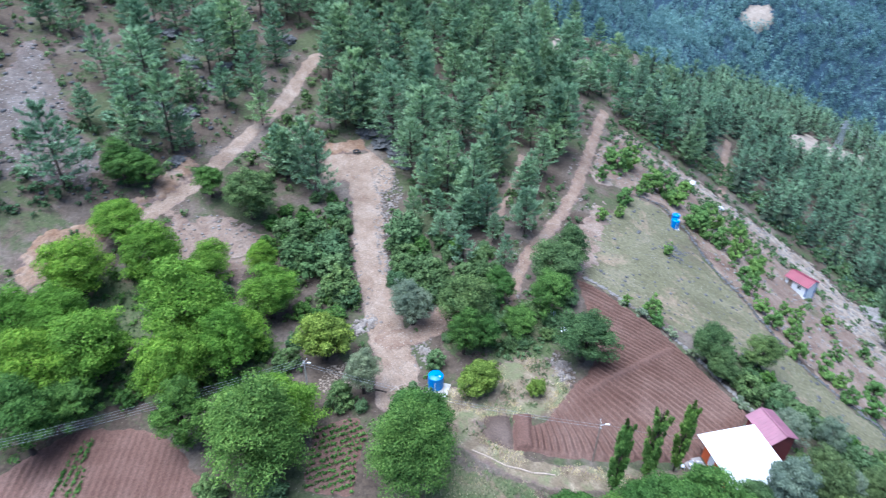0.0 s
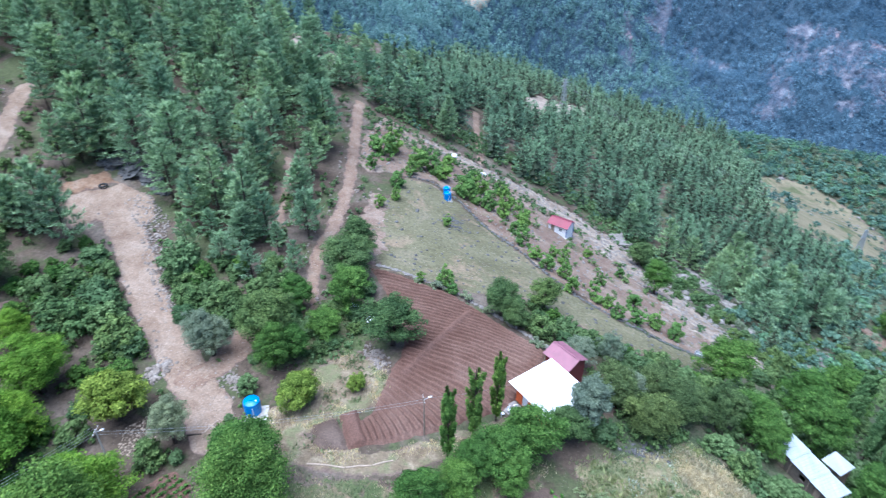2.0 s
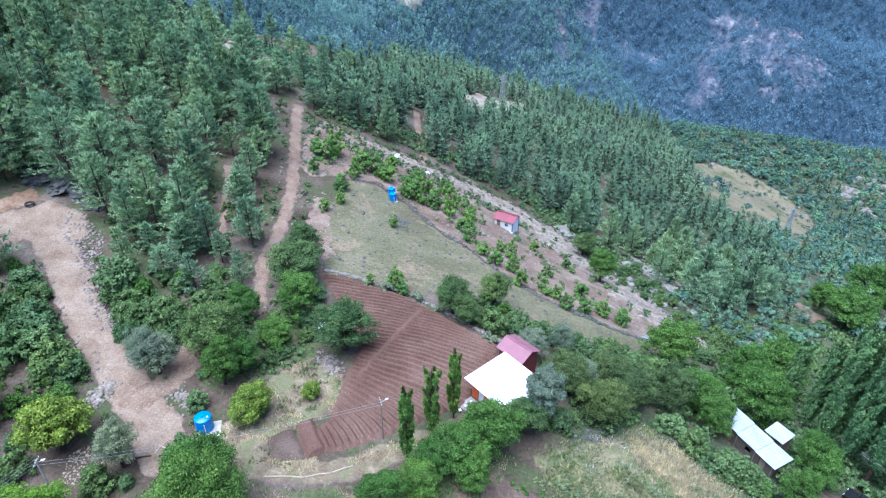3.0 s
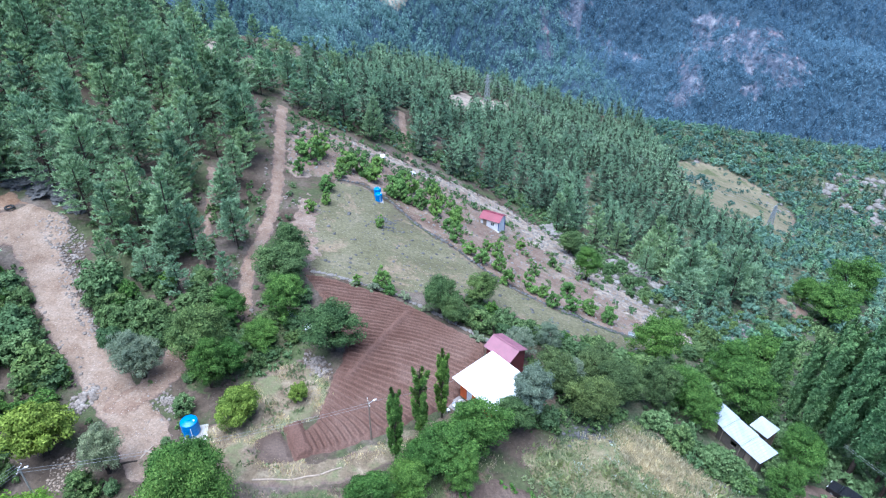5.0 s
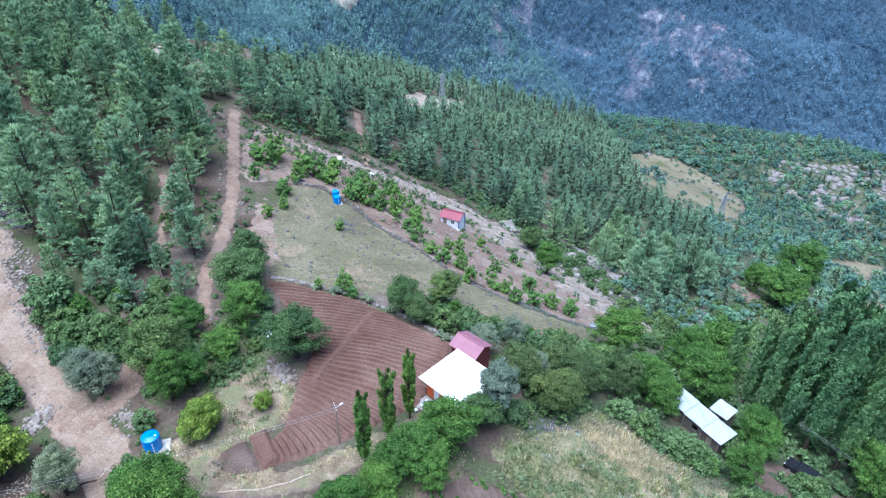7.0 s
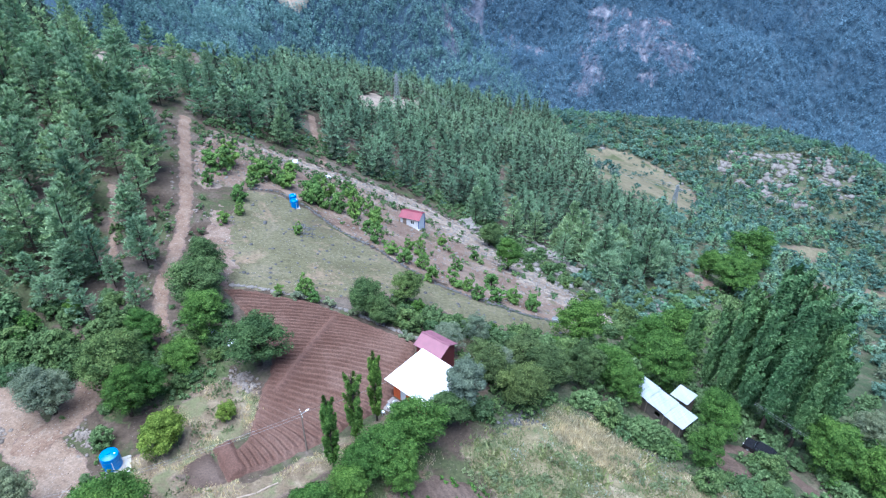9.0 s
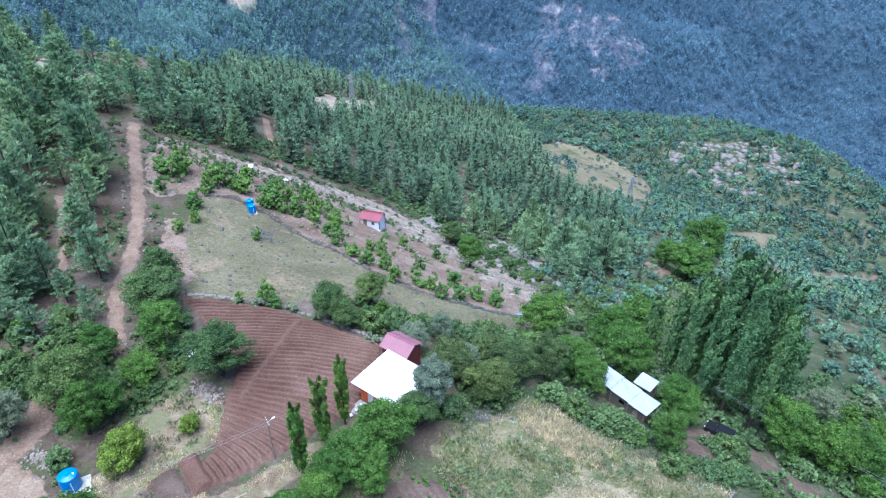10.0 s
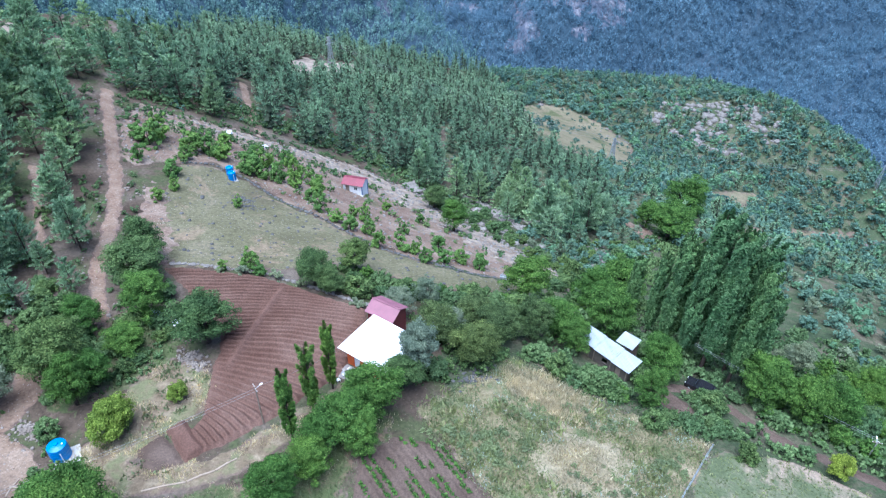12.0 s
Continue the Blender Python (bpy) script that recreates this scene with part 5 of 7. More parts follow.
k &= ~(inside(KNOLL, sx, sy) & (knoll_rock(sx, sy) > 0.22))
sx, sy = sx[k], sy[k]
size = (0.8 + 2.0 * RNG.uniform(0, 1, len(sx)) ** 1.7) * np.interp(np.hypot(sx, sy), (150, 260), (1.0, 1.55))
near = np.hypot(sx, sy) < 190
pick = RNG.uniform(size=len(sx))
for lo, hi, stuff, label in ((0.0, 0.45, M_SCRUB_FAR, "rounded bushes on the valley side, hazed grey-green in colour"), (0.45, 0.72, M_OAK_FAR, "dark green evergreen bushes on the valley side"),
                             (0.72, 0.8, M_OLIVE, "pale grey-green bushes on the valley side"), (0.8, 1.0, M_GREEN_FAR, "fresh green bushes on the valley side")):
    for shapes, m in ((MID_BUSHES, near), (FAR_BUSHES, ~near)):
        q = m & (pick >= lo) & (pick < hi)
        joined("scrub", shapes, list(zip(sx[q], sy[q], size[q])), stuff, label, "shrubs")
q = (pick > 0.31) & (pick < 0.45) & (np.hypot(sx, sy) > 100)
joined("pine_forest", FAR_PINES, [(a + 2, b + 1, RNG.uniform(0.4, 0.8)) for a, b in zip(sx[q], sy[q])], M_PINE_EAST, "scattered pines in the valley scrub", "trees", inner=M_BOUGH_SHADE)
# bushes on the straw meadow of the spur
wx, wy = scatter(MEADOW, 6.5, 66, None, 1.8)
k = (ripple(wx, wy, 9.0, 5.0) > 0.1) | (signed(MEADOW, wx, wy) < 7)
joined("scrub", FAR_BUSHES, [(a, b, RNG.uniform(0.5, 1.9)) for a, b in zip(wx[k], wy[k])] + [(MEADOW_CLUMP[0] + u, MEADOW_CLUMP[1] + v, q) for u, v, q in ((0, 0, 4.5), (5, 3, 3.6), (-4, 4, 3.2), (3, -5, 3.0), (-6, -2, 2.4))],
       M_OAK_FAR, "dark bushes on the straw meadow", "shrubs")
ux, uy = np.concatenate([np.array(scatter(z, g, s)) for z, g, s in ((PINE_MAIN, 3.9, 21), (PINE_HILL, 3.1, 22))], 1)
k = clear_of(ux, uy, 0.5)
joined("undergrowth", SMALL_BUSHES, [(a, b, RNG.uniform(0.4, 1.5)) for a, b in zip(ux[k], uy[k])], M_SCRUB, "low green undergrowth beneath the pines", "shrubs")
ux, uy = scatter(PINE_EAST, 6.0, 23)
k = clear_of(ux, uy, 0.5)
# darker leaves here paint the shaded gaps between the trunks
joined("undergrowth", SMALL_BUSHES, [(a, b, RNG.uniform(0.4, 1.6)) for a, b in zip(ux[k], uy[k])], M_OAK_FAR, "undergrowth beneath the pines, dark-leaved for the shade between them", "shrubs")

bx, by = scatter(CREST_BRUSH, 1.9, 24)
k = ~inside(CREST, bx, by)
joined("undergrowth", SMALL_BUSHES, [(a, b, RNG.uniform(0.6, 1.7)) for a, b in zip(bx[k], by[k])], M_SCRUB, "green bushes below the terrace rim", "shrubs")

# ---- forest of the far mountain ----
CEDARS = [pine_shape(10.0, 3.6, 5, 5, 1, 1, 2.0, 0.6, 0.05, 0.3)[1] for _ in range(12)]
g = np.random.default_rng(31)
ma = g.uniform(radians(-22), radians(56), 34000)
mr = np.sqrt(g.uniform(640 ** 2, 1000 ** 2, 34000)) * np.clip(1.0 + (np.degrees(ma) - 5) * 0.006, 0.85, 1.35)
mx, my = mr * np.sin(ma), mr * np.cos(ma)
bare = crag(mx, my)
k = ((bare < 0.5) | (g.uniform(size=34000) < 0.6)) & ~inside(BARE_FAR, mx, my)
size = np.where(bare < 0.5, 0.45 + 0.85 * g.uniform(0, 1, 34000) ** 1.5, g.uniform(0.4, 0.95, 34000))
# haze painted into the leaf colour: greener near flank, bluer far flank
hazier = np.degrees(ma) + (mr / np.clip(1.0 + (np.degrees(ma) - 5) * 0.006, 0.85, 1.35) - 750) * 0.045 + g.normal(0, 1.6, 34000) > 18
for q, leaf, label in ((~hazier, M_CEDAR_HAZE, "cedar forest on the mountain flank, its green paled by painted haze"), (hazier, M_PINE_HAZE, "forest on the far mountain, coloured blue with painted haze")):
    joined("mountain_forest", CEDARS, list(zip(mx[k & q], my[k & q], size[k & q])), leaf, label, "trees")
rx, ry = scatter([(60, 820), (330, 760), (470, 780), (480, 900), (380, 1010), (140, 1040)], 6.5, 33, None, 2.0)
k = crag(rx, ry) > 0.6
joined("crags", [(stone(40 + i, 1.5)[0] * (1.0, 0.6, 1.0), stone(40 + i, 1.5)[1]) for i in range(6)], [(a, b, 0.8 + 3.0 * g.uniform() ** 2.5) for a, b in zip(rx[k], ry[k])], M_CLIFF, "limestone crags on the far mountain, tinted lilac-grey for haze", "rocks", 1.0)

# ---- rank growth between the bushes ----
LOW = [blob(125, 0.165, 1.0, 12) for _ in range(6)]
for zone, gap, seed, leaf, label in ((THICKET_A, 1.9, 201, M_OAK, "low dark growth filling the thicket"), (THICKET_B, 1.8, 202, M_OAK, "low dark growth filling the thicket"),
                                     (THICKET_C, 2.0, 203, M_GREEN, "rank green growth under the walnut trees"), (THICKET_D, 1.8, 204, M_OAK, "low dark growth on the terrace bank"),
                                     (THICKET_F, 1.7, 205, M_SCRUB, "rank green growth on the bank"), (THICKET_G, 1.8, 206, M_GREEN, "rank green growth below the lane"),
                                     (EAST_FLOOR, 1.5, 214, M_SCRUB, "rank green growth round the poplars"), (HOUSE_EAST, 1.4, 219, M_OAK, "dark growth under the trees beside the house"), (MIDSLOPE, 1.8, 220, M_OAK, "dark bushes on the slope between road and track"), (YARD_EDGE, 1.5, 217, M_SCRUB, "rank growth between the bushes and the meadow"), (POPLAR_GAP, 1.6, 218, M_SCRUB, "rank growth beside the poplars"), (THICKET_H, 1.6, 207, M_SCRUB, "rank green growth between the yard bushes"), (RIM, 1.5, 215, M_SCRUB, "bushes along the rim of the terrace"), (JUNCTION, 1.8, 216, M_SCRUB, "bushes at the head of the track"), (RIDGE_SCRUB, 2.3, 208, M_GREEN_FAR, "green bushes on the wooded ridge"), (ROAD_SCRUB, 2.0, 211, M_OAK, "dark green bushes between the roads"),
                                     (HILL_SCRUB, 2.8, 209, M_SCRUB, "green bushes on the slope beside the road"), (CREST, 4.6, 213, M_SCRUB, "low bushes along the terrace rim"), (ORCHARD_WEEDS, 3.6, 210, M_SCRUB, "weeds and low bushes in the orchard")):
    vx, vy = scatter(zone, gap, seed)
    k = (ripple(vx, vy, 2.6, seed) > -0.45)
    if seed == 215:
        k &= ~inside(CREST, vx, vy)
    for line, w in ((ROAD_UPPER, 2.6), (ROAD_LOOP, 3.2), (ROAD_SPUR, 2.2), (TRACK, 1.8), (LANE_EAST, 1.9), (LANE, 1.6)):
        k &= edge_distance(line, vx, vy, False) > w
    for p in (FIELD, PASTURE, DRY_GRASS, TURNING, PLOT_EAST, BARE_RIDGE_A, BARE_RIDGE_B):
        k &= ~inside(p, vx, vy)
    for cx, cy, w in ((6.2, 54.1, 4.8), (8.2, 60.1, 3.4), (38.3, 54.3, 4.4), (42.7, 56.5, 2.2), (50.2, 48.3, 2.6), (11.2, 122.4, 3.5)):
        k &= np.hypot(vx - cx, vy - cy) > w
    joined("undergrowth", LOW, [(a, b, RNG.uniform(0.35, 1.1) * (1.5 if seed in (208, 209, 211, 214, 218) else 1.0)) for a, b in zip(vx[k], vy[k])], leaf, label, "shrubs")

rx, ry = scatter(RIDGE_SCRUB, 6.0, 212)
joined("pine_forest", FAR_PINES, [(a, b, RNG.uniform(0.25, 0.5)) for a, b in zip(rx, ry)], M_PINE_HILL, "small pines on the wooded ridge", "trees", inner=M_BOUGH_SHADE)

# ---- buildings and fixtures ----
def block(bm, size, m=None, bevel=0.0):
    """A box with its base's middle at the origin, moved by m."""
    r = bmesh.ops.create_cube(bm, size=1.0)
    bmesh.ops.scale(bm, vec=size, verts=r["verts"])
    bmesh.ops.translate(bm, vec=(0, 0, size[2] / 2), verts=r["verts"])
    if bevel:
        e = list({e for v in r["verts"] for e in v.link_edges})
        out = bmesh.ops.bevel(bm, geom=e, offset=bevel, segments=2, affect="EDGES")
        vs = list({v for f in out["faces"] for v in f.verts} | {v for v in r["verts"] if v.is_valid})
    else:
        vs = r["verts"]
    if m is not None:
        bmesh.ops.transform(bm, matrix=m, verts=vs)
    return vs


def rod(bm, a, b, r0, r1=None, sides=10):
    a, b = Vector(a), Vector(b)
    d = b - a
    m = Matrix.Translation((a + b) / 2) @ d.to_track_quat("Z", "Y").to_matrix().to_4x4()
    bmesh.ops.create_cone(bm, cap_ends=True, segments=sides, radius1=r0, radius2=r0 if r1 is None else r1, depth=d.length, matrix=m)


def bit(name, size, at, material, parent, label="", turn=0.0, bevel=0.02):
    bm = bmesh.new()
    block(bm, size, pose(*at, 0, 0, turn), bevel)
    return part(name, bm, material, parent, label)


def ribbed(name, w, d, rise, material, parent, at, ribs, label="", thick=0.05, turn=0.0):
    """A roof sheet, w along x and d along y, that rises by rise towards +y, with standing ribs."""
    bm = bmesh.new()
    tilt = math.degrees(math.atan2(rise, d))
    block(bm, (w, math.hypot(d, rise), thick), pose(0, 0, 0, tilt, 0, 0), 0.012)
    ob = part(name, bm, material, parent, label)
    ob.matrix_basis = pose(*at, 0, 0, turn)
    for i in range(ribs):
        x = -w / 2 + w * (i + 0.5) / ribs
        bm = bmesh.new()
        block(bm, (0.04, math.hypot(d, rise) - 0.02, 0.035), pose(x, 0, thick * 0.98, tilt, 0, 0))
        part("rib", bm, material, ob)
    return ob


def wall_with_openings(name, length, high, thick, openings, material, parent, at, turn, deep=1.2):
    """A wall along x with through openings (x from its middle, sill, width, height); deep: how far it goes down."""
    bm = bmesh.new()
    xs = -length / 2
    for x, sill, w, h in sorted(openings):
        block(bm, (x - w / 2 - xs, thick, high + deep), pose((x - w / 2 + xs) / 2, 0, -deep))
        block(bm, (w, thick, sill + deep), pose(x, 0, -deep))
        block(bm, (w, thick, high - sill - h), pose(x, 0, sill + h))
        xs = x + w / 2
    block(bm, (length / 2 - xs, thick, high + deep), pose((length / 2 + xs) / 2, 0, -deep))
    ob = part(name, bm, material, parent)
    ob.matrix_basis = pose(*at, 0, 0, turn)
    return ob


def window(parent, at, turn, w, h):
    frame_ob = new("window", None)
    bm = bmesh.new()
    for x in (-w / 2 + 0.03, 0, w / 2 - 0.03):
        block(bm, (0.06, 0.07, h), pose(x, 0, 0))
    for z in (0, h - 0.06):
        block(bm, (w, 0.07, 0.06), pose(0, 0, z))
    me = bpy.data.meshes.new("window")
    bm.to_mesh(me)
    bm.free()
    me.materials.append(M_WHITE_WALL)
    bpy.data.objects.remove(frame_ob)
    ob = new("window", me)
    ob.parent, ob.matrix_basis = parent, pose(*at, 0, 0, turn)
    bit("pane", (w - 0.1, 0.015, h - 0.1), (0, 0.01, 0.05), M_GLASS, ob, bevel=0)
    return ob



# farmhouse: orange walls under a white sheet roof
def farmhouse():
    x, y = 6.2, 54.1
    t = tagged(new("farmhouse"), "small orange farmhouse under a bright white sheet roof", "house")
    t.matrix_basis = pose(x, y, -2.0, 0, 0, 43)
    L, W, Hh = 5.4, 5.4, 2.7
    wall_with_openings("wall", L, Hh, 0.2, [(-1.4, 0.9, 1.1, 1.1), (1.5, 0.0, 0.95, 2.05)], M_ORANGE, t, (0, -W / 2, 0), 0)
    wall_with_openings("wall", L, Hh, 0.2, [(0.5, 0.9, 1.1, 1.1)], M_ORANGE, t, (0, W / 2, 0), 0, 2.5)
    wall_with_openings("wall", W - 0.2, Hh, 0.2, [(-1.2, 0.9, 1.2, 1.1), (1.3, 0.0, 0.95, 2.05)], M_ORANGE, t, (-L / 2 + 0.1, 0, 0), 90, 1.5)
    wall_with_openings("wall", W - 0.2, Hh, 0.2, [(0.0, 0.9, 1.1, 1.1)], M_ORANGE, t, (L / 2 - 0.1, 0, 0), 90, 2.5)
    window(t, (-1.4, -W / 2, 0.9), 0, 1.1, 1.1)
    window(t, (0.5, W / 2, 0.9), 0, 1.1, 1.1)
    window(t, (-L / 2 + 0.1, -1.2, 0.9), 90, 1.2, 1.1)
    window(t, (L / 2 - 0.1, 0, 0.9), 90, 1.1, 1.1)
    bit("door", (0.95, 0.06, 2.05), (1.5, -W / 2, 0), M_WHITE_WALL, t)
    bit("door", (0.06, 0.95, 2.05), (-L / 2 + 0.1, 1.3, 0), M_WHITE_WALL, t)
    ribbed("roof", 7.0, 7.0, 0.35, M_WHITE_SHEET, t, (0, 0, 2.8), 14, "flat white metal sheet roof")
    bit("fascia", (7.0, 0.06, 0.18), (0, -3.47, 2.5), M_WHITE_SHEET, t)
    bit("floor_slab", (6.4, 6.4, 1.2), (0, 0, -1.22), M_CONCRETE, t)


def patio():
    t = tagged(new("patio"), "pale concrete terrace at the farmhouse wall", "terrace")
    t.matrix_basis = pose(2.0, 51.4, gz(2.4, 51.6), 0, 0, 43)
    bit("slab", (3.6, 3.4, 0.5), (0, 0, -0.4), M_PATIO, t, bevel=0.03)


def plastic_chair(x, y, turn):
    t = tagged(new("plastic_chair"), "white plastic garden chair on the terrace", "chair", "terrace chairs")
    t.matrix_basis = pose(x, y, gz(2.4, 51.6) + 0.1, 0, 0, turn)
    bit("seat", (0.44, 0.44, 0.04), (0, 0, 0.42), M_WHITE_WALL, t)
    bit("backrest", (0.44, 0.04, 0.42), (0, 0.21, 0.45), M_WHITE_WALL, t)
    for a in (-0.19, 0.19):
        for b in (-0.19, 0.19):
            bit("leg", (0.04, 0.04, 0.42), (a, b, 0), M_WHITE_WALL, t, bevel=0)


def gable_roof(t, L, W, low, high, material, label, over=0.25):
    for s in (-1, 1):
        bm = bmesh.new()
        d = W / 2 + over
        tilt = -s * math.degrees(math.atan2(high - low, W / 2))
        run = math.hypot(d, (high - low) * d / (W / 2))
        mid = (high + low) / 2 - (high - low) * over / W
        block(bm, (L + 2 * over, run, 0.05), pose(0, s * d / 2, mid, tilt, 0, 0), 0.01)
        sheet_ob = part("roof", bm, material, t, label)
        for i in range(int((L + 2 * over) / 0.4)):
            x = -L / 2 - over + 0.2 + 0.4 * i
            bm = bmesh.new()
            block(bm, (0.05, run - 0.03, 0.03), pose(x, s * d / 2, mid + 0.05, tilt, 0, 0))
            part("rib", bm, material, sheet_ob)
    bit("ridge_cap", (L + 2 * over, 0.22, 0.04), (0, 0, high + 0.06), material, t)


def gable_wall(t, W, low, high, x, material, thick=0.12, deep=1.0):
    bm = bmesh.new()
    pts = [(-W / 2, -deep), (W / 2, -deep), (W / 2, low), (0, high), (-W / 2, low)]
    a = [bm.verts.new((x - thick / 2, p, q)) for p, q in pts]
    b = [bm.verts.new((x + thick / 2, p, q)) for p, q in pts]
    bm.faces.new(a)
    bm.faces.new(b[::-1])
    for i in range(5):
        bm.faces.new((a[i], b[i], b[(i + 1) % 5], a[(i + 1) % 5]))
    bmesh.ops.recalc_face_normals(bm, faces=bm.faces)
    return part("gable_wall", bm, material, t)


def red_shed():
    t = tagged(new("shed"), "maroon board shed with a faded red gabled sheet roof", "shed")
    t.matrix_basis = pose(8.2, 60.2, -2.35, 0, 0, -45)
    L, W = 3.9, 3.1
    gable_roof(t, L, W, 2.9, 3.7, M_RED_SHEET, "faded red metal sheet")
    gable_wall(t, W, 2.85, 3.6, -L / 2 + 0.1, M_MAROON, deep=2.2)
    gable_wall(t, W, 2.85, 3.6, L / 2 - 0.1, M_MAROON, deep=2.4)
    for s in (-1, 1):
        n = 12
        for i in range(n):
            if s == -1 and 4 <= i <= 6:
                continue
            bit("board", (L / n - 0.02, 0.05, 5.0), (-L / 2 + L * (i + 0.5) / n, s * (W / 2 - 0.06), -2.2), M_MAROON, t, bevel=0.006)
    bit("door", (L / 4, 0.05, 5.0), (-0.16, -W / 2 + 0.09, -2.2), M_WOOD, t)


def hut():
    t = tagged(new("cottage"), "white cottage with a red gabled roof and blue corner posts", "house")
    t.matrix_basis = pose(11.2, 122.4, -18.7, 0, 0, -29)
    L, W = 4.4, 3.4
    gable_roof(t, L, W, 2.45, 3.2, M_ROSE_SHEET, "rose-red metal sheet", 0.35)
    gable_wall(t, W, 2.4, 3.1, -L / 2 + 0.08, M_WHITE_WALL, 0.15, 0.3)
    gable_wall(t, W, 2.4, 3.1, L / 2 - 0.08, M_WHITE_WALL, 0.15, 2.5)
    wall_with_openings("wall", L - 0.3, 2.42, 0.15, [(-1.2, 0.1, 0.9, 2.0), (0.7, 0.9, 0.8, 0.9)], M_WHITE_WALL, t, (0, -W / 2 + 0.08, 0), 0, 1.5)
    wall_with_openings("wall", L - 0.3, 2.42, 0.15, [(0.0, 0.9, 0.8, 0.9)], M_WHITE_WALL, t, (0, W / 2 - 0.08, 0), 0, 3.0)
    window(t, (0.7, -W / 2 + 0.08, 0.9), 0, 0.8, 0.9)
    bit("door", (0.9, 0.06, 2.0), (-1.2, -W / 2 + 0.08, 0.1), M_WOOD, t)
    for s in (-1, 1):
        bit("corner_post", (0.16, 0.16, 4.4), (L / 2 + 0.02, s * (W / 2), -2.0), M_BLUE_PAINT, t, "blue painted post")
    bit("plinth", (L + 0.8, 0.9, 1.8), (0, -W / 2 - 0.45, -1.75), M_CONCRETE, t, "concrete doorstep terrace")




def tin_house():
    t = tagged(new("farm_building"), "low farm building under three pale tin roof sheets", "house")
    t.matrix_basis = pose(38.2, 54.3, -10.6, 0, 0, -63)
    for i, (a, z) in enumerate(((-3.0, 2.75), (0.0, 2.62), (2.95, 2.5))):
        ribbed("roof", 3.05, 3.1, 0.3, M_TIN, t, (a, 0, z - 0.05), 8, "weathered pale tin sheet")
    wall_with_openings("wall", 8.4, 2.3, 0.2, [(-2.6, 0, 0.9, 1.95), (0.4, 0.9, 0.9, 0.8), (2.6, 0, 0.9, 1.95)], M_EAVE_SHADE_WALL, t, (0, -1.15, 0), 0)
    wall_with_openings("wall", 8.4, 2.5, 0.2, [], M_EAVE_SHADE_WALL, t, (0, 1.15, 0), 0, 2.2)
    for s in (-1, 1):
        bit("wall", (0.2, 2.1, 4.1), (s * 4.1, 0, -1.9), M_EAVE_SHADE_WALL, t)
    for x in (-2.6, 2.6):
        bit("door", (0.86, 0.05, 1.95), (x, -1.12, 0), M_WOOD, t)
    for x in (-4.0, -1.4, 1.4, 4.0):
        bit("porch_post", (0.1, 0.1, 3.2), (x, -1.28, -0.9), M_WOOD, t, bevel=0)


def tin_shelter():
    t = tagged(new("shelter"), "open timber shelter with a small tin roof", "shed")
    t.matrix_basis = pose(42.7, 56.5, -12.5, 0, 0, -58)
    ribbed("roof", 2.7, 2.5, 0.3, M_TIN, t, (0, 0, 2.9), 7, "pale tin sheet")
    for a in (-1.15, 1.15):
        for b in (-1.05, 1.05):
            bit("post", (0.1, 0.1, 4.0), (a, b, -1.2), M_WOOD, t, bevel=0)
    bit("back_wall", (2.3, 0.06, 2.6), (0, 1.0, -0.2), M_WOOD, t)




def water_tank(x, y, r, high, label, slab=None):
    t = tagged(new("water_tank"), label, "tank")
    z = gz(x, y)
    t.matrix_basis = pose(x, y, z + 0.05, 0, 0, 20)
    bm = bmesh.new()
    rings = [(r * 0.98, 0.0), (r, 0.06)]
    for i in range(4):
        z0 = 0.1 + i * (high - 0.2) / 4
        rings += [(r, z0), (r * 1.025, z0 + 0.05), (r * 1.025, z0 + 0.12), (r, z0 + 0.17)]
    rings += [(r, high - 0.06), (r * 0.96, high), (r * 0.5, high + 0.16 * r), (r * 0.24, high + 0.2 * r)]
    prev = None
    for q, zz in rings:
        ring = [bm.verts.new((q * math.cos(k * math.tau / 32), q * math.sin(k * math.tau / 32), zz)) for k in range(32)]
        if prev:
            for k in range(32):
                bm.faces.new((prev[k], prev[(k + 1) % 32], ring[(k + 1) % 32], ring[k]))
        else:
            bm.faces.new(ring[::-1])
        prev = ring
    bm.faces.new(prev)
    part("shell", bm, M_BLUE_PLASTIC, t, smooth_faces=False)
    bm = bmesh.new()
    rod(bm, (0, 0, high + 0.19 * r), (0, 0, high + 0.19 * r + 0.09), r * 0.27, r * 0.25, 24)
    part("lid", bm, M_BLUE_PLASTIC, t, "dusty blue screw lid")
    bm = bmesh.new()
    rod(bm, (r * 0.6, -r * 0.3, high + 0.06), (r * 0.6, -r * 0.3, high + 0.2), 0.09, 0.09, 10)
    part("vent", bm, M_WHITE_WALL, t)
    bm = bmesh.new()
    rod(bm, (0.1, -r * 1.05, -0.2), (0.1, -r * 1.05, high * 0.8), 0.035, 0.035, 8)
    part("pipe", bm, M_WHITE_WALL, t, "white plastic pipe")
    if slab:
        s = tagged(new("slab"), "square concrete slab under the water tank", "slab")
        s.matrix_basis = pose(x + slab[0], y + slab[1], z, 0, 0, 15)
        bit("plate", (slab[2], slab[2], 0.35), (0, 0, -0.31), M_CONCRETE, s, bevel=0.02)


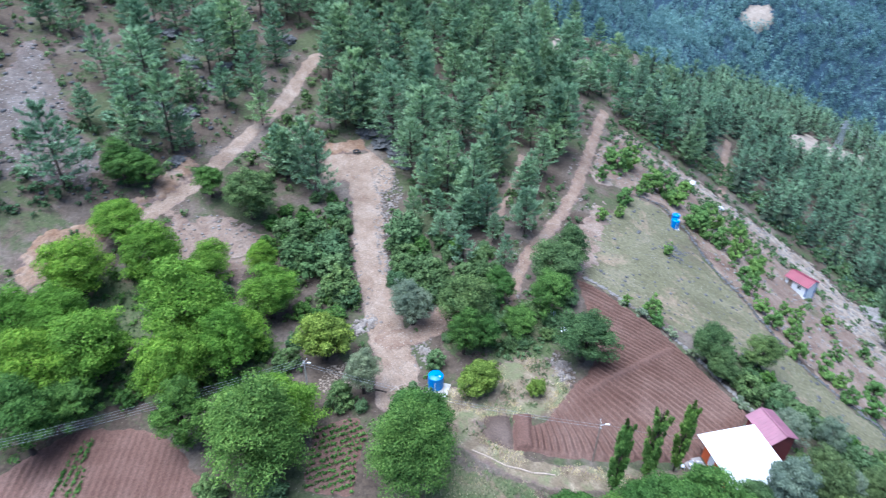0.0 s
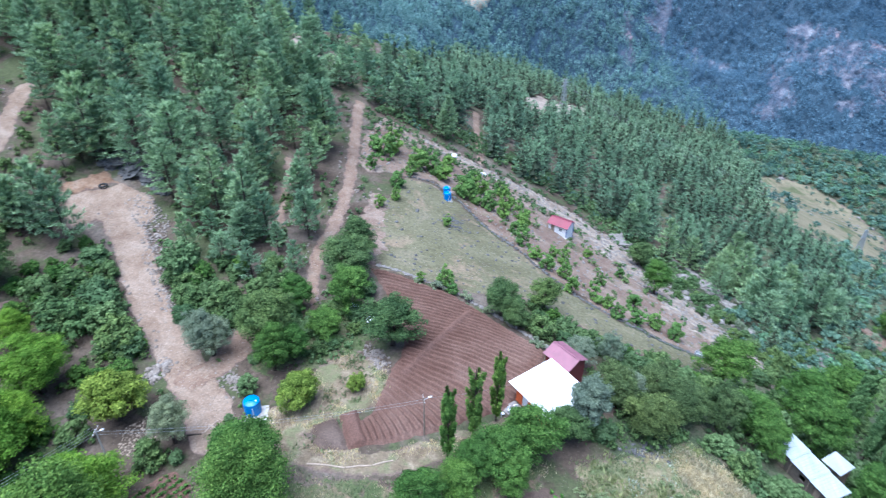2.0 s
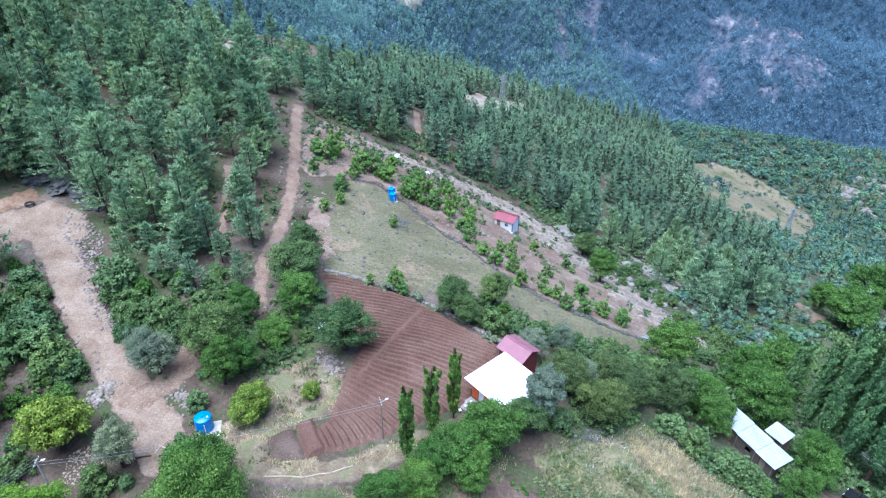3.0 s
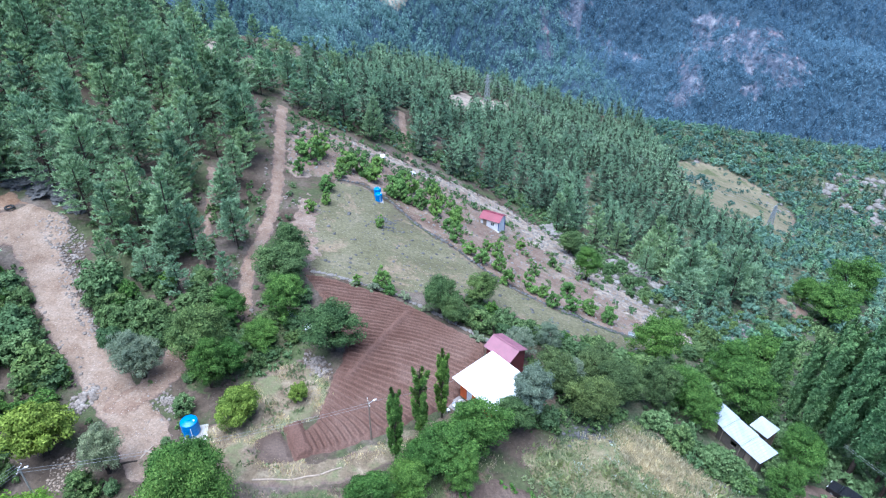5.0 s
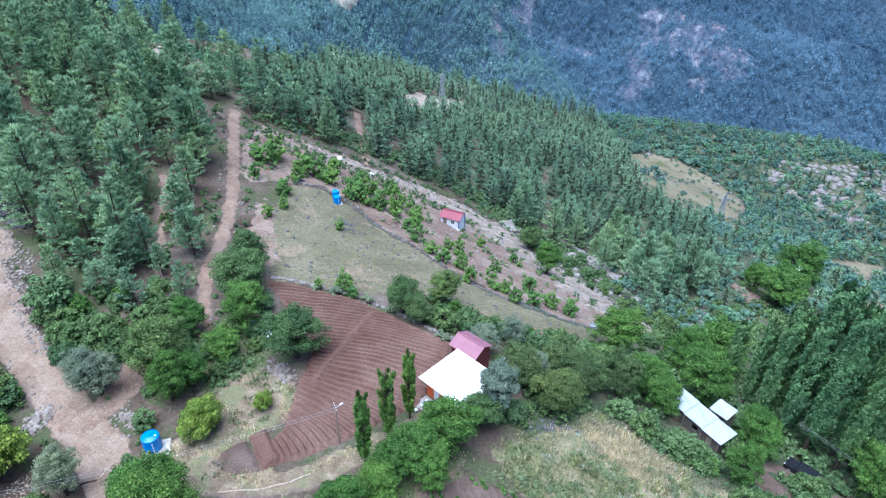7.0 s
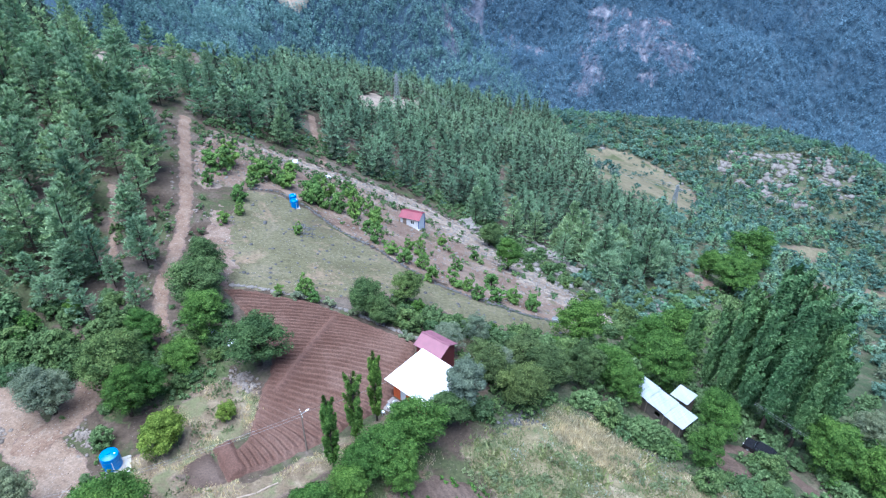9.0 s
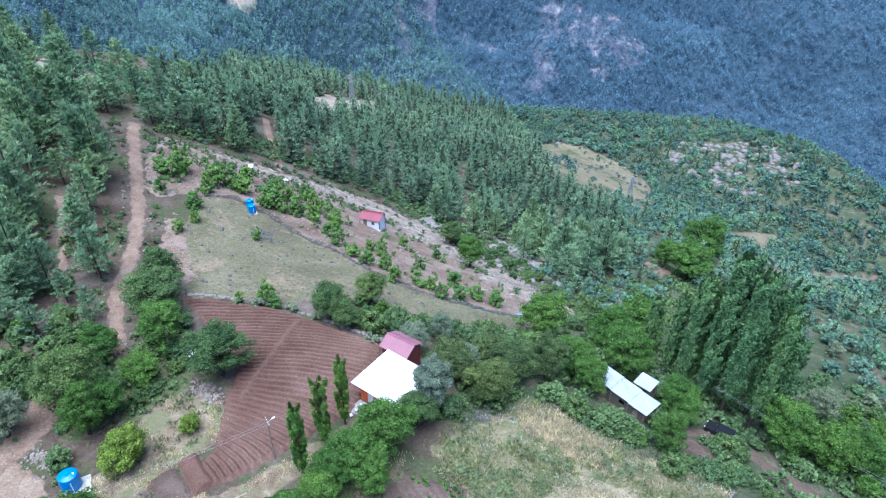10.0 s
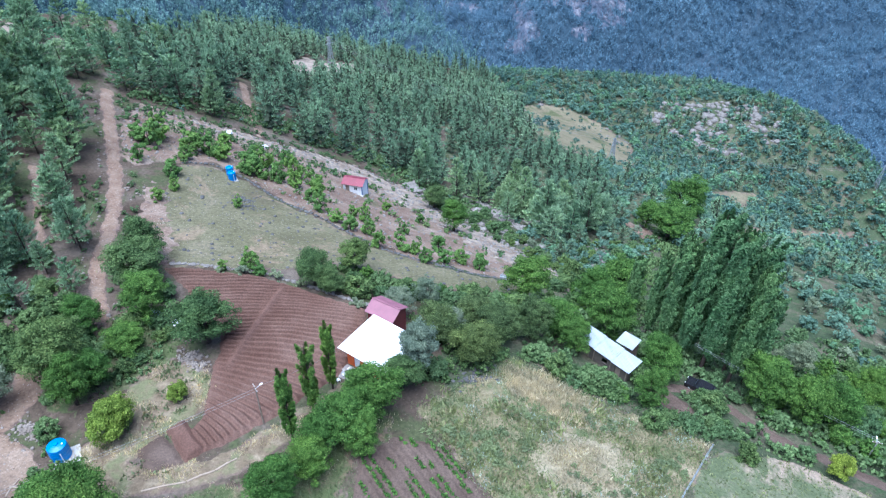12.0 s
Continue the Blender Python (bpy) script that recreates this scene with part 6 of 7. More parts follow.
def lamp_pole(x, y, high, turn, material, label):
    t = tagged(new("street_lamp"), label, "street lamp")
    t.matrix_basis = pose(x, y, gz(x, y), 0, 0, turn)
    bm = bmesh.new()
    rod(bm, (0, 0, -0.5), (0, 0, high), 0.1, 0.06, 12)
    part("pole", bm, material, t)
    bm = bmesh.new()
    rod(bm, (0, 0, high - 0.4), (0.55, 0, high - 0.1), 0.03, 0.03, 8)
    part("arm", bm, M_STEEL, t)
    bm = bmesh.new()
    block(bm, (0.4, 0.18, 0.1), pose(0.66, 0, high - 0.1, 0, -10, 0), 0.04)
    part("lamp_head", bm, M_LAMP, t, "white lamp head")
    bm = bmesh.new()
    block(bm, (0.07, 1.25, 0.07), pose(0, 0, high - 0.3))
    part("crossarm", bm, M_WOOD, t)
    for k in range(4):
        bm = bmesh.new()
        rod(bm, (0, -0.55 + 0.37 * k, high - 0.22), (0, -0.55 + 0.37 * k, high - 0.1), 0.04, 0.03, 8)
        part("insulator", bm, M_LAMP, t)


def wire(a, b, sag, r, label, side=0.0):
    d = Vector((b[0] - a[0], b[1] - a[1], 0)).normalized()
    n = Vector((-d.y, d.x, 0)) * side
    pts = []
    for i in range(13):
        u = i / 12
        pts.append([a[k] * (1 - u) + b[k] * u + n[k] - (sag * 4 * u * (1 - u) if k == 2 else 0) for k in range(3)])
    ob = raw("wire", *tube(pts, [r] * 13, 5), M_WIRE, None, True)
    tagged(ob, label, "wire", "power lines")


def pylon(x, y, high, turn=30):
    """A lattice mast with three crossarms."""
    t = tagged(new("pylon"), "grey steel lattice power pylon on the slope", "pylon")
    t.matrix_basis = pose(x, y, gz(x, y), 0, 0, turn)
    w0, w1 = high * 0.085, high * 0.02
    corners = [(-1, -1), (1, -1), (1, 1), (-1, 1)]
    lv = [0, 0.18, 0.34, 0.48, 0.6, 0.71, 0.81, 0.9, 1.0]
    wid = lambda u: w0 * (1 - u) + w1 * u
    for c in corners:
        bm = bmesh.new()
        rod(bm, (c[0] * w0, c[1] * w0, -0.6), (c[0] * w1, c[1] * w1, high), 0.14, 0.1, 4)
        part("leg", bm, M_STEEL, t)
    for u0, u1 in zip(lv, lv[1:]):
        bm = bmesh.new()
        for i in range(4):
            p, q = corners[i], corners[(i + 1) % 4]
            a, b = wid(u0), wid(u1)
            rod(bm, (p[0] * a, p[1] * a, u0 * high), (q[0] * b, q[1] * b, u1 * high), 0.07, 0.07, 4)
            rod(bm, (q[0] * a, q[1] * a, u0 * high), (p[0] * b, p[1] * b, u1 * high), 0.07, 0.07, 4)
        part("bracing", bm, M_STEEL, t)
    for u, w in ((0.76, 0.16), (0.87, 0.13), (0.97, 0.1)):
        bm = bmesh.new()
        rod(bm, (-w * high, 0, u * high), (w * high, 0, u * high), 0.1, 0.1, 4)
        for s in (-1, 1):
            rod(bm, (s * w * high, 0, u * high), (s * w1, 0, u * high + 0.05 * high), 0.06, 0.06, 4)
        part("crossarm", bm, M_STEEL, t)


def car():
    t = tagged(new("car"), "black estate car parked on the dirt lane under the poplars", "car")
    x, y = 50.2, 48.3
    t.matrix_basis = pose(x, y, gz(x, y) + 0.06, 0, 0, -52)
    bm = bmesh.new()
    prof = [(-2.1, 0.35), (-2.12, 0.75), (-2.0, 0.95), (-0.95, 1.0), (-0.55, 1.4), (1.35, 1.43), (1.85, 1.02), (2.1, 0.9), (2.12, 0.4), (1.9, 0.3), (-1.9, 0.3)]
    rows = []
    for s, inn in ((-0.85, 0.06), (-0.8, 0), (0.8, 0), (0.85, 0.06)):
        rows.append([bm.verts.new((px * (1 - inn * 0.3), s * (0.86 if pz > 1.1 else 1), pz - (inn if pz > 1.2 else 0))) for px, pz in prof])
    for a, b in zip(rows, rows[1:]):
        for i in range(len(prof)):
            j = (i + 1) % len(prof)
            bm.faces.new((a[i], a[j], b[j], b[i]))
    bm.faces.new(rows[0])
    bm.faces.new(rows[-1][::-1])
    bmesh.ops.recalc_face_normals(bm, faces=bm.faces)
    part("body", bm, M_CAR, t)
    for a in ((-0.78, 0, 1.2), (1.62, 0, 1.22)):
        bit("windscreen", (0.04, 1.25, 0.4), (a[0], 0, 1.0), M_GLASS, t, bevel=0)
    for s in (-1, 1):
        bit("side_window", (1.8, 0.02, 0.3), (0.35, s * 0.845, 1.05), M_GLASS, t, bevel=0)
        bit("headlight", (0.05, 0.3, 0.15), (-2.1, s * 0.55, 0.7), M_LAMP, t, bevel=0)
        for wx in (-1.35, 1.35):
            bm = bmesh.new()
            rod(bm, (wx, s * 0.68, 0.31), (wx, s * 0.88, 0.31), 0.31, 0.31, 20)
            w = part("wheel", bm, M_TYRE, t)
            bm = bmesh.new()
            rod(bm, (wx, s * 0.86, 0.31), (wx, s * 0.895, 0.31), 0.19, 0.18, 14)
            part("rim", bm, M_STEEL, w)


farmhouse()
patio()
for _c in ((1.6, 51.9, 30), (2.3, 52.6, 200), (0.8, 51.2, 120)):
    plastic_chair(*_c)
red_shed()
hut()
tin_house()
tin_shelter()
water_tank(-27.3, 46.3, 0.92, 1.75, "large blue plastic water tank with a ribbed shell", (0.55, -0.35, 2.5))
water_tank(-12.9, 109.6, 0.72, 1.6, "blue plastic water tank at the pasture edge", (0, 0, 1.7))
water_tank(-13.3, 111.6, 0.72, 1.9, "taller blue plastic water tank at the pasture edge")
LAMPS = ((-7.6, 46.0, 6.0), (LAMP_WEST[0], LAMP_WEST[1], 6.0), (65.6, 33.9, 3.6))
lamp_pole(*LAMPS[0], 20, M_WOOD, "brown wooden pole with a white street lamp by the field")
lamp_pole(*LAMPS[1], 10, M_CONCRETE, "grey pole with a white street lamp above the garden")
lamp_pole(*LAMPS[2], 60, M_CONCRETE, "grey pole with a white lamp beside the lane")
tops = [(x, y, gz(x, y) + h - 0.1) for x, y, h in LAMPS]
WIRE_WEST = (-55.0, 10.6, 8.4)
for k in range(4):
    o = -0.55 + 0.37 * k
    wire(WIRE_WEST, tops[1], 0.5, 0.009, "thin overhead power wire across the garden", o)
    if k < 2:
        wire(tops[1], tops[0], 0.9, 0.011, "thin overhead power wire to the farmhouse", o)
        wire(tops[2], (50.5, 52.5, gz(50.5, 52.5) + 6), 0.5, 0.011, "thin overhead power wire along the lane", o)
wire(tops[0], (2.2, 54.6, 0.6), 0.4, 0.011, "service wire from the lamp pole to the farmhouse")
PYLONS = ((22.3, 322.1, 15.0), (127.7, 211.1, 12.0), (325.0, 245.5, 15.0))
for p in PYLONS:
    pylon(*p)
for (a, b) in zip(PYLONS, PYLONS[1:]):
    for k in (-2.0, 0.0, 2.0):
        wire((a[0], a[1], gz(a[0], a[1]) + a[2] * 0.9), (b[0], b[1], gz(b[0], b[1]) + b[2] * 0.9), 5.0, 0.03, "long power line hung between the pylons", k)
car()

# ---- stones ----
STONES = [stone(i) for i in range(8)]


def rubble(name, xs, ys, sizes, material, label):
    joined(name, STONES, list(zip(xs, ys, sizes)), material, label, "stones", -0.03)


def strewn(zone, gap, seed, lo, hi, material, name, label, power=2.0):
    x, y = scatter(zone, gap, seed)
    g = np.random.default_rng(seed)
    rubble(name, x, y, lo + (hi - lo) * g.uniform(0, 1, len(x)) ** power, material, label)


strewn(RUBBLE, 0.34, 41, 0.06, 0.34, M_RUBBLE, "rubble", "loose pale rubble tipped along the road edge")
strewn(CREST, 0.75, 42, 0.08, 0.5, M_ROCK, "loose_stones", "pale stones along the terrace rim", 3.0)
strewn(PASTURE, 1.5, 43, 0.07, 0.42, M_DARK_ROCK, "field_stones", "small grey stones lying on the pasture", 2.5)
strewn(ORCHARD, 1.1, 44, 0.07, 0.4, M_ROCK, "field_stones", "grey stones lying on the orchard terrace", 3.0)
strewn(BARE_BANK, 0.9, 45, 0.08, 0.35, M_ROCK, "loose_stones", "stones on the bare bank", 2.5)
strewn(BARE_SLOPE, 1.4, 46, 0.08, 0.4, M_DARK_ROCK, "loose_stones", "grey stones on the eroded slope", 2.5)
strewn(PINE_HILL, 1.9, 49, 0.1, 0.65, M_DARK_ROCK, "loose_stones", "grey scree and stones under the open pines", 2.5)
strewn(THICKET_E, 1.8, 47, 0.2, 1.1, M_ROCK, "rock_field", "grey limestone blocks among bushes", 2.0)
strewn(CHIPS, 0.28, 48, 0.06, 0.2, M_STRAW_WOOD, "firewood", "heap of pale split firewood and chips")


def along(line, gap, seed, spread):
    """Places beside a line."""
    g = np.random.default_rng(seed)
    out = []
    for (ax, ay), (bx, by) in zip(line, line[1:]):
        n = max(1, int(math.hypot(bx - ax, by - ay) / gap))
        for i in range(n):
            u = (i + g.uniform(0, 1)) / n
            out.append((ax + (bx - ax) * u + g.normal(0, spread), ay + (by - ay) * u + g.normal(0, spread)))
    return np.array(out)


for line, side, seed in ((ROAD_UPPER, 2.6, 51), (ROAD_LOOP, 2.9, 52), (TRACK, 1.9, 53)):
    P = along(line, 0.35, seed, 0.1)
    g = np.random.default_rng(seed)
    P = P + np.stack([np.where(g.uniform(size=len(P)) < 0.5, -side, side) + g.normal(0, 0.5, len(P)), g.normal(0, 0.6, len(P))], 1)
    rubble("loose_stones", P[:, 0], P[:, 1], 0.06 + 0.3 * g.uniform(0, 1, len(P)) ** 3, M_RUBBLE, "stones pushed to the edge of the dirt road")


for line, wide, seed in ((ROAD_LOOP, 1.5, 151), (ROAD_UPPER, 0.8, 152), (TRACK, 0.7, 153)):
    P = along(line, 0.14, seed, wide)
    g = np.random.default_rng(seed)
    rubble("gravel", P[:, 0], P[:, 1], 0.03 + 0.11 * g.uniform(0, 1, len(P)) ** 3, M_RUBBLE, "small stones lying loose on the dirt road")


for line, near, far, seed in ((TRACK, 1.5, 3.2, 55), (ROAD_LOOP, 3.3, 4.6, 56), (ROAD_UPPER, 2.2, 4.0, 57)):
    P = along(line, 0.8, seed, 0.2)
    g = np.random.default_rng(seed)
    P = P + np.stack([np.where(g.uniform(size=len(P)) < 0.5, -1, 1) * g.uniform(near, far, len(P)), g.normal(0, 0.8, len(P))], 1)
    k = (edge_distance(line, P[:, 0], P[:, 1], False) > near) & (g.uniform(size=len(P)) < 0.75)
    for p in (TURNING, PASTURE, FIELD):
        k &= ~inside(p, P[:, 0], P[:, 1])
    joined("undergrowth", LOW, [(x, y, g.uniform(0.3, 0.9)) for x, y in P[k]], M_SCRUB, "bushes and weeds along the edge of the dirt road", "shrubs")


def stone_wall(name, line, gap, label, lo, hi, material, seed):
    """A dry stone bank: each stone a piece of its own."""
    t = tagged(new(name), label, "wall")
    x0, y0 = line[0]
    t.matrix_basis = pose(x0, y0, 0)
    meshes = []
    for i, (v, f) in enumerate(STONES[:4]):
        me = bpy.data.meshes.new("stone")
        me.from_pydata(v.tolist(), [], f.tolist())
        me.materials.append(material)
        meshes.append(me)
    g = np.random.default_rng(seed)
    for i, (x, y) in enumerate(along(line, gap, seed, 0.12)[:290]):
        ob = new("stone", meshes[i % 4])
        s = g.uniform(lo, hi)
        ob.parent = t
        ob.matrix_basis = pose(x - x0, y - y0, gz(x, y) + s * 0.3, 0, 0, g.uniform(0, 360)) @ Matrix.Diagonal((s * 1.3, s, s * 0.9, 1))


WALL_TERRACE = [(-21.8, 113.6), (-16.5, 115.6), (-10.5, 111.4), (-3.4, 102.5), (2.0, 98.0), (9.8, 88.8), (16.2, 84.3), (25.4, 80.8), (35.2, 80.0)]
WALL_FIELD = [(-20.0, 78.2), (-13.4, 76.9), (-6.0, 74.6), (0.4, 70.9), (7.0, 66.4)]
stone_wall("terrace_wall", WALL_TERRACE, 0.38, "low dry stone wall between pasture and orchard", 0.16, 0.34, M_DARK_ROCK, 61)
stone_wall("field_wall", WALL_FIELD, 0.3, "tumbled bank of pale stones above the ploughed field", 0.15, 0.4, M_ROCK, 62)


def outcrop(x, y, size, seed, material, label, stretch=1.4):
    """A jagged rock outcrop."""
    bm = bmesh.new()
    bmesh.ops.create_icosphere(bm, subdivisions=4, radius=1.0)
    o = Vector((seed * 3.7, seed * 1.3, seed))
    for v in bm.verts:
        d = v.co.copy()
        q = d * 1.6 + o
        h = noise.fractal(q, 0.9, 2.2, 5) * 0.35 + abs(noise.noise(q * 2.3)) * 0.4
        v.co = Vector((d.x * stretch, d.y, d.z * 0.62)) * (0.8 + h)
    bmesh.ops.scale(bm, vec=(size, size, size), verts=bm.verts)
    ob = part("rock", bm, material, None)
    ob.matrix_basis = pose(x, y, gz(x, y) - size * 0.12, 0, 0, seed * 47 % 360)
    tagged(ob, label, "rock", "rock outcrops")


for i, (x, y, s) in enumerate(((-67.1, 88.5, 2.4), (-63.8, 88.6, 2.6), (-60.5, 87.2, 2.0), (-69.4, 89.5, 1.8), (-65.6, 92.0, 2.0), (-84.9, 59.2, 1.6), (-110.8, 75.1, 2.0),
                               (-104.8, 80.4, 2.3), (-96.1, 78.9, 2.0), (-99.0, 84.0, 1.8), (-57.8, 85.0, 1.5), (-97.5, 67.6, 1.5), (-93.2, 69.3, 1.8), (-114.3, 85.0, 2.2), (-108.8, 87.2, 1.8), (-105.3, 72.8, 1.4), (-105.9, 96.8, 2.0), (-98.4, 102.4, 1.7), (-105.5, 66.3, 1.3))):
    outcrop(x, y, s, i + 1, M_DARK_ROCK, "jagged dark grey rock outcrop on the slope")
for i, (x, y, s) in enumerate(((27.4, 140.9, 2.6), (31.0, 136.0, 2.2), (42.8, 130.6, 2.4), (49.4, 127.5, 2.2), (57.5, 129.0, 2.4), (36.0, 127.0, 1.6), (28.0, 138.0, 2.4), (30.5, 134.5, 1.8), (43.4, 143.0, 2.0), (46.6, 138.5, 2.3), (47.5, 131.0, 2.6), (49.4, 125.3, 2.2), (51.6, 121.2, 1.9))):
    outcrop(x, y, s, i + 21, M_ROCK, "pale limestone outcrop among bushes")
x, y = scatter(KNOLL, 2.1, 71, None, 2.4)
k = knoll_rock(x, y) + 0.5 * ripple(x, y, 1.3, 2.0) > 0.05
rubble("rock_field", x[k], y[k], 0.55 + 2.6 * RNG.uniform(0, 1, k.sum()) ** 2.5, M_ROCK, "white limestone crags breaking through the scrub")
x, y = scatter(SCRUB_ZONE, 14.0, 72)
k = (np.hypot(x, y) > 150) & (ripple(x, y, 25.0, 7.0) > 0.5)
rubble("rock_field", x[k], y[k], RNG.uniform(0.6, 2.2, k.sum()), M_ROCK, "pale rocks scattered in the valley scrub")

# ---- grass, straw, weeds and crops ----
def tufts(name, zone, gap, seed, size, blades, material, label, keep=None, spread=0.5, width=0.07):
    x, y = scatter(zone, gap, seed, None, 3.0)
    if keep is not None:
        k = keep(x, y)
        x, y = x[k], y[k]
    g = np.random.default_rng(seed)
    n = len(x)
    P = np.stack([x, y, ground(x, y) + 0.03], 1)
    P = np.repeat(P, blades, 0) + np.concatenate([g.normal(0, spread * size, (n * blades, 2)), np.zeros((n * blades, 1))], 1)
    D = unit(np.concatenate([g.normal(0, 0.45, (n * blades, 2)), np.ones((n * blades, 1))], 1))
    s = size * g.uniform(0.5, 1.3, (n * blades, 1))
    a = unit(np.cross(D, g.normal(size=(n * blades, 3)))) * s * width * 2
    V = np.stack([P - a, P + a, P + D * s], 1).reshape(-1, 3)
    tagged(raw(name, V, np.arange(3 * n * blades).reshape(-1, 3), material), label, "grass", kind="stuff")


def straw_here(x, y):
    """Where the meadow is straw rather than weeds."""
    return ripple(x, y, 3.4, 1.0) + 0.6 * ripple(x, y, 1.3, 4.0) + 1.2 * smooth(-1.0, 3.0, np.maximum(signed(STRAW_A, x, y), signed(STRAW_B, x, y))) - 0.4


area("dry_meadow", STRAW_A, 0.4, M_STRAW_GROUND, 0.1, "flattened pale straw", ragged=1.4)
area("dry_meadow", STRAW_B, 0.4, M_STRAW_GROUND, 0.1, "patchy pale straw", ragged=1.6)
tufts("dry_grass", DRY_GRASS, 0.3, 91, 0.5, 6, M_STRAW, "swathes of pale dry grass", lambda x, y: straw_here(x, y) > 0.5, 0.9, 0.05)
tufts("dry_grass", STRAW_A, 0.2, 93, 0.5, 6, M_STRAW, "thick swathe of pale straw", lambda x, y: ripple(x, y, 2.2, 3.0) > -0.6, 0.9, 0.05)
tufts("weeds", DRY_GRASS, 0.3, 92, 0.34, 7, M_WEEDS, "green weeds in the rough meadow", lambda x, y: (straw_here(x, y) < 0.25) & (ripple(x, y, 5.0, 8.0) > -0.6), 0.9, 0.07)
tufts("wild_flowers", DRY_GRASS, 0.55, 88, 0.3, 6, M_FLOWER, "white wild flowers among the weeds", lambda x, y: (straw_here(x, y) < -0.1) & (ripple(x, y, 3.0, 9.0) > 0.15), 1.2, 0.12)
tufts("weeds", DRY_GRASS, 1.5, 90, 0.6, 22, M_WEEDS, "clumps of tall green weeds in the meadow", lambda x, y: straw_here(x, y) < -0.25, 0.8, 0.13)
tufts("weeds", DRY_YARD, 0.8, 89, 0.35, 16, M_WEEDS, "clumps of green weeds beside the field", lambda x, y: ripple(x, y, 2.2, 6.0) > 0.25, 0.8, 0.13)
tufts("dry_grass", DRY_YARD, 0.36, 95, 0.32, 5, M_STRAW, "dry grass tufts beside the field", lambda x, y: ripple(x, y, 1.8, 2.0) > -0.1, 0.7)
tufts("weeds", THICKET_C, 0.7, 96, 0.4, 4, M_SCRUB, "rank green grass under the walnut trees", None, 0.7, 0.14)
tufts("weeds", THICKET_H, 0.7, 97, 0.4, 4, M_SCRUB, "rank green grass between bushes", lambda x, y: ripple(x, y, 1.8, 2.0) > -0.3, 0.7, 0.14)
tufts("weeds", THICKET_F, 0.6, 98, 0.4, 4, M_SCRUB, "rank green grass on the bank", None, 0.7, 0.14)
tufts("dry_grass", LANE_GRASS, 0.5, 94, 0.3, 6, M_STRAW, "straw tufts beside the farm lane", lambda x, y: ripple(x, y, 2.4, 5.0) > 0.2, 0.8, 0.06)
tufts("weeds", LANE_GRASS, 0.45, 87, 0.3, 6, M_WEEDS, "green weeds beside the farm lane", lambda x, y: ripple(x, y, 2.4, 5.0) < 0.3, 0.8, 0.07)
tufts("grass", GREEN_EAST, 0.6, 99, 0.25, 4, M_WEEDS, "thin pale grass on the mown plot", None, 0.8, 0.2)


def crop(name, zone, angle, gap, seed, label, keep=None, size=0.28):
    """Rows of small leafy plants."""
    g = np.random.default_rng(seed)
    c, s = math.cos(radians(angle)), math.sin(radians(angle))
    x, y = scatter(zone, 0.33, seed)
    u = x * c + y * s
    move = (np.round(u / gap) * gap + gap / 4) - u
    x, y = x + c * move + g.normal(0, 0.05, len(x)), y + s * move + g.normal(0, 0.05, len(y))
    k = inside(zone, x, y) & (g.uniform(size=len(x)) < 0.75)
    if keep is not None:
        k &= keep(x, y, np.round(u / gap))
    x, y = x[k], y[k]
    n = len(x)
    m = 7
    P = np.repeat(np.stack([x, y, ground(x, y) + 0.25], 1), m, 0) + g.normal(0, 0.09, (n * m, 3))
    N = unit(g.normal(size=(n * m, 3)) + (0, 0, 1.2))
    tagged(raw(name, *leaves(P, N, size * 0.5, 0.6), M_GREEN), label, "crop", kind="stuff")


crop("bean_rows", PLOT_BEANS, -35, 0.8, 101, "rows of young green plants in red soil")
crop("vegetable_rows", PLOT_NEAR, 20, 0.8, 102, "rows of green vegetables in brown soil", lambda x, y, r: (r % 3 != 0) & (ripple(x, y, 3.0) > -0.4))
crop("vegetable_rows", PLOT_WEST, 35, 0.7, 103, "two rows of green vegetables in the furrowed plot", lambda x, y, r: np.minimum(edge_distance(CROP_LINE_A, x, y, False), edge_distance(CROP_LINE_B, x, y, False)) < 0.45)


# ---- odds and ends round the farm ----
def log_thing(name, pts, r0, r1, material, label, category="log"):
    P = [(x, y, gz(x, y) + r0 * 0.8) for x, y in pts]
    ob = raw(name, *tube(P, np.linspace(r0, r1, len(P)), 8), material, None, True)
    tagged(ob, label, category)


log_thing("log", [(-31.2, 43.5), (-29.8, 43.0), (-28.5, 42.3)], 0.14, 0.09, M_STRAW_WOOD, "barkless pale log lying in the yard")
log_thing("log", [(-31.3, 42.4), (-31.1, 43.2), (-30.6, 44.3)], 0.11, 0.07, M_STRAW_WOOD, "thin pale log lying in the yard")
log_thing("log", [(-33.6, 41.6), (-32.4, 42.0), (-31.5, 42.2)], 0.12, 0.08, M_BARK, "dark branch lying in the yard")
for a, b in (((-19.0, 40.1), (-15.0, 40.2)), ((-14.9, 40.25), (-12.4, 41.0)), ((-12.3, 41.05), (-10.3, 42.1))):
    log_thing("edging_pole", [a, ((a[0] + b[0]) / 2, (a[1] + b[1]) / 2 + 0.1), b], 0.12, 0.1, M_STRAW_WOOD, "weathered pole edging the farm lane")
log_thing("pipe", [(44.0, 37.5), (40.8, 35.1), (37.3, 32.4), (34.1, 30.0), (31.5, 27.9)], 0.11, 0.11, M_STEEL, "grey hose lying along the plot edge", "pipe")


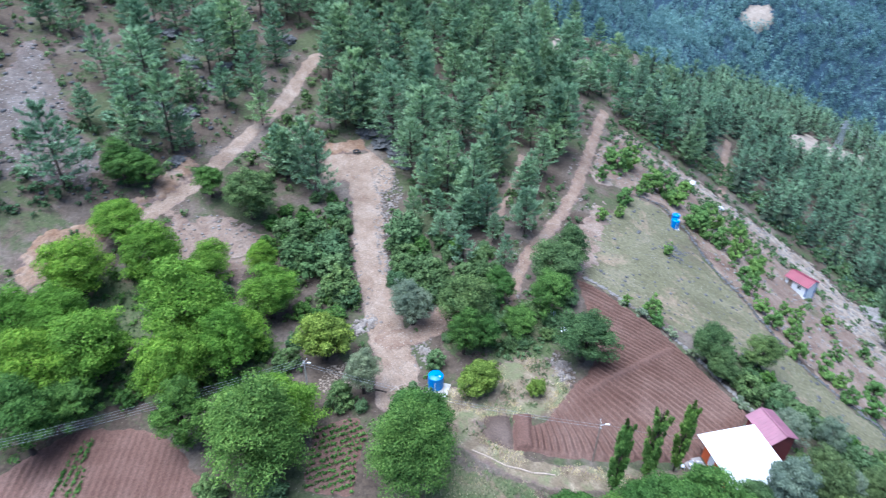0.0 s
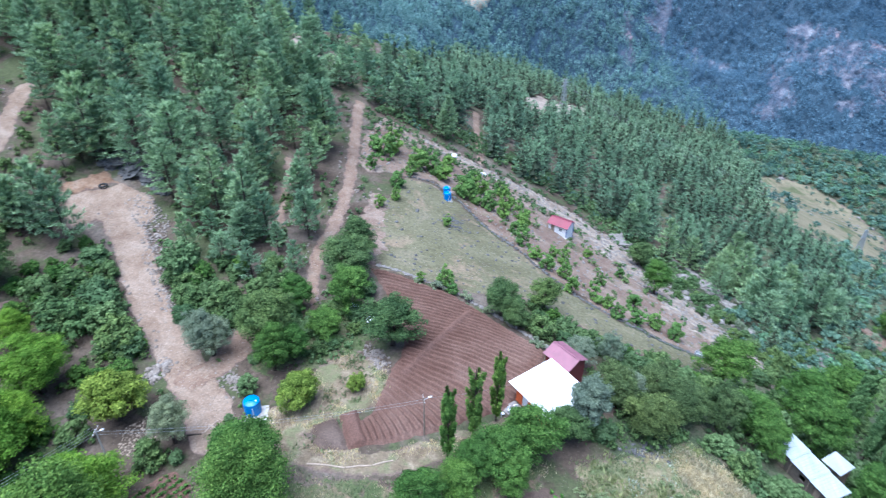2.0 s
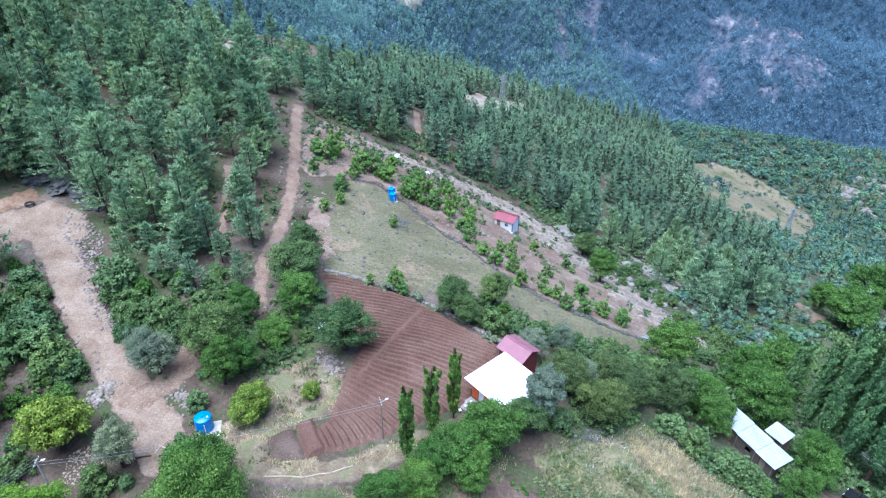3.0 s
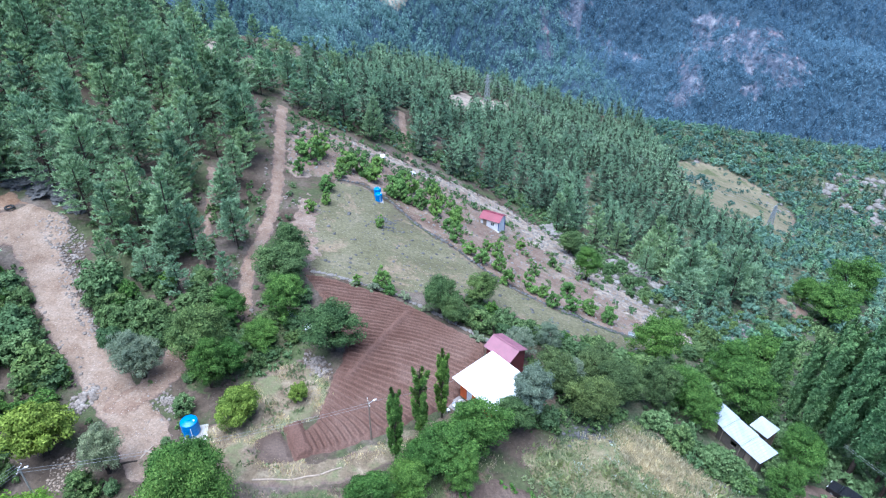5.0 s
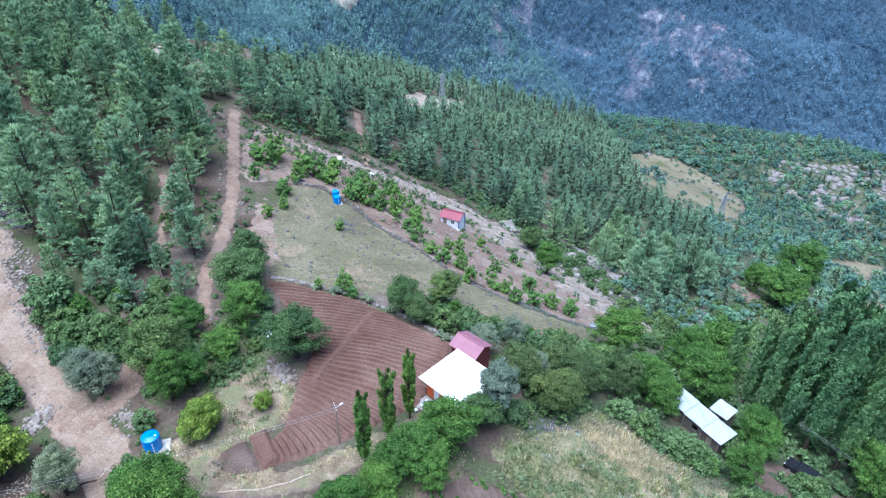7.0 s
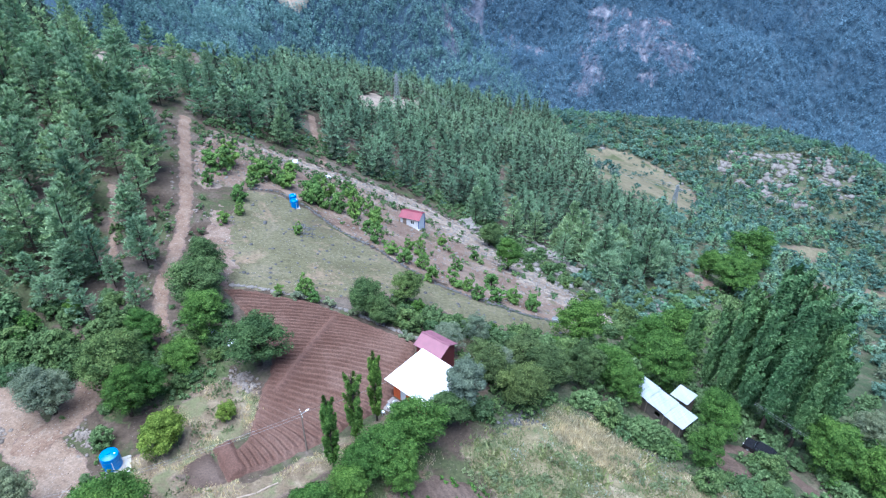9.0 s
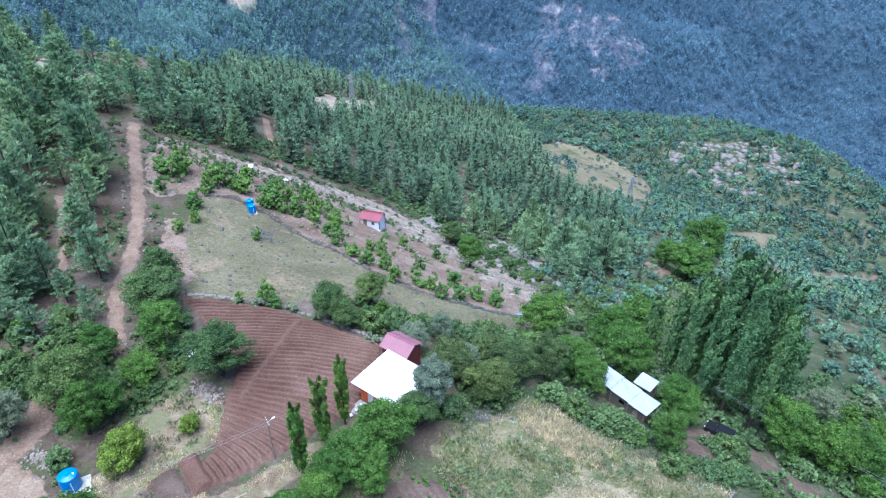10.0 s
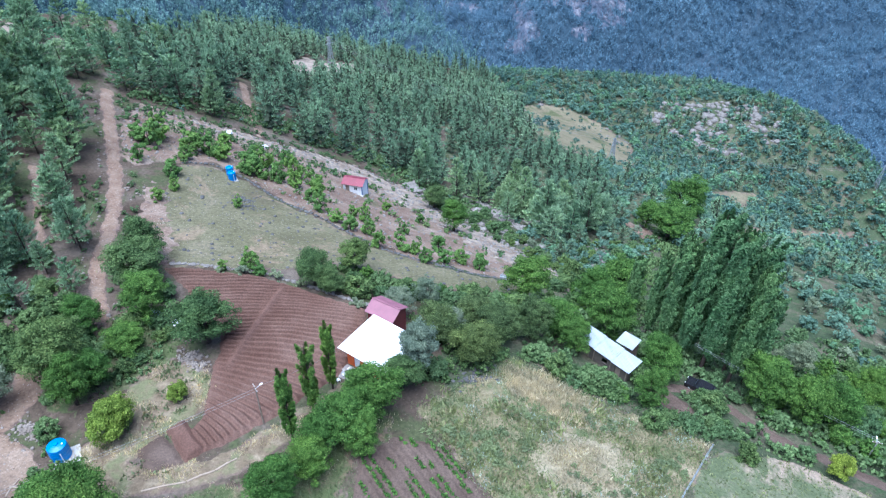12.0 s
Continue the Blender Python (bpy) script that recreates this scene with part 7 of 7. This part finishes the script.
def sack(x, y, s, seed):
    """A crumpled white sheet over a heap."""
    bm = bmesh.new()
    bmesh.ops.create_icosphere(bm, subdivisions=3, radius=1.0)
    for v in bm.verts:
        q = v.co * 1.7 + Vector((seed, 0, 0))
        v.co = v.co * (1 + 0.45 * noise.noise(q) + 0.15 * noise.noise(q * 3)) * s
        v.co.z = max(v.co.z * 0.9, -0.1)
    ob = part("plastic_sheet", bm, M_SACK, None)
    ob.matrix_basis = pose(x, y, gz(x, y), 0, 0, seed * 50)
    tagged(ob, "crumpled white plastic sheet over a heap among bushes", "sheet")


sack(-21.0, 66.6, 0.8, 1.0)
sack(-17.9, 64.6, 0.7, 2.0)


def trough(x, y):
    """A low galvanised trough on two bearers."""
    # stands in for a flat grey-blue panel at this spot
    t = tagged(new("water_trough"), "grey-blue panel built as a metal trough below the orchard", "trough")
    t.matrix_basis = pose(x, y, gz(x, y) + 0.05, 0, 0, -25)
    bit("tub_floor", (1.9, 0.7, 0.04), (0, 0, 0.14), M_STEEL, t, bevel=0)
    for s in (-1, 1):
        bit("side", (1.9, 0.04, 0.45), (0, s * 0.35, 0.14), M_STEEL, t, bevel=0)
        bit("end_plate", (0.04, 0.66, 0.45), (s * 0.93, 0, 0.14), M_STEEL, t, bevel=0)
        bit("bearer", (0.12, 0.8, 0.15), (s * 0.65, 0, 0), M_WOOD, t, bevel=0)


trough(32.4, 80.7)
sack(-14.8, 138.1, 0.75, 3.0)
sack(-7.5, 135.9, 0.7, 4.0)
_a = np.random.default_rng(77)
rubble("stone_heap", -10.7 + _a.normal(0, 1.1, 90), 101.3 + _a.normal(0, 0.8, 90), 0.1 + 0.25 * _a.uniform(0, 1, 90) ** 2, M_DARK_ROCK, "heap of picked grey stones on the pasture")


def tyre(x, y):
    bm = bmesh.new()
    for i in range(24):
        a = i * math.tau / 24
        for j in range(8):
            b = j * math.tau / 8
            r = 0.55 + 0.17 * math.cos(b)
            bm.verts.new((r * math.cos(a), r * math.sin(a), 0.17 + 0.15 * math.sin(b)))
    bm.verts.ensure_lookup_table()
    for i in range(24):
        for j in range(8):
            bm.faces.new([bm.verts[k] for k in (i * 8 + j, ((i + 1) % 24) * 8 + j, ((i + 1) % 24) * 8 + (j + 1) % 8, i * 8 + (j + 1) % 8)])
    ob = part("tyre", bm, M_TYRE, None, smooth_faces=True)
    ob.matrix_basis = pose(x, y, gz(x, y) + 0.1)
    tagged(ob, "old black tractor tyre lying on the turning place", "tyre")


tyre(-65.6, 82.2)


def heap(cx, cy, r, n, lo, hi, seed, material, name, label):
    g = np.random.default_rng(seed)
    p, q = g.normal(0, 0.55 * r, n), g.normal(0, 0.3 * r, n)
    a = seed * 0.7
    k = ripple(p, q, 0.6, seed) > -0.35
    p, q = p[k], q[k]
    rubble(name, cx + p * math.cos(a) - q * math.sin(a), cy + p * math.sin(a) + q * math.cos(a), lo + (hi - lo) * g.uniform(0, 1, len(p)) ** 2, material, label)


heap(-15.4, 57.2, 2.0, 260, 0.1, 0.3, 111, M_RUBBLE, "stone_heap", "heap of grey field stones beside the field")
heap(-10.4, 98.6, 2.2, 110, 0.1, 0.35, 112, M_DARK_ROCK, "stone_heap", "heap of dark stones on the pasture")
heap(17.5, 50.5, 2.2, 160, 0.1, 0.35, 113, M_DARK_ROCK, "stone_heap", "dark stones tipped below the farmhouse trees")
heap(-40.6, 50.4, 1.9, 260, 0.12, 0.4, 114, M_RUBBLE, "stone_heap", "pale boulders at the road junction")
heap(-31.4, 50.2, 1.9, 150, 0.08, 0.3, 115, M_RUBBLE, "stone_heap", "stones spilled beside the road junction")
heap(-24.0, 99.0, 3.2, 120, 0.08, 0.3, 116, M_RUBBLE, "stone_heap", "stones cleared to the pasture edge")

# clumps of rank weeds in the dry meadow
wx, wy = np.concatenate([np.array((cx + g.normal(0, w, n), cy + g.normal(0, w * 0.6, n))) for cx, cy, w, n in ((16.5, 39.5, 2.6, 60), (12.5, 41.5, 1.6, 30), (22.0, 44.5, 2.0, 30), (36.0, 34.0, 1.6, 25), (26.0, 33.0, 2.0, 25), (31.0, 41.0, 2.0, 20))], 1)
joined("weeds", FAR_BUSHES, [(a, b, g.uniform(0.25, 0.6)) for a, b in zip(wx, wy)], M_WEEDS, "clumps of rank weeds with white flowers", "weeds")
